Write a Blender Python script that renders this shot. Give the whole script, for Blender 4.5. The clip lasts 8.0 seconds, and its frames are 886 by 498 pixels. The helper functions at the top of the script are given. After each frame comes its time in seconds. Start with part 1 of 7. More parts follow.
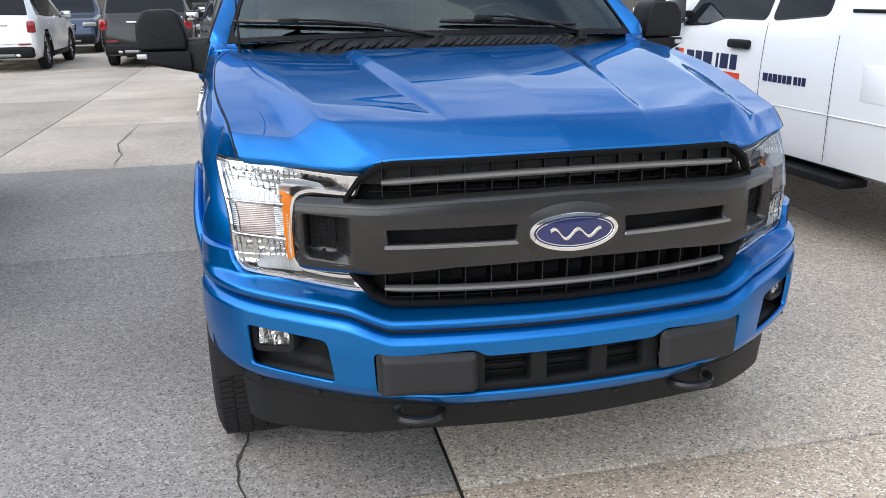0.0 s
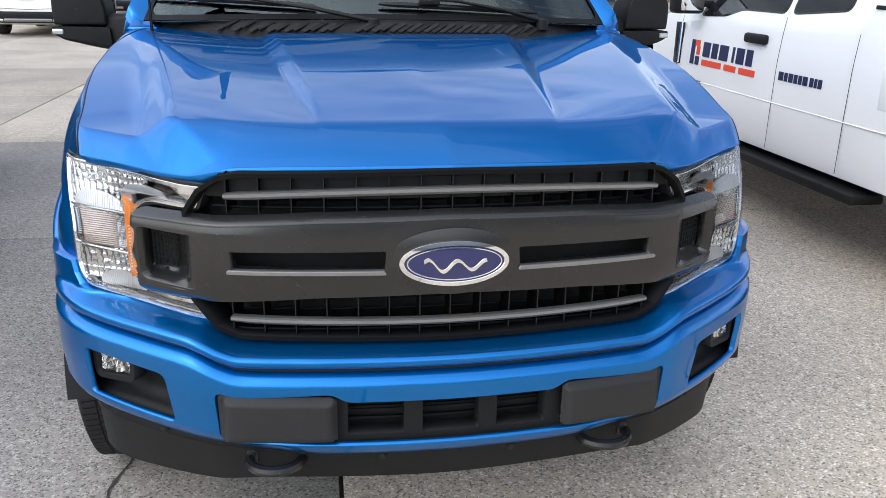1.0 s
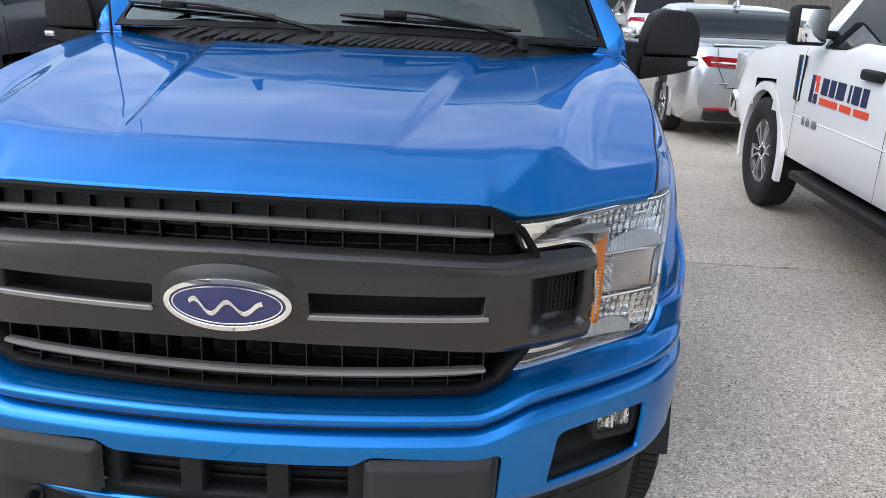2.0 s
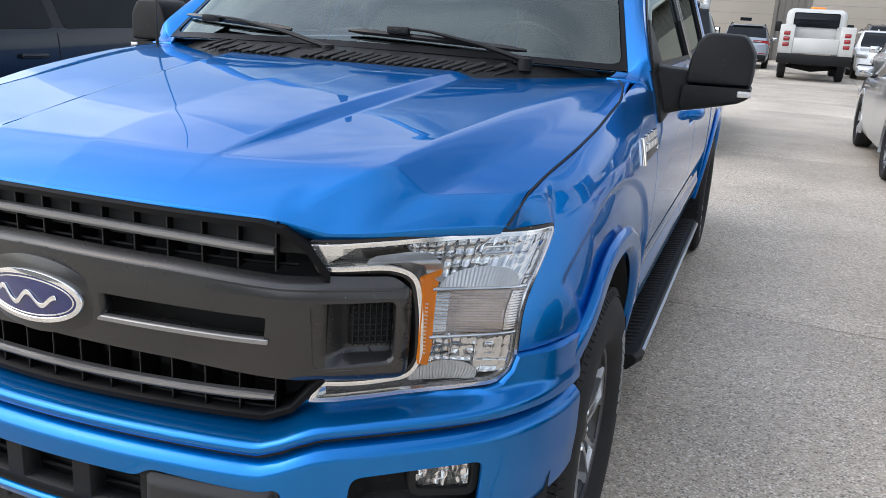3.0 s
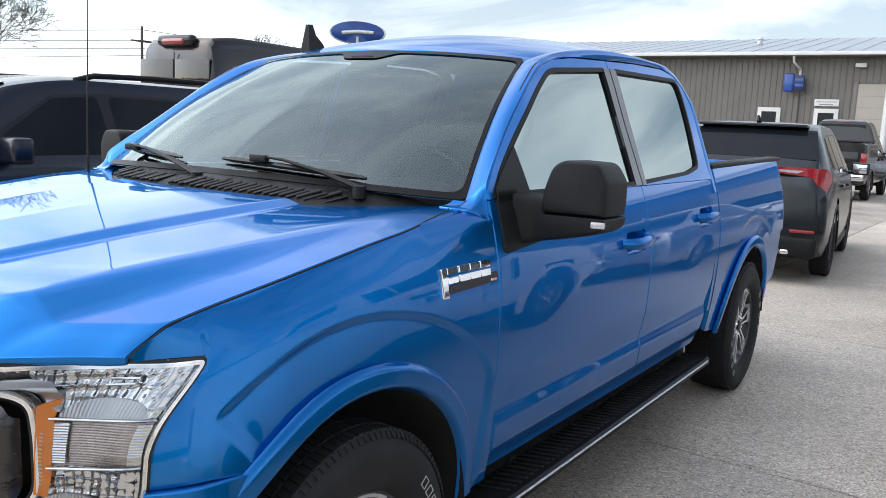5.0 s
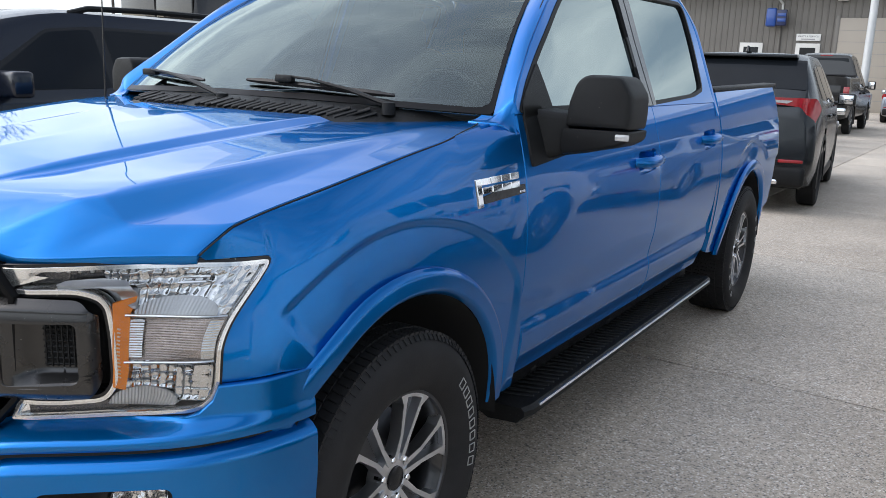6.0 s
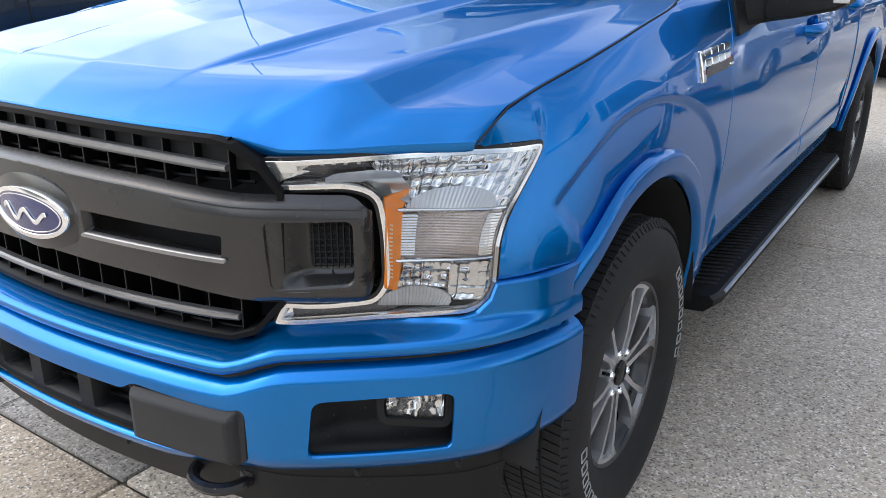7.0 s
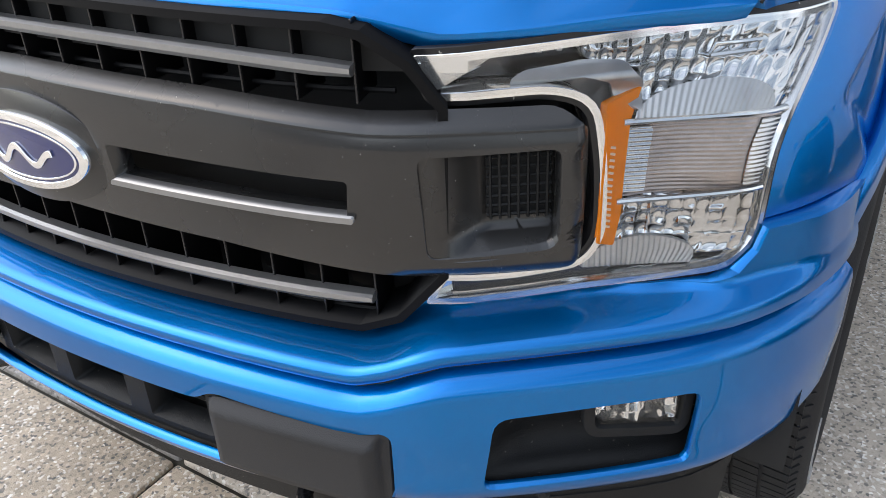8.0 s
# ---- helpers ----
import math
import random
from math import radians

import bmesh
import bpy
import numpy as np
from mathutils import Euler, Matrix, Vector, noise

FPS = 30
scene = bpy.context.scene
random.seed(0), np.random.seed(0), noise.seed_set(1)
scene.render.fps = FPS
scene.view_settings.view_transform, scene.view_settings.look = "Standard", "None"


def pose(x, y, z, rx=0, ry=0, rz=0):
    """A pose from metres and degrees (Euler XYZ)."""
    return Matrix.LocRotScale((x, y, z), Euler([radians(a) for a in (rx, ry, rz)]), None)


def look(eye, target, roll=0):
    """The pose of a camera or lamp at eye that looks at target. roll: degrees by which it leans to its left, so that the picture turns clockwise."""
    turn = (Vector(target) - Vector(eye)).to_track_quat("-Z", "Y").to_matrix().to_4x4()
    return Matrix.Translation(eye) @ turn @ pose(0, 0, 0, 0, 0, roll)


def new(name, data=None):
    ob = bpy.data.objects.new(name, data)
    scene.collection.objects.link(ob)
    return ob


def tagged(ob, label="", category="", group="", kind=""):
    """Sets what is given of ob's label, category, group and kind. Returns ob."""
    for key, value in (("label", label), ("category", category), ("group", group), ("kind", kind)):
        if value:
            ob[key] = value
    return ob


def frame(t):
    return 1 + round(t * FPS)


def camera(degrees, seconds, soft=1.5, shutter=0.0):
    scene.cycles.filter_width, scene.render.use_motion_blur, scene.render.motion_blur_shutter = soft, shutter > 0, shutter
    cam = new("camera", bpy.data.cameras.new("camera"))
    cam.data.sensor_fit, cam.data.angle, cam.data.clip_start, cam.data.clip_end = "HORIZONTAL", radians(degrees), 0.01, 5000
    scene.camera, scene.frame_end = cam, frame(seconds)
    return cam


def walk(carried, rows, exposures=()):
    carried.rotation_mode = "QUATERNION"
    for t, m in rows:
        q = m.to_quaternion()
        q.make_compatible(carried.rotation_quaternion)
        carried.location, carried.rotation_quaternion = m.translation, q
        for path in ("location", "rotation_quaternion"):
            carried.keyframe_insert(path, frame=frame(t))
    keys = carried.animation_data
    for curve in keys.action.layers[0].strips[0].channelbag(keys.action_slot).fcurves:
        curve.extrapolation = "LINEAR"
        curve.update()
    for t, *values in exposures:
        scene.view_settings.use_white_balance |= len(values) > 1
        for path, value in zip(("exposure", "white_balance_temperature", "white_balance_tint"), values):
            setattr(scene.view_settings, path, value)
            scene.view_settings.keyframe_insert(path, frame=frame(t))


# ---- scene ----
cam = camera(56.2, 8.0, 0.65)
PATH = [
    (0, (-0.809, -1.961, 1.479), (-0.366, -0.101, 0.891), -0.8),
    (0.5, (-0.6, -1.777, 1.476), (-0.177, 0.071, 0.839), 0.2),
    (1, (-0.325, -1.706, 1.49), (0.008, 0.161, 0.855), 1.1),
    (1.2, (-0.108, -1.687, 1.478), (0.153, 0.194, 0.851), 1.5),
    (2.3, (0.684, -1.349, 1.445), (0.403, 0.543, 0.863), 2.8),
    (2.5, (0.865, -1.289, 1.431), (0.445, 0.578, 0.85), 3.0),
    (3, (1.253, -1.156, 1.451), (0.579, 0.645, 0.902), 3.3),
    (3.5, (1.51, -0.937, 1.432), (0.651, 0.799, 0.933), 3.6),
    (4, (1.79, -0.745, 1.448), (0.77, 0.924, 1.029), 3.5),
    (4.5, (2.061, -0.619, 1.502), (0.949, 1.011, 1.179), 3.1),
    (4.7, (2.109, -0.611, 1.521), (1.002, 1.028, 1.227), 3.1),
    (5.8, (2.132, -0.701, 1.481), (1.107, 0.975, 1.106), 2.2),
    (6, (2.052, -0.765, 1.442), (1.023, 0.895, 1.014), 2.1),
    (6.5, (1.769, -0.958, 1.371), (0.726, 0.647, 0.792), 1.5),
    (7, (1.552, -0.909, 1.388), (0.528, 0.666, 0.702), 0.1),
    (7.5, (1.23, -0.763, 1.368), (0.255, 0.774, 0.54), -1.6),
    (8, (1.003, -0.615, 1.291), (0.082, 0.856, 0.299), -2.8),
]
walk(cam, [(t, look(eye, target, roll)) for t, eye, target, roll in PATH], [(0, 0.02), (2.5, 0.05), (4.6, 0.04), (6.0, -0.12), (7.0, 0.16), (8.0, 0.2)])

# ---- light ----
SUN_AZ, SUN_EL = radians(235), radians(45)   # azimuth measured from +y towards +x
world = bpy.data.worlds.new("overcast_sky")
scene.world = world
world.use_nodes = True
wt = world.node_tree
wt.nodes.clear()
w_out = wt.nodes.new("ShaderNodeOutputWorld")
w_bg = wt.nodes.new("ShaderNodeBackground")
w_sky = wt.nodes.new("ShaderNodeTexSky")
w_sky.sky_type = 'NISHITA'
w_sky.sun_disc = False
w_sky.sun_elevation = SUN_EL
w_sky.sun_rotation = SUN_AZ
w_sky.air_density, w_sky.dust_density = 1.0, 1.5
w_co = wt.nodes.new("ShaderNodeTexCoord")
w_map = wt.nodes.new("ShaderNodeMapping")
w_map.inputs["Scale"].default_value = (1.0, 1.6, 4.5)
w_map.inputs["Rotation"].default_value = (0.25, 0.15, 0.5)
w_noise = wt.nodes.new("ShaderNodeTexNoise")
w_noise.inputs["Scale"].default_value = 1.7
w_noise.inputs["Detail"].default_value = 7.0
w_noise.inputs["Roughness"].default_value = 0.58
w_noise.inputs["Distortion"].default_value = 0.5
w_ramp = wt.nodes.new("ShaderNodeValToRGB")
w_ramp.color_ramp.elements[0].position = 0.40
w_ramp.color_ramp.elements[0].color = (0.26, 0.26, 0.26, 1)
w_ramp.color_ramp.elements[1].position = 0.60
w_cloud = wt.nodes.new("ShaderNodeMixRGB")
w_cloud.inputs[2].default_value = (9.0, 9.7, 10.4, 1)
wt.links.new(w_co.outputs["Generated"], w_map.inputs["Vector"])
wt.links.new(w_map.outputs["Vector"], w_noise.inputs["Vector"])
wt.links.new(w_noise.outputs["Fac"], w_ramp.inputs["Fac"])
# the cloud thins out towards the zenith and lets the blue through
w_up = wt.nodes.new("ShaderNodeVectorMath")
w_up.operation = 'NORMALIZE'
w_sep = wt.nodes.new("ShaderNodeSeparateXYZ")
w_thin = wt.nodes.new("ShaderNodeMapRange")
w_thin.interpolation_type = 'SMOOTHSTEP'
w_thin.inputs["From Min"].default_value, w_thin.inputs["From Max"].default_value = 0.20, 0.75
w_thin.inputs["To Min"].default_value, w_thin.inputs["To Max"].default_value = 1.0, 0.32
w_veil = wt.nodes.new("ShaderNodeMath")
w_veil.operation = 'MULTIPLY'
wt.links.new(w_co.outputs["Generated"], w_up.inputs[0])
wt.links.new(w_up.outputs[0], w_sep.inputs[0])
wt.links.new(w_sep.outputs["Z"], w_thin.inputs["Value"])
wt.links.new(w_ramp.outputs["Color"], w_veil.inputs[0])
wt.links.new(w_thin.outputs[0], w_veil.inputs[1])
wt.links.new(w_veil.outputs[0], w_cloud.inputs[0])
wt.links.new(w_sky.outputs["Color"], w_cloud.inputs[1])
# thin cloud is brighter round the veiled sun
w_dot = wt.nodes.new("ShaderNodeVectorMath")
w_dot.operation = 'DOT_PRODUCT'
w_dot.inputs[1].default_value = (math.sin(SUN_AZ) * math.cos(SUN_EL), math.cos(SUN_AZ) * math.cos(SUN_EL), math.sin(SUN_EL))
w_norm = wt.nodes.new("ShaderNodeVectorMath")
w_norm.operation = 'NORMALIZE'
wt.links.new(w_co.outputs["Generated"], w_norm.inputs[0])
wt.links.new(w_norm.outputs[0], w_dot.inputs[0])
w_glow = wt.nodes.new("ShaderNodeMapRange")
w_glow.interpolation_type = 'SMOOTHSTEP'
w_glow.inputs["From Min"].default_value, w_glow.inputs["From Max"].default_value = 0.15, 1.0
w_glow.inputs["To Min"].default_value, w_glow.inputs["To Max"].default_value = 1.0, 2.3
wt.links.new(w_dot.outputs["Value"], w_glow.inputs["Value"])
w_mul = wt.nodes.new("ShaderNodeVectorMath")
w_mul.operation = 'SCALE'
wt.links.new(w_cloud.outputs["Color"], w_mul.inputs[0])
wt.links.new(w_glow.outputs[0], w_mul.inputs["Scale"])
wt.links.new(w_mul.outputs[0], w_bg.inputs["Color"])
wt.links.new(w_bg.outputs["Background"], w_out.inputs["Surface"])
w_bg.inputs["Strength"].default_value = 0.150
sun_data = bpy.data.lights.new("sun", 'SUN')
sun_data.energy, sun_data.angle, sun_data.color = 1.3, radians(140), (1.0, 0.94, 0.84)
sun = new("sun", sun_data)
sun.matrix_world = look((20 * math.sin(SUN_AZ), 20 * math.cos(SUN_AZ), 20 * math.tan(SUN_EL)), (0, 0, 0))
scene.view_settings.exposure = 0.0

# ---- materials ----
def material(name, color, rough=0.5, metal=0.0, coat=0.0, var=0.08, scale=3.0, bump=0.0, fine=180.0, spec=0.5, rvar=0.0, coat_rough=0.03):
    """Principled surface with two scales of colour variation and a fine relief, in metres."""
    m = bpy.data.materials.new(name)
    m.use_nodes = True
    t = m.node_tree
    b = t.nodes["Principled BSDF"]
    b.inputs["Roughness"].default_value = rough
    b.inputs["Metallic"].default_value = metal
    b.inputs["Coat Weight"].default_value = coat
    b.inputs["Coat Roughness"].default_value = coat_rough
    b.inputs["Specular IOR Level"].default_value = spec
    co = t.nodes.new("ShaderNodeTexCoord")
    n1 = t.nodes.new("ShaderNodeTexNoise")
    n1.inputs["Scale"].default_value, n1.inputs["Detail"].default_value = scale, 6.0
    n2 = t.nodes.new("ShaderNodeTexNoise")
    n2.inputs["Scale"].default_value, n2.inputs["Detail"].default_value = fine, 3.0
    t.links.new(co.outputs["Object"], n1.inputs["Vector"])
    t.links.new(co.outputs["Object"], n2.inputs["Vector"])
    add = t.nodes.new("ShaderNodeMath")
    add.operation = 'MULTIPLY_ADD'
    t.links.new(n2.outputs["Fac"], add.inputs[0])
    add.inputs[1].default_value = 0.4
    t.links.new(n1.outputs["Fac"], add.inputs[2])
    ramp = t.nodes.new("ShaderNodeMapRange")
    ramp.inputs["From Min"].default_value, ramp.inputs["From Max"].default_value = 0.45, 0.95
    ramp.inputs["To Min"].default_value, ramp.inputs["To Max"].default_value = 1 - var, 1 + var
    t.links.new(add.outputs[0], ramp.inputs["Value"])
    mul = t.nodes.new("ShaderNodeVectorMath")
    mul.operation = 'SCALE'
    mul.inputs[0].default_value = color
    t.links.new(ramp.outputs[0], mul.inputs["Scale"])
    t.links.new(mul.outputs[0], b.inputs["Base Color"])
    if rvar:
        rr = t.nodes.new("ShaderNodeMapRange")
        rr.inputs["From Min"].default_value, rr.inputs["From Max"].default_value = 0.35, 0.7
        rr.inputs["To Min"].default_value, rr.inputs["To Max"].default_value = max(0.02, rough - rvar), rough + rvar
        t.links.new(n1.outputs["Fac"], rr.inputs["Value"])
        t.links.new(rr.outputs[0], b.inputs["Roughness"])
    if bump:
        bp = t.nodes.new("ShaderNodeBump")
        bp.inputs["Strength"].default_value, bp.inputs["Distance"].default_value = bump, 0.002
        t.links.new(n2.outputs["Fac"], bp.inputs["Height"])
        t.links.new(bp.outputs[0], b.inputs["Normal"])
    return m


def glass(name, tint, rough=0.0, ior=1.5):
    """A thin pane: tinted see-through with a Fresnel gloss."""
    m = bpy.data.materials.new(name)
    m.use_nodes = True
    t = m.node_tree
    t.nodes.clear()
    out = t.nodes.new("ShaderNodeOutputMaterial")
    mix = t.nodes.new("ShaderNodeMixShader")
    tr = t.nodes.new("ShaderNodeBsdfTransparent")
    tr.inputs["Color"].default_value = (*tint, 1)
    gl = t.nodes.new("ShaderNodeBsdfGlossy")
    gl.inputs["Roughness"].default_value = rough
    fr = t.nodes.new("ShaderNodeFresnel")
    fr.inputs["IOR"].default_value = ior
    t.links.new(fr.outputs[0], mix.inputs[0])
    t.links.new(tr.outputs[0], mix.inputs[1])
    t.links.new(gl.outputs[0], mix.inputs[2])
    t.links.new(mix.outputs[0], out.inputs["Surface"])
    return m


def emitter(name, color, strength):
    m = material(name, color, 0.4)
    b = m.node_tree.nodes["Principled BSDF"]
    b.inputs["Emission Color"].default_value = (*color, 1)
    b.inputs["Emission Strength"].default_value = strength
    return m


BLUE = material("blue_metallic_paint", (0.0, 0.148, 0.455), 0.35, 0.86, 1.0, 0.04, 1.2, 0.0, 900, spec=0.1, rvar=0.02, coat_rough=0.0)
BLUE.node_tree.nodes["Principled BSDF"].inputs["Coat IOR"].default_value = 1.36
BLUE.node_tree.nodes["Principled BSDF"].inputs["Specular Tint"].default_value = (0.08, 0.58, 1.0, 1)
PILLAR = material("satin_black_pillar_film", (0.035, 0.037, 0.040), 0.22, 0.3, 0.3, 0.08, 5, spec=0.5)
BLACK_PLASTIC = material("black_textured_plastic", (0.009, 0.0095, 0.010), 0.5, 0, 0, 0.2, 8, 0.35, 700, spec=0.2)
PAD = material("bumper_pad_rubber", (0.020, 0.020, 0.021), 0.55, 0, 0, 0.15, 8, 0.3, 700, spec=0.3)
TRIM = material("dark_grey_metallic_trim", (0.014, 0.0138, 0.0138), 0.28, 0.12, 0.30, 0.12, 4, 0.02, 800, rvar=0.05, coat_rough=0.16)
GLOSS_BLACK = material("gloss_black_plastic", (0.013, 0.013, 0.014), 0.22, 0, 0.0, 0.1, 6, spec=0.35)
SEAL = material("black_rubber_seal", (0.008, 0.008, 0.009), 0.45, 0, 0, 0.1, 6, spec=0.12)
MESH = material("black_grille_plastic", (0.0045, 0.0045, 0.005), 0.5, 0, 0, 0.2, 8, spec=0.10)
# black that stands in for shade in gaps, wells and hollows; also black parts
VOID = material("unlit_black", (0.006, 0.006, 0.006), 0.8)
BAR = material("satin_grey_bar", (0.24, 0.24, 0.24), 0.33, 0.7, 0.2, 0.1, 5)
CHROME = material("chrome", (0.82, 0.83, 0.84), 0.06, 1.0, 0, 0.03, 6)
SOFT_CHROME = material("soft_chrome", (0.78, 0.78, 0.77), 0.14, 0.9, 0, 0.05, 8)
SATIN = material("satin_reflector", (0.50, 0.505, 0.51), 0.34, 0.7, 0, 0.1, 20)
DARK_REFLECTOR = material("shaded_lamp_trough", (0.10, 0.10, 0.105), 0.22, 0.9, 0, 0.1, 20)
# brownish tint stands in for the amber bulb's reflection
TURN_LENS = material("ribbed_turn_lens", (0.40, 0.345, 0.32), 0.26, 0.75, 0.4, 0.12, 60)
TICK = material("pale_reflex_dash", (0.80, 0.62, 0.42), 0.3)
REFLECTOR = material("lamp_reflector", (0.56, 0.565, 0.57), 0.12, 1.0, 0, 0.05, 40)
ALLOY = material("machined_alloy", (0.70, 0.71, 0.73), 0.30, 1.0, 0.3, 0.06, 8)
WEB = material("grey_alloy_paint", (0.05, 0.052, 0.058), 0.3, 0.7, 0.3, 0.1, 8)
DARK_ALLOY = material("dark_alloy_paint", (0.022, 0.023, 0.025), 0.35, 0.5, 0.4, 0.1, 8)
RUBBER = material("tyre_rubber", (0.016, 0.016, 0.017), 0.72, 0, 0, 0.25, 12, 0.3, 300, spec=0.28)
TYRE_WHITE = material("raised_white_rubber", (0.36, 0.36, 0.35), 0.6, 0, 0, 0.15, 30)
AMBER = material("amber_reflector", (0.88, 0.24, 0.005), 0.25, 0, 0.6, 0.1, 40)
RED_LENS = material("red_lamp_lens", (0.26, 0.006, 0.010), 0.15, 0, 0.8, 0.15, 30)
WHITE_LENS = material("clear_lamp_lens", (0.42, 0.42, 0.42), 0.12, 0.3, 0.6, 0.25, 30)
EMBLEM_BLUE = material("emblem_blue_enamel", (0.006, 0.012, 0.085), 0.25, 0, 0.8, 0.1, 40)
LENS = glass("clear_polycarbonate", (0.93, 0.94, 0.95), 0.0, 1.35)
WINDSCREEN = glass("windscreen_glass", (0.66, 0.71, 0.69), 0.0, 1.95)
PRIVACY = glass("side_window_glass", (0.14, 0.16, 0.16), 0.0, 6.0)
for pane in (WINDSCREEN, PRIVACY):      # faint green cast of the coated panes
    pane.node_tree.nodes["Glossy BSDF"].inputs["Color"].default_value = (0.78, 0.89, 0.87, 1)
DARK_GLASS = glass("privacy_glass", (0.05, 0.055, 0.06), 0.0, 1.55)
CABIN = material("dark_cabin_fabric", (0.03, 0.03, 0.032), 0.85, 0, 0, 0.2, 10)
WHITE_PAINT = material("white_fleet_paint", (0.86, 0.87, 0.87), 0.3, 0, 0.9, 0.03, 1.0)
SILVER = material("silver_metallic_paint", (0.52, 0.54, 0.56), 0.3, 0.75, 1.0, 0.04, 1.0)
CHARCOAL = material("charcoal_metallic_paint", (0.010, 0.013, 0.016), 0.25, 0.2, 0.18, 0.06, 1.0)
BLACK_PAINT = material("black_car_paint", (0.012, 0.011, 0.011), 0.2, 0.1, 0.25, 0.06, 1.0)
NAVY = material("dark_blue_car_paint", (0.006, 0.009, 0.018), 0.25, 0.1, 0.25, 0.06, 1.0)
DUSK_BLUE = material("dusk_blue_car_paint", (0.022, 0.040, 0.085), 0.3, 0.5, 0.8, 0.06, 1.0)
GREY_PAINT = material("grey_blue_car_paint", (0.22, 0.25, 0.29), 0.3, 0.6, 1.0, 0.05, 1.0)
PLATE = material("licence_plate_white", (0.7, 0.7, 0.68), 0.5)
INK_NAVY = material("navy_vinyl", (0.012, 0.02, 0.07), 0.4)
INK_RED = material("red_vinyl", (0.75, 0.07, 0.03), 0.4)
INK_GREY = material("grey_vinyl", (0.18, 0.18, 0.19), 0.5)


def specks(mat, scale, cut, color):
    """Sparse dust and stone-chip flecks over a material's own colour."""
    t = mat.node_tree
    b = t.nodes["Principled BSDF"]
    src = b.inputs["Base Color"].links[0].from_socket
    co = t.nodes.new("ShaderNodeTexCoord")
    n = t.nodes.new("ShaderNodeTexNoise")
    n.inputs["Scale"].default_value, n.inputs["Detail"].default_value = scale, 1.0
    r = t.nodes.new("ShaderNodeMapRange")
    r.inputs["From Min"].default_value, r.inputs["From Max"].default_value = cut, cut + 0.04
    m = t.nodes.new("ShaderNodeMixRGB")
    m.inputs[2].default_value = (*color, 1)
    t.links.new(co.outputs["Object"], n.inputs["Vector"])
    t.links.new(n.outputs["Fac"], r.inputs["Value"])
    t.links.new(r.outputs[0], m.inputs[0])
    t.links.new(src, m.inputs[1])
    t.links.new(m.outputs[0], b.inputs["Base Color"])


specks(TRIM, 230, 0.762, (0.17, 0.165, 0.155))
specks(GLOSS_BLACK, 170, 0.765, (0.20, 0.19, 0.17))
specks(BLACK_PLASTIC, 160, 0.75, (0.10, 0.095, 0.085))


# ---- mesh kit ----
def pchip(*pts):
    """A smooth curve through (x, y) pairs with no overshoot, held flat past the ends."""
    xs, ys = [p[0] for p in pts], [p[1] for p in pts]
    n = len(xs)
    d = [(ys[i + 1] - ys[i]) / (xs[i + 1] - xs[i]) for i in range(n - 1)]
    m = [d[0]] + [0.0 if d[i - 1] * d[i] <= 0 else 2 * d[i - 1] * d[i] / (d[i - 1] + d[i]) for i in range(1, n - 1)] + [d[-1]]

    def at(x):
        if x <= xs[0]:
            return ys[0]
        if x >= xs[-1]:
            return ys[-1]
        i = 0
        while x > xs[i + 1]:
            i += 1
        h = xs[i + 1] - xs[i]
        t = (x - xs[i]) / h
        return ((1 + 2 * t) * (1 - t) ** 2 * ys[i] + t * (1 - t) ** 2 * h * m[i]
                + t * t * (3 - 2 * t) * ys[i + 1] + t * t * (t - 1) * h * m[i + 1])
    return at


def line(*pts):
    xs, ys = [p[0] for p in pts], [p[1] for p in pts]
    return lambda x: float(np.interp(x, xs, ys))


def smooth(t):
    t = min(1.0, max(0.0, t))
    return t * t * (3 - 2 * t)


class Plan:
    """A curve seen from above, by its arc length from the middle; mirrored for negative lengths."""

    def __init__(self, *pts):
        pts = [(-pts[1][0], pts[1][1])] + list(pts)
        pts.append((2 * pts[-1][0] - pts[-2][0], 2 * pts[-1][1] - pts[-2][1]))
        out = []
        for i in range(1, len(pts) - 2):
            p0, p1, p2, p3 = [np.array(pts[i + k], float) for k in (-1, 0, 1, 2)]
            for k in range(16):
                t = k / 16
                out.append(0.5 * (2 * p1 + (p2 - p0) * t + (2 * p0 - 5 * p1 + 4 * p2 - p3) * t * t + (3 * p1 - p0 - 3 * p2 + p3) * t ** 3))
        out.append(np.array(pts[-2], float))
        self.p = np.array(out)
        self.s = np.concatenate([[0], np.cumsum(np.linalg.norm(np.diff(self.p, axis=0), axis=1))])
        self.end = float(self.s[-1])
        t = np.gradient(self.p, axis=0)
        self.t = t / np.linalg.norm(t, axis=1)[:, None]

    def at(self, s, d=0.0):
        a, g = abs(s), 1 if s >= 0 else -1
        x, y = np.interp(a, self.s, self.p[:, 0]), np.interp(a, self.s, self.p[:, 1])
        tx, ty = np.interp(a, self.s, self.t[:, 0]), np.interp(a, self.s, self.t[:, 1])
        return g * (x + d * ty), y - d * tx

    def s_of(self, x):
        s = float(np.interp(abs(x), self.p[:, 0], self.s))
        return s if x >= 0 else -s


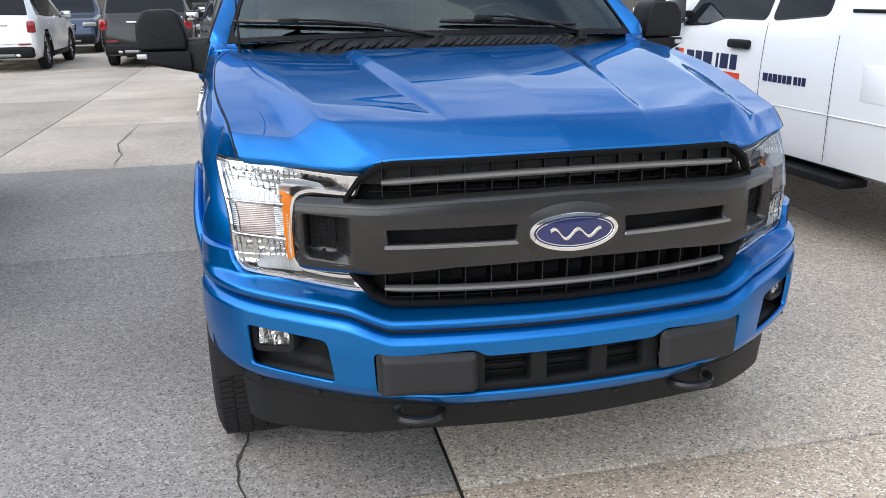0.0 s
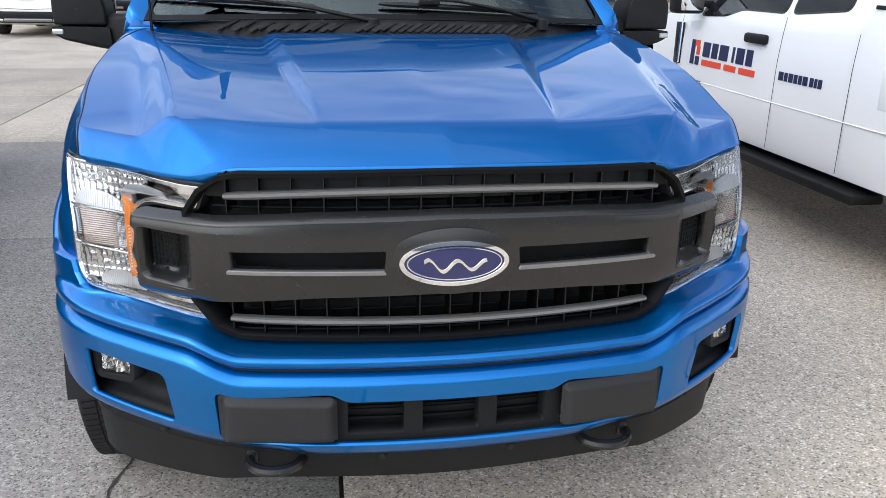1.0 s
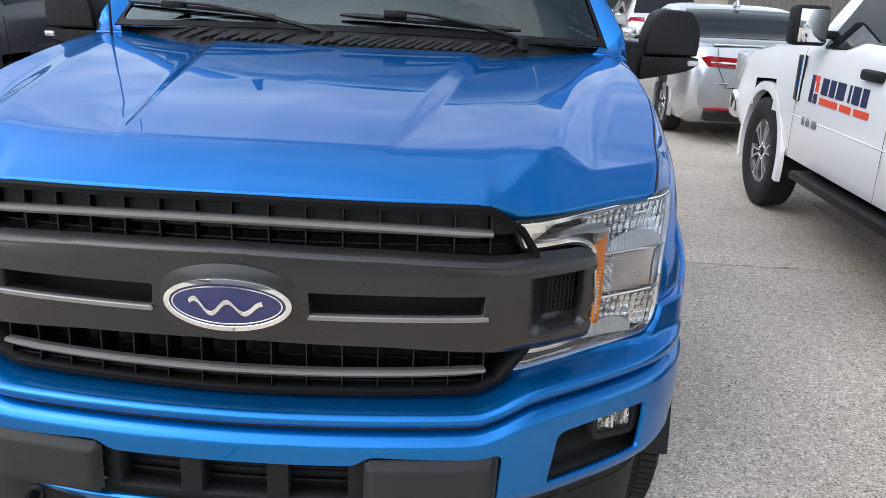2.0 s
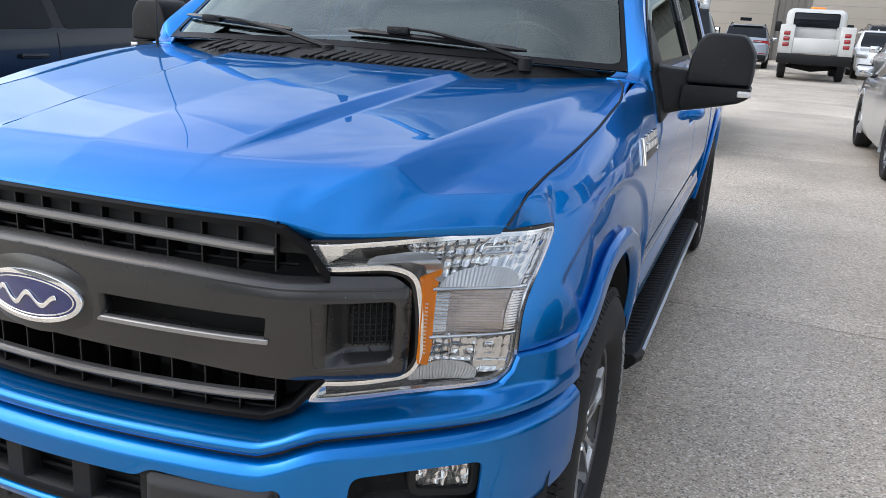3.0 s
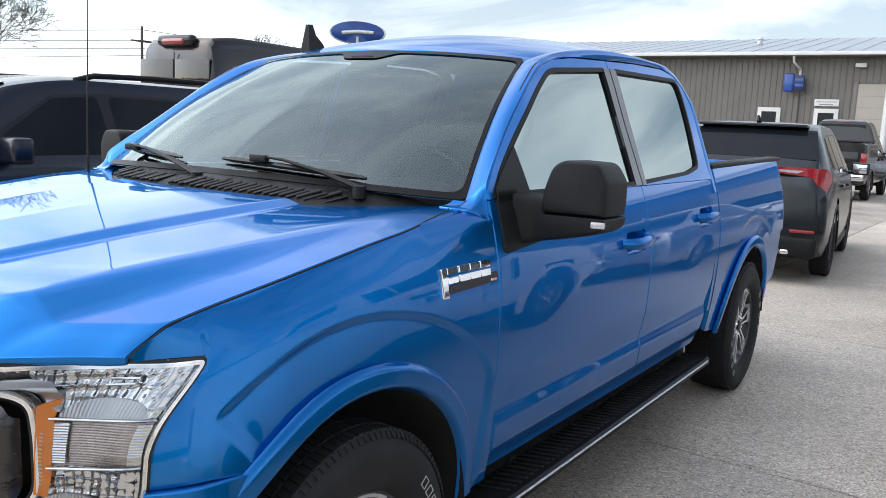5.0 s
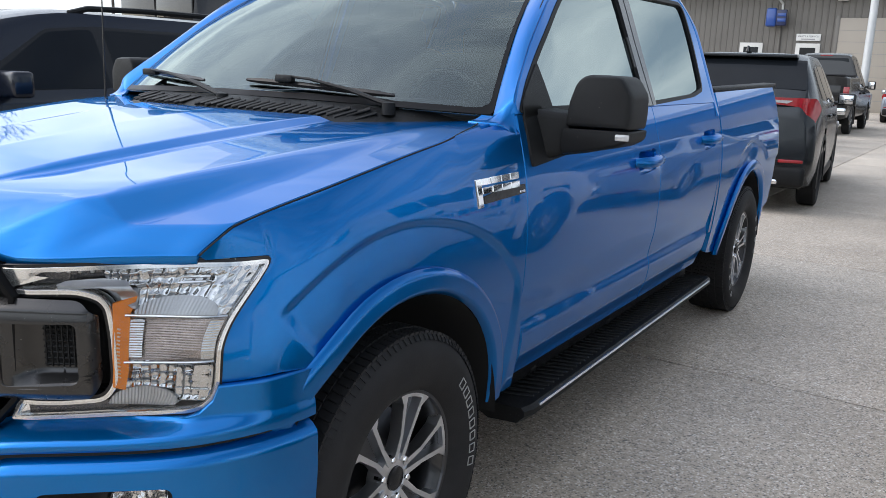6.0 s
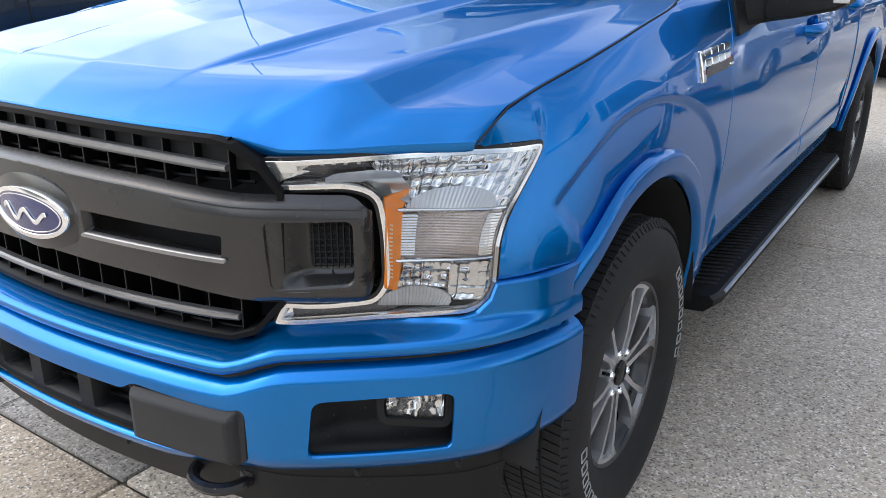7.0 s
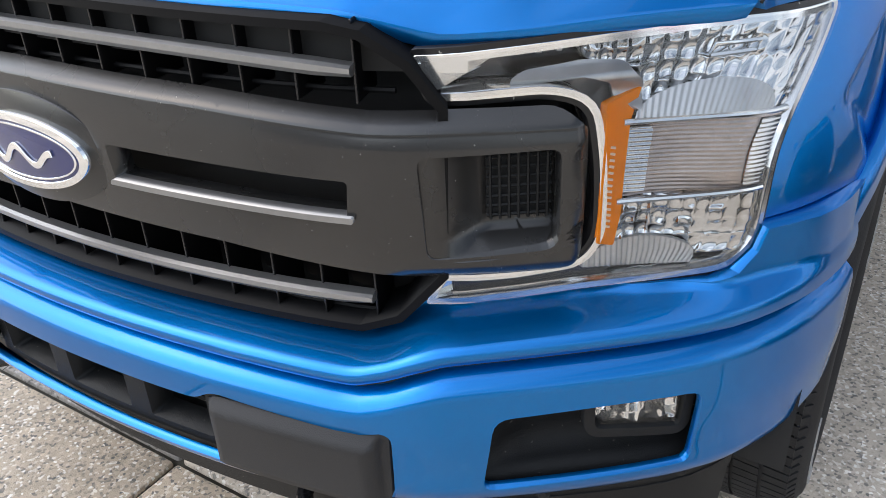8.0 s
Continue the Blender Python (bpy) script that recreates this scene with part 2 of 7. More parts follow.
def rounded(pts, r=0.01, n=4):
    """A closed outline with its corners rounded; a point may carry its own radius."""
    out, k = [], len(pts)
    for i in range(k):
        p = np.array(pts[i][:2], float)
        rr = pts[i][2] if len(pts[i]) > 2 else r
        a, b = np.array(pts[i - 1][:2], float) - p, np.array(pts[(i + 1) % k][:2], float) - p
        la, lb = np.linalg.norm(a), np.linalg.norm(b)
        rr = min(rr, la * 0.49, lb * 0.49)
        if rr < 1e-4:
            out.append(tuple(p))
            continue
        a, b = p + a / la * rr, p + b / lb * rr
        for j in range(n + 1):
            t = j / n
            out.append(tuple((1 - t) ** 2 * a + 2 * t * (1 - t) * p + t * t * b))
    return out


def inset(pts, d):
    """The closed outline drawn in by d (out for a negative d)."""
    k, area = len(pts), 0.0
    for i in range(k):
        area += pts[i - 1][0] * pts[i][1] - pts[i][0] * pts[i - 1][1]
    g = 1 if area > 0 else -1
    out = []
    for i in range(k):
        p, a, b = np.array(pts[i]), np.array(pts[i - 1]), np.array(pts[(i + 1) % k])
        n1, n2 = np.array([-(p - a)[1], (p - a)[0]]), np.array([-(b - p)[1], (b - p)[0]])
        n1, n2 = n1 / (np.linalg.norm(n1) + 1e-9), n2 / (np.linalg.norm(n2) + 1e-9)
        m = n1 + n2
        out.append(tuple(p + g * d * m / max(0.5, m @ m / 2 + 0.2)))
    return out


def link_mesh(name, verts, faces, mat, parent=None, label="", normals=None, smooth_faces=True):
    me = bpy.data.meshes.new(name)
    me.from_pydata(verts, [], faces)
    me.polygons.foreach_set("use_smooth", [smooth_faces] * len(me.polygons))
    if normals is not None:
        me.normals_split_custom_set(normals)
    me.materials.append(mat)
    ob = new(name, me)
    ob.parent = parent
    if label:
        ob["label"] = label
    return ob


def part(name, bm, mat, parent=None, label="", sharp=35):
    """Links a bmesh as one mesh object under a thing or a part."""
    me = bpy.data.meshes.new(name)
    for e in bm.edges:
        e.smooth = not (len(e.link_faces) == 2 and e.calc_face_angle(0) > radians(sharp))
    for f in bm.faces:
        f.smooth = True
    bm.to_mesh(me)
    bm.free()
    me.materials.append(mat)
    ob = new(name, me)
    ob.parent = parent
    if label:
        ob["label"] = label
    return ob


def panel(name, outer, f, mat, parent=None, holes=(), step=0.04, depth=0.012, inside=(0, 2.5, 0.8), label="", mirror=False, vstep=None):
    """A sheet whose outline and holes lie in (u, v), laid on the surface f(u, v), with its edge turned in by depth."""
    bm = bmesh.new()
    for loop in (outer, *holes):
        vs = [bm.verts.new((p[0], p[1], 0)) for p in loop]
        for i in range(len(vs)):
            bm.edges.new((vs[i - 1], vs[i]))
    bmesh.ops.triangle_fill(bm, edges=bm.edges[:], use_beauty=True)
    us, ws = [p[0] for p in outer], [p[1] for p in outer]
    for axis, lo, hi, st in ((0, min(us), max(us), step), (1, min(ws), max(ws), vstep or step)):
        n = max(1, int(round((hi - lo) / st)))
        for i in range(1, n):
            c = lo + (hi - lo) * i / n
            co, no = ((c, 0, 0), (1, 0, 0)) if axis == 0 else ((0, c, 0), (0, 1, 0))
            bmesh.ops.bisect_plane(bm, geom=bm.verts[:] + bm.edges[:] + bm.faces[:], dist=1e-6, plane_co=co, plane_no=no)
    bm.verts.index_update()
    pts, nrm = [], []
    e = 0.0015
    for v in bm.verts:
        u, w = v.co.x, v.co.y
        p = Vector(f(u, w))
        n = (Vector(f(u + e, w)) - Vector(f(u - e, w))).cross(Vector(f(u, w + e)) - Vector(f(u, w - e)))
        pts.append(p)
        nrm.append(n.normalized() if n.length > 0 else Vector((0, 0, 1)))
    c = Vector(inside)
    g = 1 if sum((p - c).normalized().dot(n) for p, n in zip(pts, nrm)) > 0 else -1
    nrm = [n * g for n in nrm]
    faces, normals = [], []
    for fa in bm.faces:
        idx = [v.index for v in fa.verts]
        if (fa.normal.z > 0) != (g > 0):
            idx.reverse()
        faces.append(idx)
        normals += [nrm[i] for i in idx]
    verts = list(pts)
    if depth:
        low = {}
        for ed in bm.edges:
            if len(ed.link_faces) != 1:
                continue
            a, b = ed.verts[0].index, ed.verts[1].index
            mid = ed.link_faces[0].calc_center_median()
            third = Vector(f(mid.x, mid.y))
            out = (pts[b] - pts[a]).cross(nrm[a] + nrm[b])
            if out.dot(third - pts[a]) > 0:
                out.negate()
            if out.length < 1e-9:
                continue
            out.normalize()
            for i in (a, b):
                if i not in low:
                    low[i] = len(verts)
                    verts.append(pts[i] - nrm[i] * depth)
            quad = [a, b, low[b], low[a]]
            nn = (pts[b] - pts[a]).cross(verts[low[a]] - pts[a])
            if nn.dot(out) < 0:
                quad.reverse()
            faces.append(quad)
            for i in quad:
                normals.append((nrm[i] + out).normalized() if i < len(pts) else out.copy())
    bm.free()
    ob = link_mesh(name, verts, faces, mat, parent, label, normals)
    if mirror:
        flip = lambda v: Vector((-v[0], v[1], v[2]))
        nn, k = [], 0
        for fa in faces:
            nn += [flip(normals[k + i]) for i in reversed(range(len(fa)))]
            k += len(fa)
        link_mesh(name, [flip(v) for v in verts], [list(reversed(fa)) for fa in faces], mat, parent, label, nn)
    return ob


def add_box(bm, c, size, bevel=0.0, rot=None, seg=2):
    """A box, bevelled, into bm; size is the full size."""
    m = Matrix.Translation(c) @ (rot or Matrix()) @ Matrix.Diagonal((*size, 1))
    got = bmesh.ops.create_cube(bm, size=1.0, matrix=m)
    if bevel:
        edges = list({e for v in got["verts"] for e in v.link_edges})
        bmesh.ops.bevel(bm, geom=edges, offset=bevel, segments=seg, profile=0.5, affect='EDGES')
    return bm


def box(c, size, bevel=0.0, rot=None, seg=2):
    return add_box(bmesh.new(), c, size, bevel, rot, seg)


def add_tube(bm, path, r, n=8, closed=False, flat=1.0):
    """A round bar along a path of points; flat squeezes it across the local up."""
    path = [Vector(p) for p in path]
    k = len(path)
    rings = []
    for i, p in enumerate(path):
        a, b = path[i - 1] if (i or closed) else path[0], path[(i + 1) % k] if (i < k - 1 or closed) else path[-1]
        t = (b - a).normalized()
        up = Vector((0, 0, 1)) if abs(t.z) < 0.95 else Vector((0, 1, 0))
        x = t.cross(up).normalized()
        y = x.cross(t)
        rr = r[i] if isinstance(r, (list, tuple)) else r
        rings.append([bm.verts.new(p + x * rr * math.cos(2 * math.pi * j / n) + y * rr * flat * math.sin(2 * math.pi * j / n)) for j in range(n)])
    for i in range(k if closed else k - 1):
        a, b = rings[i], rings[(i + 1) % k]
        for j in range(n):
            bm.faces.new((a[j], a[(j + 1) % n], b[(j + 1) % n], b[j]))
    if not closed:
        bm.faces.new(rings[0][::-1])
        bm.faces.new(rings[-1])
    bmesh.ops.recalc_face_normals(bm, faces=bm.faces[:])
    return bm


def tube(path, r, n=8, closed=False, flat=1.0):
    return add_tube(bmesh.new(), path, r, n, closed, flat)


def add_lathe(bm, prof, m, n=48):
    """Turns (radius, height) pairs about the local x axis, placed by m."""
    rings = []
    for r, h in prof:
        rings.append([bm.verts.new(m @ Vector((h, r * math.cos(2 * math.pi * j / n), r * math.sin(2 * math.pi * j / n)))) for j in range(n)])
    for a, b in zip(rings, rings[1:]):
        for j in range(n):
            bm.faces.new((a[j], a[(j + 1) % n], b[(j + 1) % n], b[j]))
    return bm


def lathe(prof, m, n=48):
    bm = add_lathe(bmesh.new(), prof, m, n)
    bmesh.ops.recalc_face_normals(bm, faces=bm.faces[:])
    return bm


def empty(name, label, category, m=None, group=""):
    ob = new(name)
    ob.matrix_basis = m or Matrix()
    return tagged(ob, label, category, group)

# ---- ground ----
def concrete(name, base, warm):
    """Exposed-aggregate concrete: pebbles, mottling, stains."""
    m = bpy.data.materials.new(name)
    m.use_nodes = True
    t = m.node_tree
    b = t.nodes["Principled BSDF"]
    co = t.nodes.new("ShaderNodeNewGeometry")
    info = t.nodes.new("ShaderNodeObjectInfo")
    vor = t.nodes.new("ShaderNodeTexVoronoi")
    vor.inputs["Scale"].default_value = 155
    n1 = t.nodes.new("ShaderNodeTexNoise")
    n1.inputs["Scale"].default_value, n1.inputs["Detail"].default_value = 0.9, 8
    n2 = t.nodes.new("ShaderNodeTexNoise")
    n2.inputs["Scale"].default_value, n2.inputs["Detail"].default_value = 26, 6
    n3 = t.nodes.new("ShaderNodeTexNoise")
    n3.inputs["Scale"].default_value, n3.inputs["Detail"].default_value = 330, 2
    for n in (vor, n1, n2, n3):
        t.links.new(co.outputs["Position"], n.inputs["Vector"])
    sep = t.nodes.new("ShaderNodeSeparateColor")
    t.links.new(vor.outputs["Color"], sep.inputs[0])
    peb = t.nodes.new("ShaderNodeValToRGB")
    peb.color_ramp.elements[0].color = (base * 0.34, base * 0.325, base * 0.30, 1)
    peb.color_ramp.elements[1].color = (base * 1.62, base * 1.56, base * 1.45, 1)
    mid = peb.color_ramp.elements.new(0.25)
    mid.color = (base * 0.95, base * 0.95 * (1 - warm * 0.46), base * 0.95 * (1 - warm), 1)
    mid = peb.color_ramp.elements.new(0.8)
    mid.color = (base * 1.08, base * 1.08 * (1 - warm * 0.46), base * 1.08 * (1 - warm), 1)
    t.links.new(sep.outputs[0], peb.inputs["Fac"])
    mr = t.nodes.new("ShaderNodeMapRange")
    mr.inputs["From Min"].default_value, mr.inputs["From Max"].default_value = 0.3, 0.7
    mr.inputs["To Min"].default_value, mr.inputs["To Max"].default_value = 0.82, 1.14
    t.links.new(n1.outputs["Fac"], mr.inputs["Value"])
    mr2 = t.nodes.new("ShaderNodeMapRange")
    mr2.inputs["From Min"].default_value, mr2.inputs["From Max"].default_value = 0.3, 0.7
    mr2.inputs["To Min"].default_value, mr2.inputs["To Max"].default_value = 0.86, 1.12
    t.links.new(n2.outputs["Fac"], mr2.inputs["Value"])
    mr3 = t.nodes.new("ShaderNodeMapRange")
    mr3.inputs["To Min"].default_value, mr3.inputs["To Max"].default_value = 0.93, 1.07
    t.links.new(info.outputs["Random"], mr3.inputs["Value"])
    k = t.nodes.new("ShaderNodeMath")
    k.operation = 'MULTIPLY'
    t.links.new(mr.outputs[0], k.inputs[0])
    t.links.new(mr2.outputs[0], k.inputs[1])
    k2 = t.nodes.new("ShaderNodeMath")
    k2.operation = 'MULTIPLY'
    t.links.new(k.outputs[0], k2.inputs[0])
    t.links.new(mr3.outputs[0], k2.inputs[1])
    sc = t.nodes.new("ShaderNodeVectorMath")
    sc.operation = 'SCALE'
    t.links.new(peb.outputs["Color"], sc.inputs[0])
    t.links.new(k2.outputs[0], sc.inputs["Scale"])
    t.links.new(sc.outputs[0], b.inputs["Base Color"])
    b.inputs["Roughness"].default_value = 0.85
    b.inputs["Specular IOR Level"].default_value = 0.3
    bp = t.nodes.new("ShaderNodeBump")
    bp.inputs["Strength"].default_value, bp.inputs["Distance"].default_value = 0.5, 0.003
    t.links.new(n3.outputs["Fac"], bp.inputs["Height"])
    t.links.new(bp.outputs[0], b.inputs["Normal"])
    return m


CONCRETE = concrete("exposed_aggregate_concrete", 0.46, 0.28)
DARKER_CONCRETE = concrete("worn_grey_concrete", 0.275, 0.15)
PALE_CONCRETE = concrete("pale_aggregate_concrete", 0.63, 0.36)
JOINT = material("dirty_joint_filler", (0.045, 0.043, 0.034), 0.95, 0, 0, 0.4, 20, 0.4, 250)
bm = bmesh.new()
bmesh.ops.create_grid(bm, x_segments=2, y_segments=2, size=600, matrix=Matrix.Translation((0, 0, -0.014)))
ground = tagged(part("ground", bm, JOINT), "pale exposed-aggregate concrete lot with cracked joints", "ground", kind="structure")

SLAB = 3.12
bm = bmesh.new()
add_box(bm, (0, 0, -0.030), (SLAB - 0.013, SLAB - 0.013, 0.060), 0.007, None, 2)
slab_mesh = None
LAY = pose(-0.243, 0.228, 0, 0, 0, -1.7)     # the joints run a little askew to the parked row
for i in range(-8, 7):
    step = 2.86 if i < 0 else SLAB           # the bays beside the lane are shorter
    for j in range(-4, 16):
        if slab_mesh is None:
            ob = part("slab", bm, CONCRETE, ground)
            slab_mesh = ob.data
        else:
            ob = new("slab", slab_mesh)
            ob.parent = ground
        ob.matrix_basis = LAY @ pose(SLAB * (i + 0.5), step * (j + 0.5), 0) @ Matrix.Diagonal((1, (step - 0.013) / (SLAB - 0.013), 1, 1))
        ob.material_slots[0].link = 'OBJECT'
        ob.material_slots[0].material = PALE_CONCRETE if j < 0 else DARKER_CONCRETE if i in (-1, -2) and j < 2 else CONCRETE


def crack(pts, w, seed):
    """A jagged dark crack in the concrete, a thin filled line."""
    rnd = random.Random(seed)
    bm = bmesh.new()
    line_pts = []
    for (x0, y0), (x1, y1) in zip(pts, pts[1:]):
        n = max(2, int(math.hypot(x1 - x0, y1 - y0) / 0.05))
        for i in range(n):
            t = i / n
            line_pts.append((x0 + (x1 - x0) * t + rnd.gauss(0, 0.009), y0 + (y1 - y0) * t + rnd.gauss(0, 0.009)))
    line_pts.append(pts[-1])
    prev = None
    for i, (x, y) in enumerate(line_pts):
        ww = w * (0.5 + rnd.random()) * (0.3 + min(1, 4 * min(i, len(line_pts) - 1 - i) / len(line_pts)))
        cur = (bm.verts.new((x - ww, y + ww * 0.4, 0.0035)), bm.verts.new((x + ww, y - ww * 0.4, 0.0035)))
        if prev:
            bm.faces.new((prev[0], prev[1], cur[1], cur[0]))
        prev = cur
    bmesh.ops.recalc_face_normals(bm, faces=bm.faces[:])
    part("crack", bm, JOINT, ground)


crack([(-0.90, 1.0), (-0.89, 0.70), (-0.92, 0.45), (-0.88, 0.2)], 0.003, 3)
crack([(-2.02, 6.0), (-2.0, 6.6), (-2.12, 7.3), (-2.05, 8.7)], 0.004, 5)
crack([(0.64, 3.33), (1.2, 3.345), (1.9, 3.27), (2.9, 3.30)], 0.003, 9)

# ---- wheels ----
def wheel(parent, c, r, width, rim_r, side, pairs=6, tread=False, face=ALLOY, label="", spokes=True):
    """A wheel whose axle is x; side is +1 or -1 for the way its face looks."""
    m = Matrix.Translation(c) @ Matrix.Diagonal((side, 1, 1, 1))
    h = width / 2
    barrel = [(rim_r * 0.98, -h * 0.8), (rim_r * 0.9, -h * 0.6), (rim_r * 0.88, h * 0.3), (rim_r * 0.93, h * 0.62), (rim_r * 1.0, h * 0.74), (rim_r * 1.03, h * 0.8), (rim_r * 1.03, h * 0.7)]
    ob = part("wheel", lathe(barrel, m, 56), DARK_ALLOY, parent, label)
    sw = r - rim_r
    prof = [(rim_r * 1.0, -h * 0.8), (rim_r + sw * 0.35, -h * 0.98), (rim_r + sw * 0.7, -h * 0.96), (r * 0.965, -h * 0.82), (r * 0.985, -h * 0.72),
            (r * 0.985, h * 0.72), (r * 0.965, h * 0.82), (rim_r + sw * 0.72, h * 0.96), (rim_r + sw * 0.60, h * 0.985), (rim_r + sw * 0.35, h * 0.98), (rim_r + sw * 0.12, h * 0.9), (rim_r * 1.0, h * 0.76)]
    part("tyre", lathe(prof, m, 72), RUBBER, ob, sharp=30)
    if tread:
        bm = bmesh.new()
        rows, k = 5, 108
        for i in range(rows):
            x0 = -h * 0.86 + i * (h * 1.72 / rows)
            x1 = x0 + h * 1.72 / rows - 0.006
            for j in range(k):
                skew = (0.3 if i % 2 else -0.2) + 0.37 * i
                a0 = (j + skew) * 2 * math.pi / k
                a1 = a0 + 2 * math.pi / k * (0.80 if i in (0, rows - 1) else 0.86)
                out = r * 1.0 if 0 < i < rows - 1 else r * 0.994
                q = []
                for (xx, aa, rr) in ((x0, a0, r * 0.975), (x1, a0, r * 0.975), (x1, a1, r * 0.975), (x0, a1, r * 0.975),
                                     (x0, a0, out), (x1, a0, out), (x1, a1, out), (x0, a1, out)):
                    sl = 0.35 * (xx - x0)
                    q.append(bm.verts.new(m @ Vector((xx, rr * math.cos(aa + sl), rr * math.sin(aa + sl)))))
                for fa in ((4, 5, 6, 7), (0, 1, 5, 4), (1, 2, 6, 5), (2, 3, 7, 6), (3, 0, 4, 7)):
                    bm.faces.new([q[z] for z in fa])
        for j in range(108):      # shoulder lugs
            a0 = j * 2 * math.pi / 108
            a1 = a0 + 2 * math.pi / 108 * 0.62
            q = [bm.verts.new(m @ Vector((xx, rr * math.cos(aa), rr * math.sin(aa)))) for xx, rr, aa in
                 ((h * 0.90, r * 0.94, a0), (h * 0.90, r * 0.94, a1), (h * 0.78, r * 0.992, a1), (h * 0.78, r * 0.992, a0),
                  (h * 0.86, r * 0.93, a0), (h * 0.86, r * 0.93, a1), (h * 0.74, r * 0.975, a1), (h * 0.74, r * 0.975, a0))]
            for fa in ((0, 1, 2, 3), (0, 3, 7, 4), (1, 5, 6, 2)):
                bm.faces.new([q[z] for z in fa])
        bmesh.ops.recalc_face_normals(bm, faces=bm.faces[:])
        tagged(part("tread", bm, RUBBER, ob, sharp=30), kind="stuff")
    part("brake_disc", lathe([(0.0, -0.02), (rim_r * 0.72, -0.02), (rim_r * 0.72, 0.0), (0.0, 0.0)], m, 32), WEB, ob)
    part("rim_back", lathe([(0.0, -h * 0.45), (rim_r * 0.9, -h * 0.45)], m, 32), VOID, ob)
    z1 = h * 0.55
    if spokes:
        for i in range(pairs):
            for g in (-1, 1):
                bm = bmesh.new()
                a = 2 * math.pi * i / pairs + 0.2
                pts = []
                for rr, da, w, hh in ((rim_r * 0.20, 0.30, 0.009, z1 + 0.012), (rim_r * 0.5, 0.165, 0.0062, z1 + 0.018), (rim_r * 0.84, 0.190, 0.0072, h * 0.70), (rim_r * 0.97, 0.235, 0.017, h * 0.72)):
                    ang = a + g * da
                    cy, cz = rr * math.cos(ang), rr * math.sin(ang)
                    ty, tz = -math.sin(ang), math.cos(ang)
                    pts.append([(hh, cy - ty * w, cz - tz * w), (hh, cy + ty * w, cz + tz * w), (hh - 0.035, cy + ty * w * 1.25, cz + tz * w * 1.25), (hh - 0.035, cy - ty * w * 1.25, cz - tz * w * 1.25)])
                rings = [[bm.verts.new(m @ Vector(p)) for p in ring] for ring in pts]
                for p0, p1 in zip(rings, rings[1:]):
                    for j in range(4):
                        bm.faces.new((p0[j], p0[(j + 1) % 4], p1[(j + 1) % 4], p1[j]))
                bm.faces.new(rings[0][::-1])
                bm.faces.new(rings[-1])
                bmesh.ops.recalc_face_normals(bm, faces=bm.faces[:])
                part("spoke", bm, face, ob, sharp=20)
            bm = bmesh.new()
            web = [[bm.verts.new(m @ Vector((hh, rr * math.cos(a + k * da), rr * math.sin(a + k * da)))) for k in (-1, 0, 1)] for rr, da, hh in ((rim_r * 0.2, 0.28, z1 - 0.016), (rim_r * 0.5, 0.15, z1 - 0.010), (rim_r * 0.97, 0.22, h * 0.50))]
            for p0, p1 in zip(web, web[1:]):
                for j in range(2):
                    bm.faces.new((p0[j], p0[j + 1], p1[j + 1], p1[j]))
            bmesh.ops.recalc_face_normals(bm, faces=bm.faces[:])
            part("spoke_web", bm, WEB, ob)
            bm = bmesh.new()
            arcs = [[bm.verts.new(m @ Vector((hh, rr * math.cos(a + k * 0.06), rr * math.sin(a + k * 0.06)))) for k in range(-4, 5)] for rr, hh in ((rim_r * 0.915, h * 0.60), (rim_r * 0.92, h * 0.705), (rim_r * 0.97, h * 0.72))]
            for p0, p1 in zip(arcs, arcs[1:]):
                for j in range(8):
                    bm.faces.new((p0[j], p0[j + 1], p1[j + 1], p1[j]))
            bmesh.ops.recalc_face_normals(bm, faces=bm.faces[:])
            part("spoke_end", bm, face, ob)
        part("rim_edge", lathe([(rim_r * 0.955, h * 0.69), (rim_r * 0.965, h * 0.735), (rim_r * 0.995, h * 0.755), (rim_r * 1.0, h * 0.70)], m, 56), WEB, ob)
        part("hub", lathe([(rim_r * 0.30, z1 - 0.03), (rim_r * 0.27, z1 + 0.005), (rim_r * 0.14, z1 + 0.01)], m, 32), face, ob)
        part("centre_cap", lathe([(rim_r * 0.14, z1), (rim_r * 0.135, z1 + 0.016), (rim_r * 0.11, z1 + 0.02), (0.0, z1 + 0.021)], m, 28), GLOSS_BLACK, ob)
        for i in range(6):
            a = 2 * math.pi * (i + 0.5) / 6 + 0.2
            mm = m @ Matrix.Translation((z1, rim_r * 0.24 * math.cos(a), rim_r * 0.24 * math.sin(a)))
            part("lug_nut", lathe([(0.011, -0.01), (0.011, 0.012), (0.007, 0.018), (0.0, 0.019)], mm, 8), CHROME, ob)
    else:
        part("wheel_cover", lathe([(rim_r * 0.97, h * 0.5), (rim_r * 0.8, h * 0.62), (rim_r * 0.5, h * 0.45), (rim_r * 0.3, h * 0.62), (0.0, h * 0.66)], m, 32), face, ob)
    return ob


# ---- the blue pickup ----
truck = empty("pickup_truck", "bright blue metallic crew-cab pickup parked on concrete", "pickup truck")
HUB_F, HUB_R, HUB_Z = 0.86, 4.542, 0.392

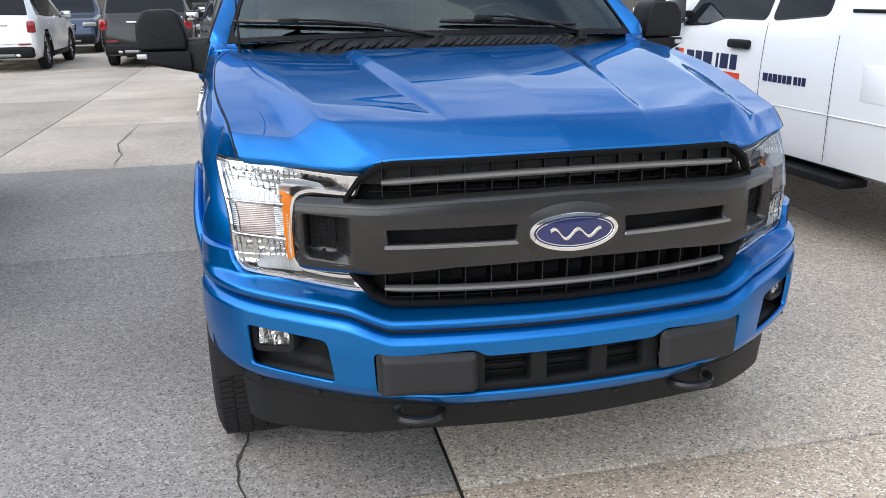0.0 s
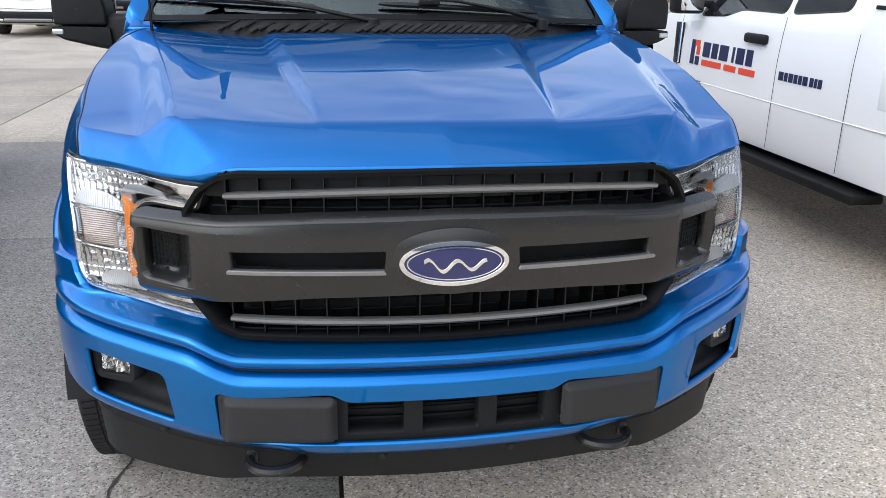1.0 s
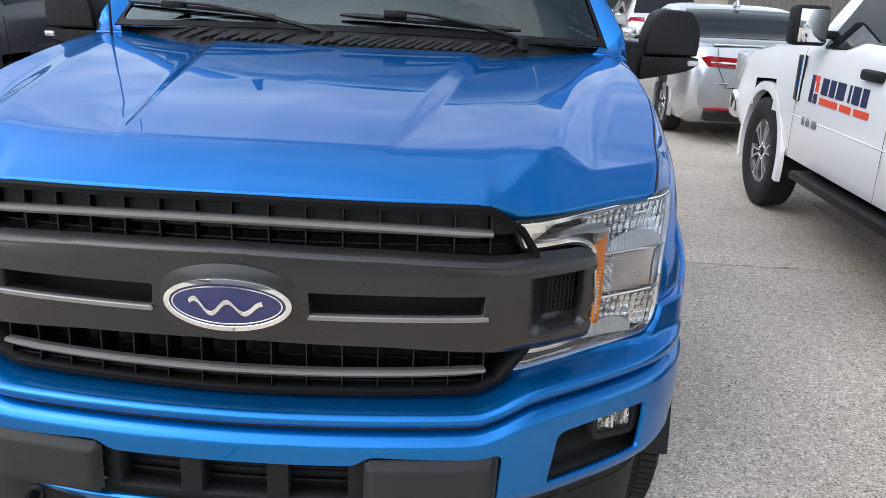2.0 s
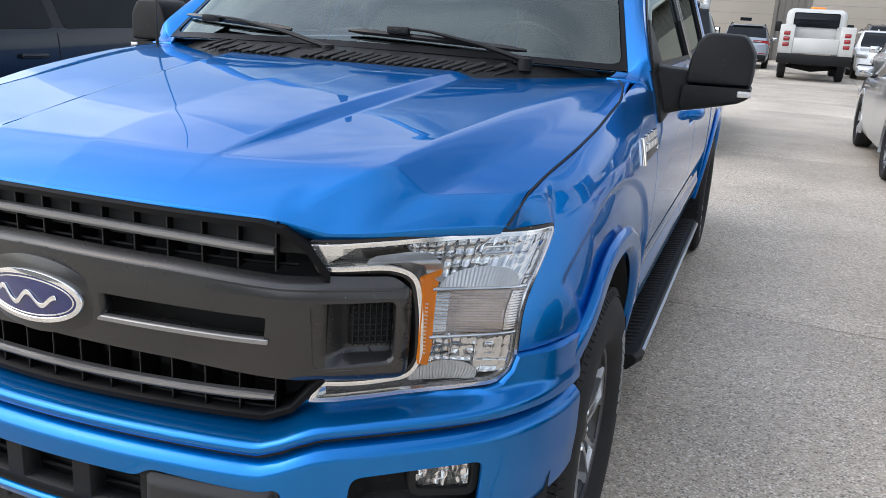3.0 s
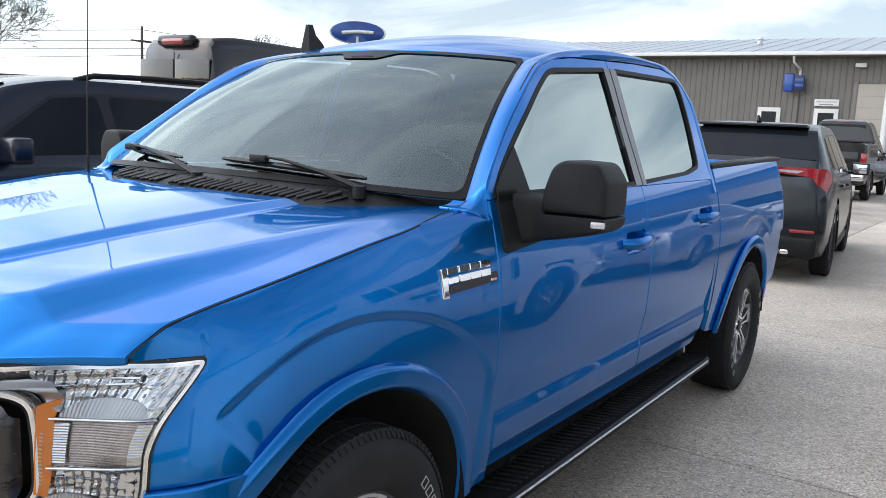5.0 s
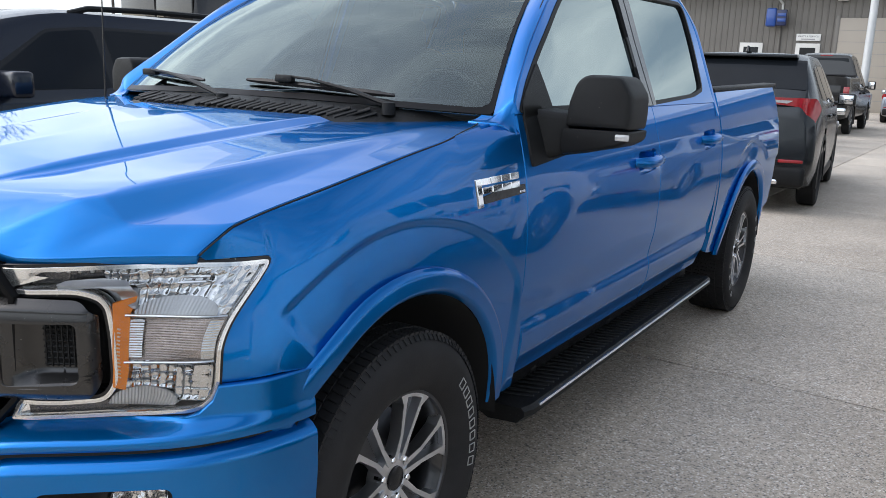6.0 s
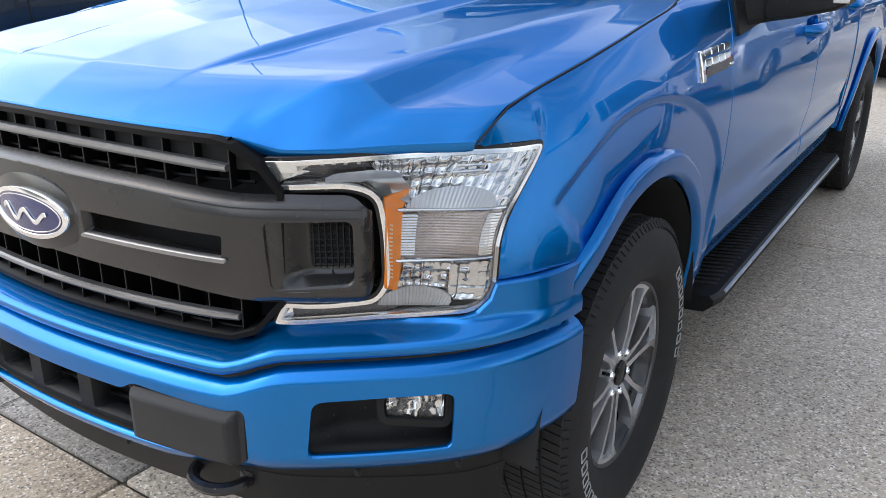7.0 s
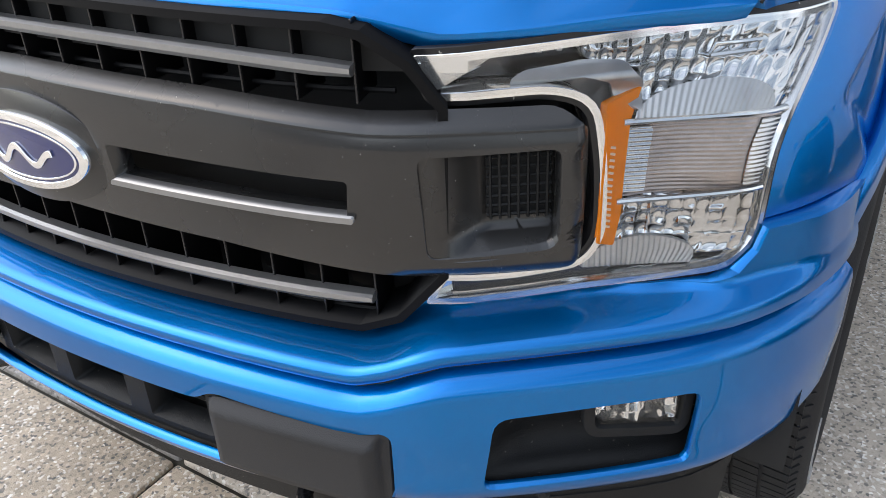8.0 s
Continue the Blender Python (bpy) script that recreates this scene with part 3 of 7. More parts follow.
BUMPER = Plan((0, -0.055), (0.25, -0.043), (0.5, -0.006), (0.63, 0.055), (0.83, 0.205), (0.915, 0.315), (0.955, 0.43), (0.966, 0.52))
LAMP = Plan((0, 0.0), (0.3, 0.035), (0.535, 0.086), (0.62, 0.13), (0.70, 0.188), (0.79, 0.25), (0.845, 0.292), (0.868, 0.318), (0.882, 0.345), (0.893, 0.375), (0.900, 0.41), (0.904, 0.45))
GRILLE = Plan((0, -0.004), (0.2, 0.004), (0.4, 0.028), (0.52, 0.058), (0.6, 0.1), (0.68, 0.155), (0.72, 0.19), (0.77, 0.236))

gap_z = pchip((0, 0.640), (0.47, 0.642), (0.60, 0.682), (0.80, 0.692), (0.95, 0.700), (1.0, 0.700))
low_z = pchip((0, 0.418), (0.28, 0.420), (0.45, 0.440), (0.53, 0.449), (0.70, 0.452), (0.95, 0.462), (1.0, 0.465))


def bumper_at(s, q):
    x = abs(BUMPER.at(s)[0])
    z = gap_z(x) + q
    top, bot = gap_z(x) - z, z - low_z(x)
    d = -0.035 * max(0.0, 1 - top / 0.032) ** 2 - 0.03 * max(0.0, 1 - bot / 0.05) ** 2 + 0.006 * smooth((z - 0.5) / 0.1)
    return (*BUMPER.at(s, d), z)


COVER = pchip((0, -0.02), (0.012, -0.004), (0.024, 0.0), (0.033, -0.006), (0.040, -0.028), (0.048, -0.060), (0.054, -0.080), (0.11, -0.088), (0.2, -0.090))


def cover_at(s, q):
    x, y = BUMPER.at(s)
    z = gap_z(abs(x)) + q
    k = smooth((s if s > 0 else -s) / BUMPER.end * 4 - 2.6)
    d = COVER(q) * (1 - 0.25 * smooth((abs(x) - 0.74) / 0.08)) * (1 - 0.5 * smooth((abs(x) - 0.82) / 0.06)) * (1 - 0.85 * k * smooth((y - 0.26) / 0.14))
    return (*BUMPER.at(s, d), z)


def along(plan, pts):
    return [(plan.s_of(p[0]), *p[1:]) for p in pts]


S_END = BUMPER.end * 0.985
xs_b = [i * 0.06 for i in range(16)]
low_edge = [(BUMPER.s_of(x), low_z(x)) for x in xs_b]
top_edge = [(BUMPER.s_of(x), gap_z(x)) for x in xs_b]
half = [(S_END, low_z(0.96))] + [(S_END, gap_z(0.96))] + top_edge[:0:-1]
outline = [(-s, z) for s, z in low_edge[:0:-1]] + low_edge + half + [(0, gap_z(0))] + [(-s, z) for s, z in reversed(half)]
centre_hole = rounded(along(BUMPER, [(-0.525, 0.468), (0.525, 0.468), (0.53, 0.592), (0.27, 0.592), (0.24, 0.572), (-0.24, 0.572), (-0.27, 0.592), (-0.53, 0.592)]), 0.016)
fog_hole = rounded(along(BUMPER, [(0.627, 0.494, 0.016), (0.842, 0.506, 0.014), (0.845, 0.626, 0.022), (0.75, 0.624, 0.04), (0.640, 0.616, 0.022)]), 0.02)
below = lambda pts: [(s, z - gap_z(abs(BUMPER.at(s)[0]))) for s, z in pts]
panel("bumper", below(outline), bumper_at, BLUE, truck, [below(centre_hole), below(fog_hole), below([(-s, z) for s, z in fog_hole])], 0.035, 0.014, label="blue painted front bumper", vstep=0.012)

top_line = [(0.46, 0.698), (0.505, 0.705), (0.535, 0.731), (0.62, 0.737), (0.75, 0.745), (0.845, 0.751), (0.870, 0.7595), (0.886, 0.782), (0.892, 0.810)]
cover_top = [(BUMPER.s_of(x + 0.012), z) for x, z in top_line] + [(S_END, 0.815)]
cover_low = [(BUMPER.s_of(x), gap_z(x) + 0.011) for x in xs_b] + [(S_END, gap_z(0.96) + 0.011)]
cover = [(-s, z) for s, z in cover_low[:0:-1]] + cover_low + cover_top[::-1] + [(0, 0.694)] + [(-s, z) for s, z in cover_top]
panel("bumper_cover", below(cover), cover_at, BLUE, truck, (), 0.035, 0.03, label="blue painted bumper cover under the grille", vstep=0.006)

# black body behind the seams; its colour stands in for the shade inside
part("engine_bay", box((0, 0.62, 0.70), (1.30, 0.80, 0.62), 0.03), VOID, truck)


def dark_strip(s, z):
    x = abs(BUMPER.at(s)[0])
    return (*BUMPER.at(s, -0.022), z + gap_z(x))


# flat black strip, the seam's shade put into its colour
panel("seam_liner", [(-S_END, -0.03), (S_END, -0.03), (S_END, 0.03), (-S_END, 0.03)], dark_strip, VOID, truck, (), 0.05, 0.004)

# lower opening: black sheet standing in for shaded depth, grille slats, dividers, pads
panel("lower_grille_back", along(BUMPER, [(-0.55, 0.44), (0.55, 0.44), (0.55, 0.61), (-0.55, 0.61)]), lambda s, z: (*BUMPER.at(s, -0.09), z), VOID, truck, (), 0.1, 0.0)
for z0 in (0.488, 0.517, 0.546):
    part("grille_slat", tube([(*BUMPER.at(BUMPER.s_of(x), -0.075), z0) for x in np.linspace(-0.27, 0.27, 9)], 0.005, 6), MESH, truck)
panel("lower_grille_frame", along(BUMPER, [(-0.27, 0.462), (0.27, 0.462), (0.27, 0.576), (-0.27, 0.576)]), lambda s, z: (*BUMPER.at(s, -0.022), z), BLACK_PLASTIC, truck,
      [rounded(along(BUMPER, [(x - w, 0.476), (x + w, 0.476), (x + w, 0.563), (x - w, 0.563)]), 0.006) for x, w in ((-0.175, 0.065), (0.0, 0.067), (0.17, 0.06))], 0.06, 0.045, label="black lower grille frame with two dividers")


def pad_at(s, z):
    a = BUMPER.s_of(0.262), BUMPER.s_of(0.515)
    e = min(abs(s) - a[0], a[1] - abs(s), (z - 0.470) * 1.3, (0.588 - z) * 0.9)
    return (*BUMPER.at(s, 0.022 * (1 - (1 - min(1.0, max(0.0, e) / 0.02)) ** 2)), z)


panel("bumper_pad", rounded(along(BUMPER, [(0.262, 0.470), (0.522, 0.474), (0.525, 0.589), (0.262, 0.586)]), 0.012), pad_at, PAD, truck, (), 0.012, 0.05, label="black rubber bumper pad", mirror=True)

# fog lamp pockets
panel("fog_pocket", along(BUMPER, [(0.600, 0.475), (0.90, 0.490), (0.90, 0.65), (0.600, 0.640)]), lambda s, z: (*BUMPER.at(s, -0.014 - (0.021 + 0.045 * smooth((s - BUMPER.s_of(0.61)) / 0.1)) * smooth((z - 0.482) / 0.045)), z), BLACK_PLASTIC, truck, (), 0.03, 0.0, label="black fog lamp recess", mirror=True)
fog_ring = rounded(along(BUMPER, [(0.744, 0.566, 0.012), (0.836, 0.552, 0.012), (0.840, 0.622, 0.012), (0.742, 0.622, 0.03)]), 0.012)
panel("fog_bezel", inset(fog_ring, -0.012), lambda s, z: (*BUMPER.at(s, -0.016), z), BLACK_PLASTIC, truck, [inset(fog_ring, 0.003)], 0.03, 0.04, mirror=True)


def facet(s, z, ds, dz, depth):
    i, j = math.floor(s / ds), math.floor(z / dz)
    return depth * (math.sin(i * 2.4 + j * 1.7) + 0.8 * (2 * (s / ds - i) - 1) * math.cos(j * 2.1 + i) + 0.8 * (2 * (z / dz - j) - 1) * math.sin(i * 1.3 - j))


panel("fog_reflector", inset(fog_ring, 0.006), lambda s, z: (*BUMPER.at(s, -0.030 + facet(s, z, 0.012, 0.016, 0.004)), z), SOFT_CHROME, truck, (), 0.007, 0.0, mirror=True)
panel("fog_lens", inset(fog_ring, 0.008), lambda s, z: (*BUMPER.at(s, -0.020), z), LENS, truck, (), 0.03, 0.0, mirror=True)

# air dam
dam_z = pchip((0, 0.325), (0.4, 0.33), (0.7, 0.30), (0.95, 0.27))


def dam_at(s, v):
    x = abs(BUMPER.at(s)[0])
    z = dam_z(x) + v * (low_z(x) + 0.03 - dam_z(x))
    return (*BUMPER.at(s, -0.055 - 0.02 * (1 - v)), z)


D_END = S_END * 0.87
panel("air_dam", [(-D_END, 0), (D_END, 0), (D_END, 1), (-D_END, 1)], dam_at, BLACK_PLASTIC, truck, (), 0.05, 0.01, label="black flexible air dam", vstep=0.3)
panel("dam_lip", [(-D_END, 0.52), (D_END, 0.52), (D_END, 0.60), (-D_END, 0.60)], lambda s, v: (*BUMPER.at(s, -0.053 - 0.02 * (1 - v)), dam_at(s, v)[2]), BLACK_PLASTIC, truck, (), 0.05, 0.006)
for sx in (-0.86, -0.70, -0.16, 0.16, 0.70, 0.86):
    bx, by = BUMPER.at(BUMPER.s_of(abs(sx)) * (1 if sx > 0 else -1), -0.052)
    part("dam_bolt", lathe([(0.0, 0.008), (0.008, 0.006), (0.011, 0.0)], Matrix.Translation((bx, by, low_z(abs(sx)) - 0.022)) @ Matrix.Rotation(radians(-90), 4, 'Z'), 10), VOID, truck)
for g in (-1, 1):
    loop = [(g * 0.405 + 0.062 * math.cos(a), 0.020 - 0.055 * math.sin(a) + 0.02, 0.388) for a in np.linspace(-0.25, math.pi + 0.25, 15)]
    bm = tube(loop, 0.013, 8)
    add_box(bm, (g * 0.405 - 0.055, 0.075, 0.392), (0.03, 0.06, 0.04), 0.008)
    add_box(bm, (g * 0.405 + 0.055, 0.075, 0.392), (0.03, 0.06, 0.04), 0.008)
    part("tow_hook", bm, GLOSS_BLACK, truck, "black steel tow hook")

# grille
hexa = [(0.0, 0.694), (0.47, 0.702), (0.52, 0.722), (0.572, 0.785), (0.578, 0.99), (0.545, 1.042), (0.50, 1.073), (0.46, 1.081), (0.0, 1.089)]
right = [(GRILLE.s_of(x), z) for x, z in hexa]
g_out = right + [(-s, z) for s, z in right[-2:0:-1]]
g_in = inset(g_out, 0.011)
panel("grille_surround", g_out, lambda s, z: (*GRILLE.at(s, 0.004), z), MESH, truck, [g_in], 0.05, 0.075, label="black grille surround")
# plain black backing: the unlit depth behind the fins is put in as colour
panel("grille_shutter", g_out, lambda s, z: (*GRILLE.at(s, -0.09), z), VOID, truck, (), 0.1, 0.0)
for z0, z1 in ((0.705, 0.815), (0.99, 1.080)):
    for i in range(-7, 8):
        x = i * 0.0695
        if abs(x) > 0.53:
            continue
        s = GRILLE.s_of(x)
        a, b = GRILLE.at(s, -0.012), GRILLE.at(s, -0.075)
        part("grille_fin", box(((a[0] + b[0]) / 2, (a[1] + b[1]) / 2, (z0 + z1) / 2), (0.003, 0.063, z1 - z0), 0.001, Matrix.Rotation(math.atan2(b[0] - a[0], b[1] - a[1]) * -1, 4, 'Z'), 1), MESH, truck)
        part("fin_edge", box((a[0], a[1], (z0 + z1) / 2), (0.0026, 0.0026, z1 - z0), 0.0006, None, 1), GLOSS_BLACK, truck)
    for i in range(-7, 7):
        x = (i + 0.5) * 0.0695
        a = GRILLE.at(GRILLE.s_of(x), -0.070)
        part("shutter_blade", box((a[0], a[1], z1 - 0.026), (0.058, 0.004, 0.040), 0.002, Matrix.Rotation(0.3, 4, 'X'), 1), GLOSS_BLACK, truck)
        part("shutter_blade", box((a[0], a[1], z0 + 0.030), (0.058, 0.004, 0.036), 0.002, Matrix.Rotation(0.3, 4, 'X'), 1), MESH, truck)
    for zz in (z0 + 0.010, z1 - 0.008):
        part("grille_rib", tube([(*GRILLE.at(s, -0.030), zz) for s in np.linspace(-0.53, 0.53, 15)], 0.0035, 6), MESH, truck)


def grille_bar(zm, ze, xe):
    bm = bmesh.new()
    n = 25
    rings = []
    for i in range(n):
        x = xe * (2 * i / (n - 1) - 1)
        z = zm + (ze - zm) * (abs(x) / xe) ** 2
        s = GRILLE.s_of(x)
        w = 1.0 if 0 < i < n - 1 else 0.75
        rings.append([bm.verts.new((*GRILLE.at(s, d), z + dz * w)) for d, dz in ((-0.014, -0.009), (0.0, -0.009), (0.005, -0.003), (0.005, 0.004), (0.0, 0.007), (-0.014, 0.007))])
    for a, b in zip(rings, rings[1:]):
        for j in range(6):
            bm.faces.new((a[j], a[(j + 1) % 6], b[(j + 1) % 6], b[j]))
    bm.faces.new(rings[0])
    bm.faces.new(rings[-1][::-1])
    bmesh.ops.recalc_face_normals(bm, faces=bm.faces[:])
    part("grille_bar", bm, BAR, truck, "satin grey grille bar", sharp=25)


grille_bar(1.045, 1.030, 0.487)
grille_bar(0.742, 0.750, 0.487)

band_half = [(0.0, 0.812), (0.30, 0.806), (0.50, 0.792), (0.56, 0.786), (0.62, 0.784), (0.688, 0.788, 0.03), (0.704, 0.818, 0.03), (0.703, 0.975, 0.03), (0.680, 1.002, 0.03), (0.58, 1.002), (0.50, 1.002), (0.30, 1.002), (0.0, 1.002)]
b_r = along(GRILLE, band_half)
band = rounded(b_r + [(-p[0], *p[1:]) for p in b_r[-2:0:-1]], 0.0)
slot = rounded(along(GRILLE, [(0.150, 0.868), (0.474, 0.868), (0.478, 0.912), (0.146, 0.915)]), 0.006)
pocket = rounded(along(GRILLE, [(0.553, 0.815), (0.676, 0.822, 0.02), (0.676, 0.945, 0.015), (0.548, 0.942)]), 0.012)


BAND_TOP = line(*along(GRILLE, [(0.0, 1.002), (0.30, 0.996), (0.50, 0.985), (0.58, 0.986), (0.680, 0.984), (0.72, 0.982)]))


def band_at(s, z):
    q = (z - 0.9) / 0.11
    d = 0.020 - 0.010 * q * q - 0.020 * max(0.0, 1 - (1.002 - z) / 0.015)
    d -= 0.012 * max(0.0, 1 - (z - 0.784) / 0.022) ** 2 * smooth((abs(s) - 0.50) / 0.06)
    edge = GRILLE.s_of(0.704) - abs(s)
    d -= 0.03 * max(0.0, 1 - edge / 0.022) ** 2
    return (*GRILLE.at(s, d), z + min(1.0, max(0.0, (z - 0.950) / 0.03)) * (BAND_TOP(abs(s)) - 1.002))


panel("grille_band", band, band_at, TRIM, truck, [slot, [(-s, z) for s, z in slot], pocket, [(-s, z) for s, z in pocket]], 0.03, 0.035, label="dark grey metallic centre band of the grille", vstep=0.005)
panel("slot_lip", rounded(along(GRILLE, [(0.146, 0.863), (0.482, 0.863), (0.482, 0.8705), (0.15, 0.8705)]), 0.003), lambda s, z: (*GRILLE.at(s, 0.026), z), BAR, truck, (), 0.03, 0.02, mirror=True)


def pocket_at(s, z):
    k = smooth((abs(s) - GRILLE.s_of(0.555)) / 0.075)
    rise = max(0.0, 1 - (z - 0.815) / 0.028)
    return (*GRILLE.at(s, 0.012 - 0.042 * k * (1 - rise)), z)


panel("vent_pocket", inset(pocket, -0.006), pocket_at, TRIM, truck, (), 0.012, 0.0, label="dark grey side vent recess", mirror=True)
vent = rounded(along(GRILLE, [(0.612, 0.846), (0.674, 0.848), (0.674, 0.938), (0.612, 0.936)]), 0.006)
# black sheet gives the vent its shaded depth by colour alone
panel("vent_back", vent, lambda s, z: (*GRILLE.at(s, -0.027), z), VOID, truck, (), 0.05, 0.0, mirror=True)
for g in (1, -1):
    for i in range(8):
        z = 0.852 + i * 0.0118
        part("vent_slat", tube([(*GRILLE.at(g * GRILLE.s_of(x), -0.022), z) for x in (0.612, 0.642, 0.674)], 0.0022, 5), BLACK_PLASTIC, truck)
    for i in range(7):
        p = GRILLE.at(g * GRILLE.s_of(0.616 + i * 0.009), -0.021)
        part("vent_slat", tube([(*p, 0.847), (*p, 0.937)], 0.002, 5), BLACK_PLASTIC, truck)


# emblem: oval plate, chrome rim, blue enamel, plain bright strokes
def oval(a, b, n=64):
    return [(a * math.cos(2 * math.pi * i / n), 0.89 + b * math.sin(2 * math.pi * i / n)) for i in range(n)]


emblem_d = lambda k: (lambda s, z: (*GRILLE.at(s, k - 0.02 * (s / 0.15) ** 2 - 0.010 * ((z - 0.89) / 0.07) ** 2), z))
plate = panel("emblem_plate", oval(0.147, 0.076), emblem_d(0.036), TRIM, truck, (), 0.03, 0.03, label="oval emblem plate")
panel("emblem_rim", oval(0.120, 0.051), emblem_d(0.046), CHROME, plate, [oval(0.110, 0.042)], 0.03, 0.014)
panel("emblem_field", oval(0.112, 0.044), emblem_d(0.043), EMBLEM_BLUE, plate, (), 0.03, 0.0)
panel("emblem_line", oval(0.104, 0.0375), emblem_d(0.0445), CHROME, plate, [oval(0.1015, 0.0355)], 0.03, 0.002)
wave = [(-0.068 + 0.0034 * i, 0.887 + 0.0125 * math.sin(i * 0.34 + 0.6) * (1.15 - 0.010 * i)) for i in range(41)]
ribbon = [(x - 0.001, z + 0.0042) for x, z in wave] + [(x + 0.001, z - 0.0042) for x, z in reversed(wave)]
panel("emblem_ribbon", ribbon, emblem_d(0.0465), CHROME, plate, (), 0.05, 0.003, label="wavy chrome ribbon")

# headlamps
hl = along(LAMP, [(0.533, 1.040, 0.008), (0.552, 0.990, 0.008), (0.660, 0.992, 0.03), (0.696, 0.975, 0.025), (0.709, 0.90, 0.05), (0.710, 0.815, 0.03), (0.694, 0.784, 0.03), (0.62, 0.776, 0.02), (0.553, 0.777, 0.008), (0.533, 0.731, 0.008),
                  (0.62, 0.738, 0.05), (0.75, 0.747, 0.05), (0.843, 0.754, 0.03), (0.8695, 0.788, 0.03), (0.8735, 0.90, 0.05), (0.8785, 0.935, 0.04), (0.893, 1.015, 0.03), (0.896, 1.051, 0.022), (0.80, 1.052, 0.05), (0.65, 1.047, 0.05)])
hl = rounded(hl, 0.02, 4)
LEAN = pchip((0.88, 0.0), (0.95, 0.016), (1.06, 0.065))


def lamp_p(s, d, z):
    """A place on the lamp's face, which leans back towards its outer top."""
    x, y = LAMP.at(s, d)
    return (x, y + LEAN(z) * smooth((abs(x) - 0.58) / 0.30), z)


lamp_at = lambda d: (lambda s, z: lamp_p(s, d, z))
lamp = panel("headlamp", inset(hl, -0.006), lamp_at(-0.006), GLOSS_BLACK, truck, [inset(hl, 0.003)], 0.03, 0.10, label="clear C-shaped halogen headlamp with amber strip")
panel("bezel", inset(hl, 0.001), lamp_at(-0.003), SOFT_CHROME, lamp, [inset(hl, 0.0100)], 0.03, 0.05, label="bright lamp bezel")
panel("lens", inset(hl, 0.003), lamp_at(0.001), LENS, lamp, (), 0.04, 0.0)


def housing(s, z):
    return lamp_p(s, -0.066 + facet(s, z, 0.033, 0.03, 0.002), z)


panel("housing", inset(hl, 0.004), housing, SATIN, lamp, (), 0.016, 0.0)
S1, S2 = LAMP.s_of(0.732), LAMP.s_of(0.862)
lamp_out = pchip((0.76, 0.848), (0.79, 0.867), (0.86, 0.8720), (0.90, 0.8730), (0.935, 0.8775), (1.015, 0.8915), (1.05, 0.895))


def lamp_in(s, d, z):
    """A place inside the lamp: S1 to S2 spans from the amber strip to the outer bezel, and the depth runs out towards it."""
    if s <= S1:
        return lamp_p(s, d, z)
    t = (s - S1) / (S2 - S1)
    return lamp_p(S1 + t * (LAMP.s_of(lamp_out(z)) - 0.013 - S1), d * (1 - 0.72 * smooth(t)) - 0.003 * t, z)


def dish(s, z, ds, dz, deep):
    """Reflector cut into dished cells, each with a tilt of its own."""
    i, j = math.floor(s / ds), math.floor(z / dz)
    u, w = s / ds - i - 0.5, z / dz - j - 0.5
    h = math.sin(i * 12.9 + j * 7.8) * 43.7
    h -= math.floor(h)
    return deep * (2.2 * (u * u + w * w) * (0.4 + h) + (h - 0.5) * 1.1 * u + (0.5 - (h * 7.3) % 1.0) * 1.1 * w)


def bowl(zc, h, deep, base, ds, dz, cut):
    """A dished reflector: a shallow bowl with cut cells."""
    def at(s, z):
        u, w = 2 * (s - S1) / (S2 - S1) - 1, (z - zc) / h
        r = min(1.0, u * u + w * w)
        return lamp_in(s, base - deep * (1 - r) + dish(s, z, ds, dz, cut), z)
    return at


upper = rounded([(S1 - 0.004, 0.952), (S2, 0.950), (S2, 1.041), (S1 - 0.05, 1.041), (S1 - 0.05, 1.020), (S1 - 0.004, 1.000)], 0.006)
panel("upper_reflector", upper, bowl(0.990, 0.06, 0.014, -0.026, 0.0145, 0.021, 0.0075), REFLECTOR, lamp, (), 0.0036, 0.012, vstep=0.0052)
part("bulb_window", tube([lamp_in(S1 + a, -0.012, z) for a, z in ((0.058, 1.012), (0.095, 1.014), (0.097, 1.024), (0.060, 1.023))], 0.0028, 6, closed=True), SOFT_CHROME, lamp)
# satin arch over the inner corner
panel("bulb_shade", rounded(along(LAMP, [(0.625, 1.008), (0.690, 1.004), (0.712, 0.994), (0.718, 0.976), (0.742, 0.962), (0.742, 0.990), (0.722, 1.016), (0.690, 1.020), (0.640, 1.016)]), 0.006), lambda s, z: lamp_p(s, -0.012 - 0.006 * math.cos(z * 160), z), SATIN, lamp, (), 0.006, 0.012)
dome = [(S1 + (S2 - S1) * (0.46 + 0.42 * math.cos(a)), 0.950 + 0.038 * math.sin(a)) for a in np.linspace(0, math.pi, 18)]
panel("projector_lens", dome, lambda s, z: lamp_in(s, -0.016 + 0.0009 * math.sin(s * 1050) + 0.010 * (1 - ((s - S1) / (S2 - S1) * 2 - 1) ** 2) - 0.30 * max(0.0, z - 0.950), z), SATIN, lamp, (), 0.0012, 0.012, vstep=0.006)
turn = rounded([(S1 - 0.004, 0.856), (S2, 0.860), (S2, 0.946), (S1 - 0.002, 0.948)], 0.006)
panel("turn_reflector", turn, lambda s, z: lamp_in(s, -0.020 - 0.010 * math.sin(math.pi * min(1.0, max(0.0, (s - S1) / (S2 - S1)))) + 0.0010 * math.sin(z * 1250), z), TURN_LENS, lamp, (), 0.010, 0.016, vstep=0.0013)
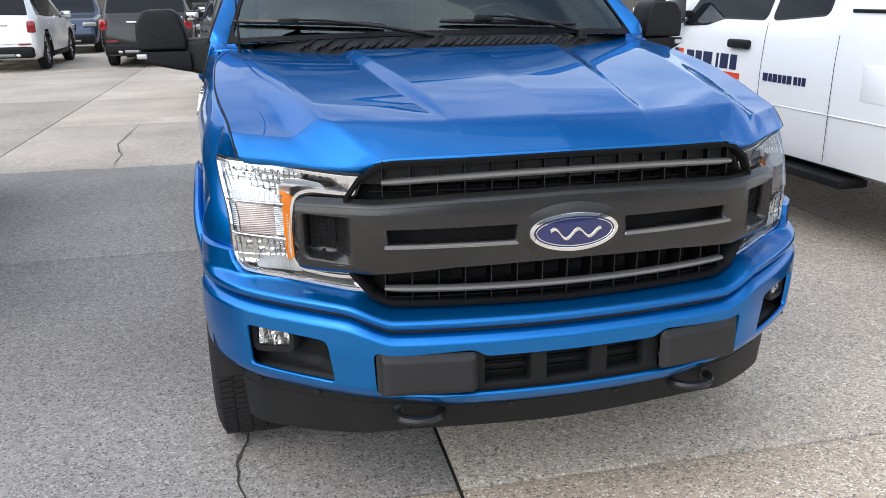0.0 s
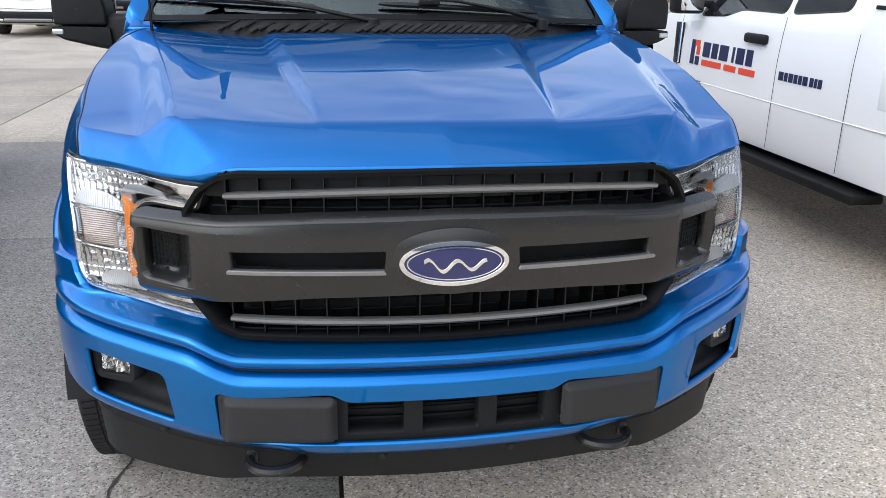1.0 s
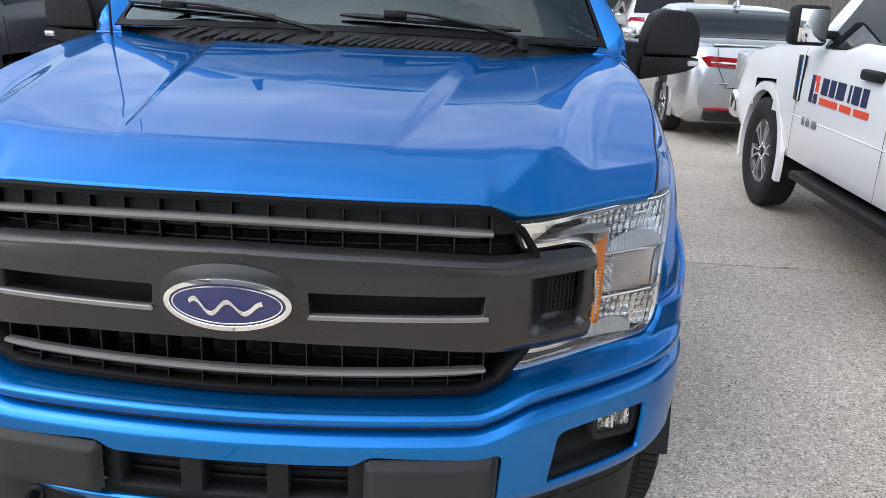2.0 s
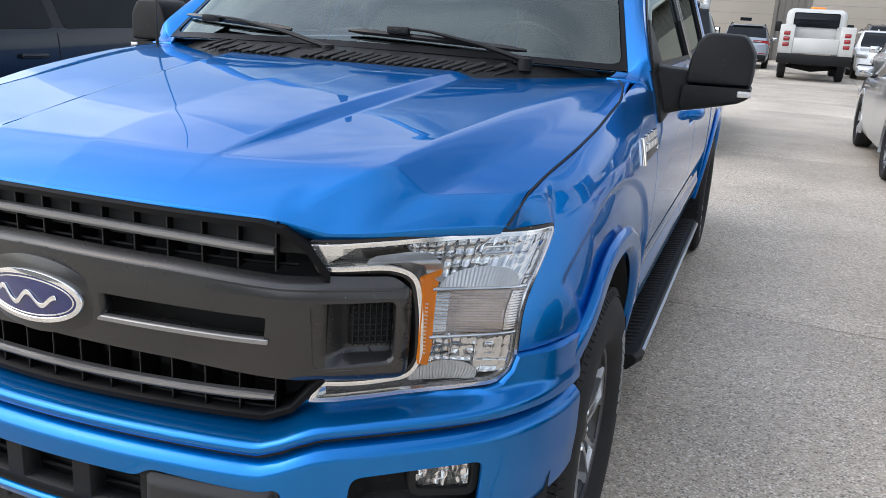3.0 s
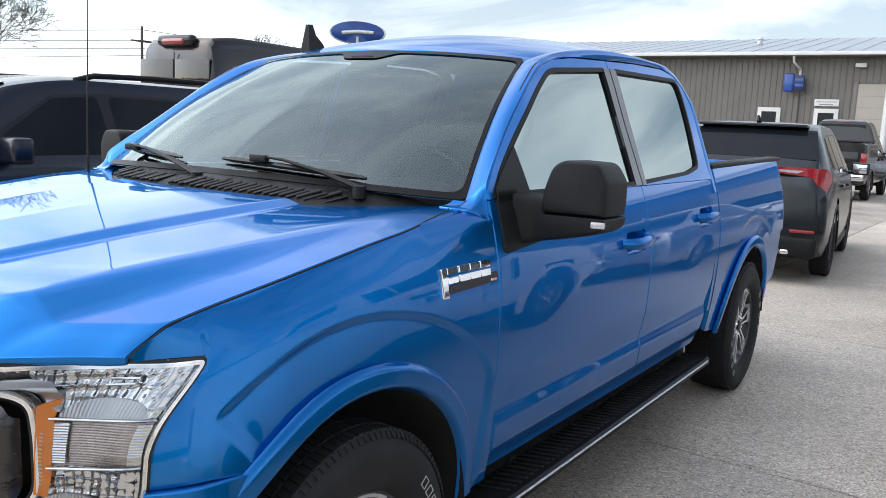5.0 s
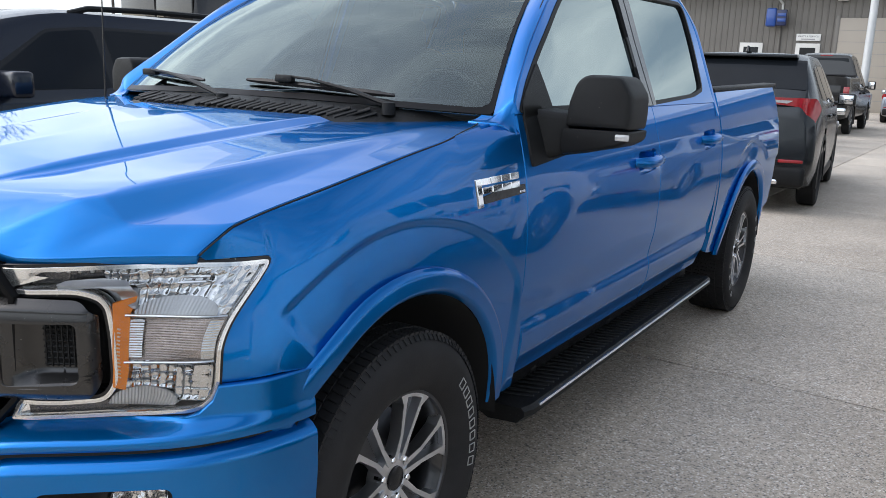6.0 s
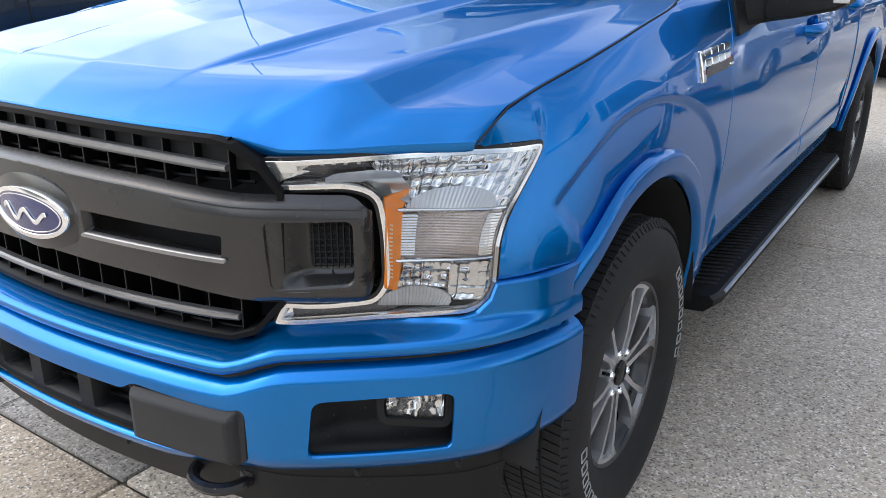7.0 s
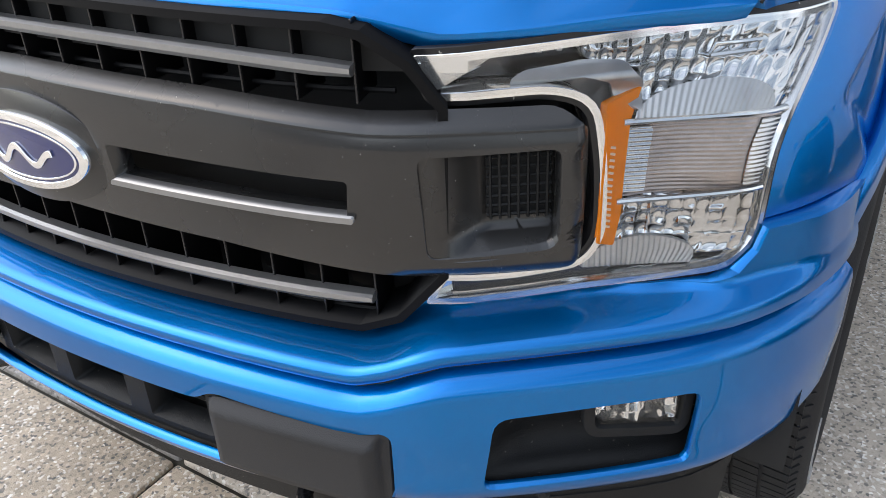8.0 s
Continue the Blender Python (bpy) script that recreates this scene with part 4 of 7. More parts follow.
for a, b in ((0.0, 0.16), (0.84, 1.0)):
    q0, q1 = S1 + (S2 - S1) * a, S1 + (S2 - S1) * b
    panel("turn_flute", rounded([(q0, 0.864), (q1, 0.866), (q1, 0.940), (q0, 0.941)], 0.003), lambda s, z: lamp_in(s, -0.013 + 0.0012 * math.sin(z * 1250), z), REFLECTOR, lamp, (), 0.010, 0.004, vstep=0.0013)
for z0, z1 in ((0.856, 0.860), (0.950, 0.948)):
    part("divider", tube([lamp_in(q, -0.008, z0 + (z1 - z0) * k) for k, q in zip(np.linspace(0, 1, 11), np.linspace(S1 - 0.006, S2, 11))], 0.0036, 8), SOFT_CHROME, lamp)
lower = rounded([(S1 - 0.022, 0.776), (S2, 0.778), (S2, 0.852), (S1 - 0.004, 0.850)], 0.008)
panel("lower_reflector", lower, bowl(0.815, 0.05, 0.012, -0.024, 0.0170, 0.019, 0.0080), REFLECTOR, lamp, (), 0.0036, 0.012, vstep=0.0050)
rib = [(S1 - 0.040 + (S2 - S1) * 0.44 * (1 - math.cos(a)), 0.768 + 0.036 * math.sin(a)) for a in np.linspace(0, math.pi, 16)]
panel("ribbed_strip", rib, lambda s, z: lamp_in(s, -0.012 + 0.0010 * math.sin(s * 950) - 0.16 * max(0.0, z - 0.770), z), SATIN, lamp, (), 0.0014, 0.008, vstep=0.008)
# arms of the C: mirror wedge at the tip, dark trough with small tabs
panel("arm_trough", rounded(along(LAMP, [(0.556, 1.002), (0.700, 1.002), (0.715, 1.036), (0.546, 1.030)]), 0.004), lambda s, z: lamp_p(s, -0.050, z), DARK_REFLECTOR, lamp, (), 0.02, 0.01)
panel("arm_wedge", along(LAMP, [(0.552, 1.002), (0.606, 1.014), (0.546, 1.031)]), lambda s, z: lamp_p(s, -0.016 - 0.45 * (s - LAMP.s_of(0.548)), z), CHROME, lamp, (), 0.02, 0.01)
for i in range(6):
    q = LAMP.s_of(0.622 + 0.017 * i)
    part("trough_tab", box(lamp_p(q, -0.040, 1.030), (0.007, 0.006, 0.008), 0.001, Matrix.Rotation(radians(38), 4, 'Z'), 1), SATIN, lamp)
panel("lower_arm_trough", rounded(along(LAMP, [(0.548, 0.744), (0.715, 0.752), (0.735, 0.772), (0.690, 0.774), (0.566, 0.766)]), 0.002), lambda s, z: lamp_p(s, -0.018, z), DARK_REFLECTOR, lamp, (), 0.03, 0.01)
panel("lower_arm_wedge", along(LAMP, [(0.548, 0.742), (0.600, 0.752), (0.564, 0.767)]), lambda s, z: lamp_p(s, -0.012 - 0.35 * (s - LAMP.s_of(0.548)), z), CHROME, lamp, (), 0.02, 0.006)
AMBER_S = LAMP.s_of(0.7085)
amber = along(LAMP, [(0.7085, 0.806), (0.727, 0.798), (0.733, 0.84), (0.734, 0.95), (0.741, 0.986), (0.7085, 0.974), (0.7105, 0.94), (0.7105, 0.84)])
panel("amber_strip", rounded(amber, 0.003), lambda s, z: lamp_p(s, -0.0012 - 0.35 * (s - AMBER_S), z), AMBER, lamp, (), 0.02, 0.012, label="amber side reflector")
for i in range(14):
    q = LAMP.s_of(0.719)
    part("reflex_tick", box(lamp_p(q, -0.0006 - 0.35 * (q - AMBER_S), 0.826 + 0.0075 * i), (0.006, 0.002, 0.0026), 0, Matrix.Rotation(radians(38), 4, 'Z') @ Matrix.Rotation(radians(15), 4, 'Y')), TICK, lamp)
lamp2 = None
for o in [lamp] + list(lamp.children):
    me = o.data
    c = me.copy()
    nn = [tuple(n.vector) for n in me.corner_normals]
    verts = [(-v.co.x, v.co.y, v.co.z) for v in me.vertices]
    faces, normals, k = [], [], 0
    for p in me.polygons:
        idx = list(p.vertices)
        faces.append(idx[::-1])
        normals += [(-nn[k + i][0], nn[k + i][1], nn[k + i][2]) for i in reversed(range(len(idx)))]
        k += len(idx)
    made = link_mesh(o.name.split(".")[0], verts, faces, me.materials[0], lamp2 or truck, o.get("label", ""), normals)
    lamp2 = lamp2 or made

# hood
hood_front = pchip((0, 0.012), (0.25, 0.028), (0.46, 0.064), (0.52, 0.084), (0.60, 0.124), (0.70, 0.201), (0.78, 0.268), (0.83, 0.309), (0.855, 0.347))
hood_edge = pchip((0.10, 0.80), (0.28, 0.823), (0.306, 0.828), (0.36, 0.839), (0.49, 0.852), (0.68, 0.876), (0.85, 0.887), (1.05, 0.887), (1.20, 0.872), (1.33, 0.845), (1.43, 0.800))
hood_mid = pchip((-0.1, 1.125), (0.02, 1.148), (0.15, 1.166), (0.40, 1.208), (0.80, 1.258), (1.15, 1.292), (1.5, 1.312))
edge_z = pchip((0.0, 1.082), (0.20, 1.100), (0.306, 1.111), (0.36, 1.118), (0.49, 1.145), (0.68, 1.184), (0.85, 1.216), (1.05, 1.246), (1.25, 1.272), (1.45, 1.290))
crease_x = line((0.0, 0.255), (0.15, 0.275), (1.2, 0.420))
shoulder_x = line((0.0, 0.47), (0.10, 0.50), (0.26, 0.615), (1.35, 0.80))


nose_z = pchip((0, 1.095), (0.30, 1.092), (0.46, 1.086), (0.52, 1.072), (0.57, 1.061), (0.65, 1.0635), (0.72, 1.067), (0.80, 1.069), (0.86, 1.070))
ridge_dip = pchip((0.0, 0.006), (0.20, 0.008), (0.60, 0.006), (1.1, 0.004))


def hood_base(x, y):
    """Dome between the creases, a flat to the ridge, then a steep flank and a flatter strip to the side seam."""
    a = abs(x)
    c, xc, xs, xe = hood_mid(y), crease_x(y), shoulder_x(min(y, 1.15)), hood_edge(min(y, 1.05))
    d = y - hood_front(min(a, xs))
    rise, slow = smooth((d - 0.10) / 0.26), smooth((d - 0.06) / 0.50)
    zs = c - 0.007 - 0.010 * slow - ridge_dip(y)
    ze = edge_z(y)
    cw = 0.006 + 0.018 * smooth((d - 0.10) / 0.7)
    xm, zm = xs + (xe - xs) * (0.34 + 0.08 * smooth((y - 0.25) / 0.5)), ze + 0.18 * (zs - ze) + 0.002

    def at(b):
        if b <= xs:
            return float(np.interp(b, (-1.0, 0.0, xc - cw, xc + cw, xs), (c, c, c - 0.006, c - 0.007 - 0.013 * rise - 0.004 * slow, zs)))
        return zs + (zm - zs) * (b - xs) / (xm - xs) if b < xm else zm + (ze - zm) * (b - xm) / (xe - xm)
    r = 0.006 if a < (xc + xs) / 2 else 0.010 + 0.012 * smooth((y - 0.2) / 0.3)
    z = sum(at(a + k * r) for k in (-1, -0.67, -0.33, 0, 0.33, 0.67, 1)) / 7
    return z


def hood_z(x, y):
    """The same with its nose rolled over to the line of grille and lamps."""
    a = abs(x)
    d = y - hood_front(a)
    roll = 0.15 - 0.078 * smooth((a - 0.46) / 0.26)
    if d > roll:
        return hood_base(a, y)
    return hood_base(a, y) - (hood_base(a, hood_front(a)) - nose_z(a)) * (1 - max(0.0, d) / roll) ** 1.5


hood_rear = pchip((0, 1.115), (0.42, 1.175), (0.60, 1.275), (0.75, 1.385), (0.80, 1.425))
fender_edge = lambda y: hood_edge(y) if y < 1.15 else hood_edge(1.15) - 0.02 * smooth((y - 1.15) / 0.35)


def hood_at(u, v):
    """u: 0 the middle, 1 the crease, 2 the shoulder, 3 the side edge; v: 0 the nose, 1 the break, 2 the rear edge."""
    a, y = abs(u), 0.5
    for _ in range(8):
        xc, xs, xe = crease_x(y), shoulder_x(y), hood_edge(y)
        x = float(np.interp(a, (0, 1, 2, 3), (0, xc, xs, xe))) + max(0, a - 3) * 0.1
        y0, y2 = hood_front(x), hood_rear(min(x, 0.80))
        y1 = y0 + 0.13
        y = y0 + 0.13 * v if v < 1 else y1 + (y2 - y1) * (v - 1)
    return (x if u >= 0 else -x, y, hood_z(x, y))


panel("hood", [(-3, 0), (3, 0), (3, 2), (-3, 2)], hood_at, BLUE, truck, (), 0.04, 0.025, inside=(0, 0.8, 0.5), label="blue hood with two sculpted creases", vstep=0.025)
panel("fender_top", [(hood_edge(y) + 0.006, y) for y in (1.16, 1.2, 1.25, 1.29, 1.33, 1.36, 1.39, 1.41)] + [(0.80, 1.435), (0.79, 1.47), (0.80, 1.52), (fender_edge(1.5), 1.50), (fender_edge(1.35), 1.35), (fender_edge(1.2) + 0.004, 1.2)], lambda x, y: (x, y, hood_z(x, y)), BLUE, truck, (), 0.02, 0.02, inside=(0, 0.8, 0.5), mirror=True)
# thin black tubes put the shade of the hood gap in as colour
for g in (-1, 1):
    part("hood_seam", tube([(g * (hood_edge(y) + 0.0025), y, hood_z(hood_edge(y), y) - 0.004 + 0.0035 * smooth((y - 1.12) / 0.1)) for y in np.linspace(0.312, 1.40, 56)], 0.0022, 6), VOID, truck)
# black underlays for hood and nose, in place of the shade under them
panel("hood_liner", [(-0.74, 0.40), (0.74, 0.40), (0.83, 0.60), (0.84, 1.15), (0.76, 1.36), (-0.76, 1.36), (-0.84, 1.15), (-0.83, 0.60)], lambda x, y: (x, y, hood_z(min(0.86, abs(x)), y) - 0.045), VOID, truck, (), 0.1, 0.0, inside=(0, 0.8, 0.5))
panel("nose_strip", along(GRILLE, [(-0.56, 1.02), (0.56, 1.02), (0.53, 1.05), (0.50, 1.068), (0.46, 1.080), (0, 1.088), (-0.46, 1.080), (-0.50, 1.068), (-0.53, 1.05)]), lambda s, z: (*GRILLE.at(s, -0.03), z), VOID, truck, (), 0.1, 0.0)

# body sides
corner = lambda y: 0.25 * (1 - math.sqrt(max(0.0, 1 - (max(0.0, 0.60 - y) / 0.34) ** 2))) if y > 0.262 else 0.25
profile = lambda z: 0.967 - (0.20 if z < 0.95 else 0.45) * (z - 0.95) ** 2


def arch_bulge(y, z, hub):
    """The pressing over a wheel: a shallow inset with a crisp rim that closes ahead of the front wheel."""
    r, ang = math.hypot(y - hub, z - HUB_Z), math.degrees(math.atan2(z - HUB_Z, y - hub))
    rim = 0.690 + 0.04 * smooth((82 - ang) / 50)
    return -0.011 * smooth((rim - r) / 0.026) * smooth((z - 0.42) / 0.1) * (smooth((129 - ang) / 4.5) * smooth((1.465 - y) / 0.04) if hub == HUB_F else 1.0)


def side_x(y, z, blister=True):
    w = smooth((z - 0.80) / 0.30)
    x = profile(z) - corner(y - 0.055 * w) - 0.030 * w * smooth((1.0 - y) / 0.5)
    x -= 0.012 * smooth((z - 1.05) / 0.2) * smooth((1.6 - y) / 0.6)
    return x + (arch_bulge(y, z, HUB_F) + arch_bulge(y, z, HUB_R) if blister else 0.0)


LAMP_TOP_X = line((0.30, 0.824), (0.343, 0.838), (0.40, 0.870), (0.442, 0.890))


def fender_at(y, z):
    top = hood_z(fender_edge(y), y)
    x = side_x(y, z)
    if y < 0.50:
        x += max(0.0, LAMP_TOP_X(y) - x) * smooth((z - 0.99) / 0.06) * smooth((0.50 - y) / 0.08)
    rad = 0.13 - 0.085 * smooth((y - 1.05) / 0.36)
    k = (z - (top - rad)) / rad
    if k > 0:
        xe = fender_edge(y) + 0.005
        x -= (x - xe) * (1 - math.sqrt(1 - min(0.985, k) ** 2)) / 0.8275
    return (x, y, z)


def arc(hub, r, a0, a1, n=22):
    return [(hub + r * math.cos(radians(a0 + (a1 - a0) * i / n)), HUB_Z + r * math.sin(radians(a0 + (a1 - a0) * i / n))) for i in range(n + 1)]


f_top = [(y, hood_z(fender_edge(y), y) - 0.004) for y in np.linspace(0.313, 1.50, 34)]
fender = [(0.330, 0.812)] + [(0.43, 0.818)] + arc(HUB_F, 0.535, 128, 5.3) + [(1.405, 0.44), (1.515, 0.44), (1.505, 0.60), (1.467, 0.75), (1.462, 1.24)] + f_top[::-1] + [(0.326, 1.0585), (0.40, 1.0575), (0.448, 1.056), (0.420, 1.02), (0.356, 0.94), (0.336, 0.90)]
panel("fender", fender, fender_at, BLUE, truck, (), 0.0065, 0.03, label="blue front fender", mirror=True, vstep=0.0055)


def flare_at(hub):
    def at(a, r):
        y, z = hub + r * math.cos(a), HUB_Z + r * math.sin(a)
        return (side_x(max(0.42, y), max(0.45, z), False) + 0.016 - 0.014 * max(0.0, (r - 0.545) / 0.02) ** 2 - 0.02 * max(0.0, (0.515 - r) / 0.02) ** 2, y, z)
    return at


for hub in (HUB_F, HUB_R):
    a0, a1 = radians(5.3), radians(146 if hub == HUB_F else 174)
    panel("wheel_arch_flare", [(a0, 0.495), (a1, 0.495), (a1, 0.565), (a0, 0.565)], flare_at(hub), BLUE, truck, (), 0.09, 0.03, inside=(0, hub, 0.4), label="blue wheel arch flare", mirror=True, vstep=0.007)
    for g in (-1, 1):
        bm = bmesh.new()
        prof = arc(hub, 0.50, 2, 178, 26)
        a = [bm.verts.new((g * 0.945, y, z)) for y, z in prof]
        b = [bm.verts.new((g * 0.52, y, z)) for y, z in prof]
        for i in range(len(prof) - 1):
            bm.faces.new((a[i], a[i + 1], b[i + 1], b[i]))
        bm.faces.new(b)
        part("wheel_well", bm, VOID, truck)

door_f = rounded([(1.521, 0.478), (2.722, 0.470), (2.737, 1.10), (2.703, 1.31, 0.003), (1.472, 1.31, 0.003), (1.469, 1.27), (1.473, 0.75), (1.511, 0.60)], 0.012)
door_r = rounded([(2.735, 0.470), (3.62, 0.470, 0.03), (3.715, 0.85, 0.1), (3.724, 1.20), (3.704, 1.31, 0.003), (2.711, 1.31, 0.003), (2.746, 1.10)], 0.012)
handles = ((2.445, 1.098), (3.41, 1.138))
skin = lambda y, z: (side_x(y, z) - 0.010 * smooth((0.80 - z) / 0.12) + 0.016 * smooth((0.675 - z) / 0.06) - 0.014 * smooth((0.565 - z) / 0.08), y, z)
cup = lambda y0, z0: rounded([(y0 + 0.02, z0 - 0.055), (y0 + 0.24, z0 - 0.045), (y0 + 0.24, z0 + 0.045), (y0 + 0.02, z0 + 0.040)], 0.03)
for name, o, (hy, hz) in (("front_door", door_f, handles[0]), ("rear_door", door_r, handles[1])):
    panel(name, o, skin, BLUE, truck, [cup(hy, hz)], 0.05, 0.03, label="blue door", mirror=True, vstep=0.010)
    panel("handle_cup", inset(cup(hy, hz), -0.006), lambda y, z, hy=hy, hz=hz: (side_x(y, z) - 0.008 - 0.022 * (1 - min(1, ((y - hy - 0.13) / 0.115) ** 4 + ((z - hz + 0.003) / 0.05) ** 4)), y, z), BLUE, truck, (), 0.02, 0.0, mirror=True)
    for g in (-1, 1):
        bm = tube([(g * (side_x(hy + dy, hz) + dx), hy + dy, hz) for dy, dx in ((-0.01, -0.008), (0.015, 0.022), (0.06, 0.036), (0.14, 0.038), (0.21, 0.030), (0.245, 0.004))], [0.014, 0.018, 0.019, 0.019, 0.018, 0.014], 10, flat=1.25)
        part("door_handle", bm, BLUE, truck, "blue pull handle")

sill_at = lambda y, z: (side_x(y, 0.47) - 0.075 + 0.1 * (z - 0.47), y, z)
# black plastic here stands in for the dark gap under the doors
panel("rocker", [(1.42, 0.36), (3.74, 0.36), (3.74, 0.475), (1.42, 0.475)], sill_at, BLACK_PLASTIC, truck, (), 0.2, 0.02, mirror=True)
# black blocks added behind the doors as the shade within the body
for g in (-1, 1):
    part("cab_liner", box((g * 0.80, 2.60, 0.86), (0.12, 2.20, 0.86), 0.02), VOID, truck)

# cab
tumble = lambda y, z: 0.905 - 0.38 * (z - 1.33) - 0.10 * max(0.0, z - 1.70) ** 1.5
BELT = 1.31


def cab_x(y, z):
    return tumble(y, z) - 0.03 * smooth((1.9 - y) / 0.5) * smooth((z - 1.35) / 0.3)


upper = lambda y, z: (cab_x(y, z), y, z)
win_f = rounded([(1.478, 1.316, 0.026), (1.560, 1.392, 0.06), (1.97, 1.668, 0.08), (2.10, 1.742, 0.06), (2.640, 1.786, 0.026), (2.650, 1.316, 0.026)], 0.03, 4)
win_r = rounded([(2.735, 1.318, 0.026), (3.36, 1.344, 0.06), (3.545, 1.372, 0.05), (3.595, 1.60, 0.08), (3.590, 1.805, 0.075), (2.742, 1.790, 0.026)], 0.03, 4)
frame_f = rounded([(1.474, BELT + 0.004, 0.003), (1.476, 1.345, 0.01), (1.532, 1.396), (1.605, 1.448), (1.76, 1.562), (1.92, 1.672), (2.045, 1.742), (2.155, 1.773), (2.34, 1.796), (2.686, 1.815, 0.003), (2.684, 1.57), (2.703, BELT + 0.004, 0.003)], 0.02)
frame_r = rounded([(2.711, BELT + 0.004, 0.003), (2.692, 1.57), (2.694, 1.815, 0.003), (3.03, 1.831), (3.385, 1.837), (3.538, 1.819, 0.03), (3.650, 1.754, 0.05), (3.702, 1.662, 0.05), (3.694, 1.497), (3.690, 1.36), (3.702, BELT + 0.004, 0.003)], 0.02)
for o, w in ((frame_f, win_f), (frame_r, win_r)):
    panel("door_frame", o, upper, BLUE, truck, [w], 0.03, 0.03, label="blue window frame", mirror=True, vstep=0.03)
    panel("window_trim", w, lambda y, z: (cab_x(y, z) + 0.003, y, z), SEAL, truck, [inset(w, 0.018)], 0.03, 0.022, mirror=True)
    panel("window_glass", inset(w, 0.015), lambda y, z: (cab_x(y, z) - 0.010, y, z), PRIVACY, truck, (), 0.1, 0.0, label="tinted side window", mirror=True)
panel("pillar_trim", rounded([(2.634, 1.318), (2.700, 1.316), (2.681, 1.57), (2.683, 1.786), (2.626, 1.780), (2.628, 1.57)], 0.004), lambda y, z: (cab_x(y, z) + 0.005, y, z), PILLAR, truck, (), 0.03, 0.01, label="satin black pillar cover", mirror=True)
panel("pillar_trim", rounded([(2.712, 1.316), (2.752, 1.318), (2.752, 1.57), (2.757, 1.784), (2.696, 1.787), (2.694, 1.57)], 0.004), lambda y, z: (cab_x(y, z) + 0.005, y, z), PILLAR, truck, (), 0.03, 0.01, label="satin black pillar cover", mirror=True)
panel("mirror_sail", rounded([(1.505, 1.185, 0.01), (1.512, 1.156, 0.008), (1.66, 1.168), (1.78, 1.178), (1.80, 1.25), (1.712, 1.320), (1.690, 1.466, 0.004), (1.556, 1.380), (1.512, 1.345), (1.504, 1.30)], 0.006), lambda y, z: ((side_x(y, z) if z < BELT else cab_x(y, z)) + 0.008, y, z), BLACK_PLASTIC, truck, (), 0.03, 0.012, label="black mirror mount", mirror=True)

ws_low = pchip((0, 1.255), (0.5, 1.310), (0.75, 1.388), (0.845, 1.438))
ws_top = pchip((0, 2.045), (0.4, 2.070), (0.645, 2.117))
roof_z = pchip((1.9, 1.775), (2.05, 1.808), (2.14, 1.836), (2.3, 1.876), (2.6, 1.925), (2.9, 1.946), (3.3, 1.950), (3.55, 1.925), (3.72, 1.86))
crown = pchip((2.1, 0.072), (2.3, 0.064), (2.7, 0.072), (3.4, 0.085), (3.72, 0.06))


def glass_at(u, v):
    xb, xt = 0.845 * u, 0.645 * u
    x = xb + (xt - xb) * v
    y = ws_low(abs(xb)) + (ws_top(abs(xt)) - ws_low(abs(xb))) * v
    z0, z1 = 1.325 - 0.02 * u * u, 1.800 - 0.028 * u * u
    return (x, y - 0.035 * math.sin(math.pi * v) * 0.6, z0 + (z1 - z0) * v + 0.03 * math.sin(math.pi * v))


full = rounded([(-1, 0, 0.02), (1, 0, 0.02), (1, 1, 0.03), (-1, 1, 0.03)], 0.02)
panel("windscreen", full, glass_at, WINDSCREEN, truck, (), 0.08, 0.006, inside=(0, 2.5, 1.2), label="curved laminated windscreen")
panel("windscreen_band", full, lambda u, v: tuple(Vector(glass_at(u, v)) + Vector((0, -0.003, 0.003))), SEAL, truck, [rounded([(-0.984, 0.03, 0.05), (0.984, 0.03, 0.05), (0.982, 0.965, 0.06), (0.22, 0.97), (0.12, 0.90), (-0.12, 0.90), (-0.22, 0.97), (-0.972, 0.965, 0.06)], 0.03)], 0.08, 0.0, inside=(0, 2.5, 1.2))


def roof_at(x, y):
    a = abs(x) / 0.69
    return (x, y, roof_z(y) - crown(y) * a * a - 0.005 * smooth((abs(abs(x) - 0.32) - 0.06) / -0.05) * smooth((y - 2.3) / 0.2))


roof_half = [(0, 2.050), (0.2, 2.058), (0.4, 2.082), (0.55, 2.100), (0.645, 2.124), (0.665, 2.19), (0.676, 2.30), (0.684, 2.45), (0.688, 2.7), (0.688, 3.1), (0.680, 3.42), (0.660, 3.60), (0.60, 3.685), (0.4, 3.705), (0, 3.72)]
panel("roof", roof_half + [(-x, y) for x, y in roof_half[-2:0:-1]], roof_at, BLUE, truck, (), 0.05, 0.02, inside=(0, 2.8, 1.2), label="blue cab roof")

# one pressing runs up the windscreen pillar, along the roof and down behind the rear door
ARCH_IN = [(1.458, 1.316), (1.465, 1.352), (1.526, 1.406), (1.598, 1.457), (1.755, 1.572), (1.913, 1.681), (2.040, 1.751), (2.153, 1.782), (2.34, 1.805), (2.69, 1.824), (3.03, 1.840), (3.387, 1.846), (3.543, 1.828), (3.659, 1.760), (3.712, 1.664), (3.704, 1.497), (3.700, 1.358), (3.712, 1.25)]
ARCH_V = (-0.03, 0.0, 0.12, 0.24, 0.50, 0.74, 0.90)
ARCH_ROOF = ((0.647, 2.130), (0.676, 2.34), (0.688, 2.69), (0.688, 3.03), (0.678, 3.40), (0.655, 3.58))
ARCH_BACK = ((0.690, 3.700, 1.772), (0.752, 3.758, 1.665), (0.818, 3.762, 1.497), (0.868, 3.766, 1.358), (0.900, 3.772, 1.25))
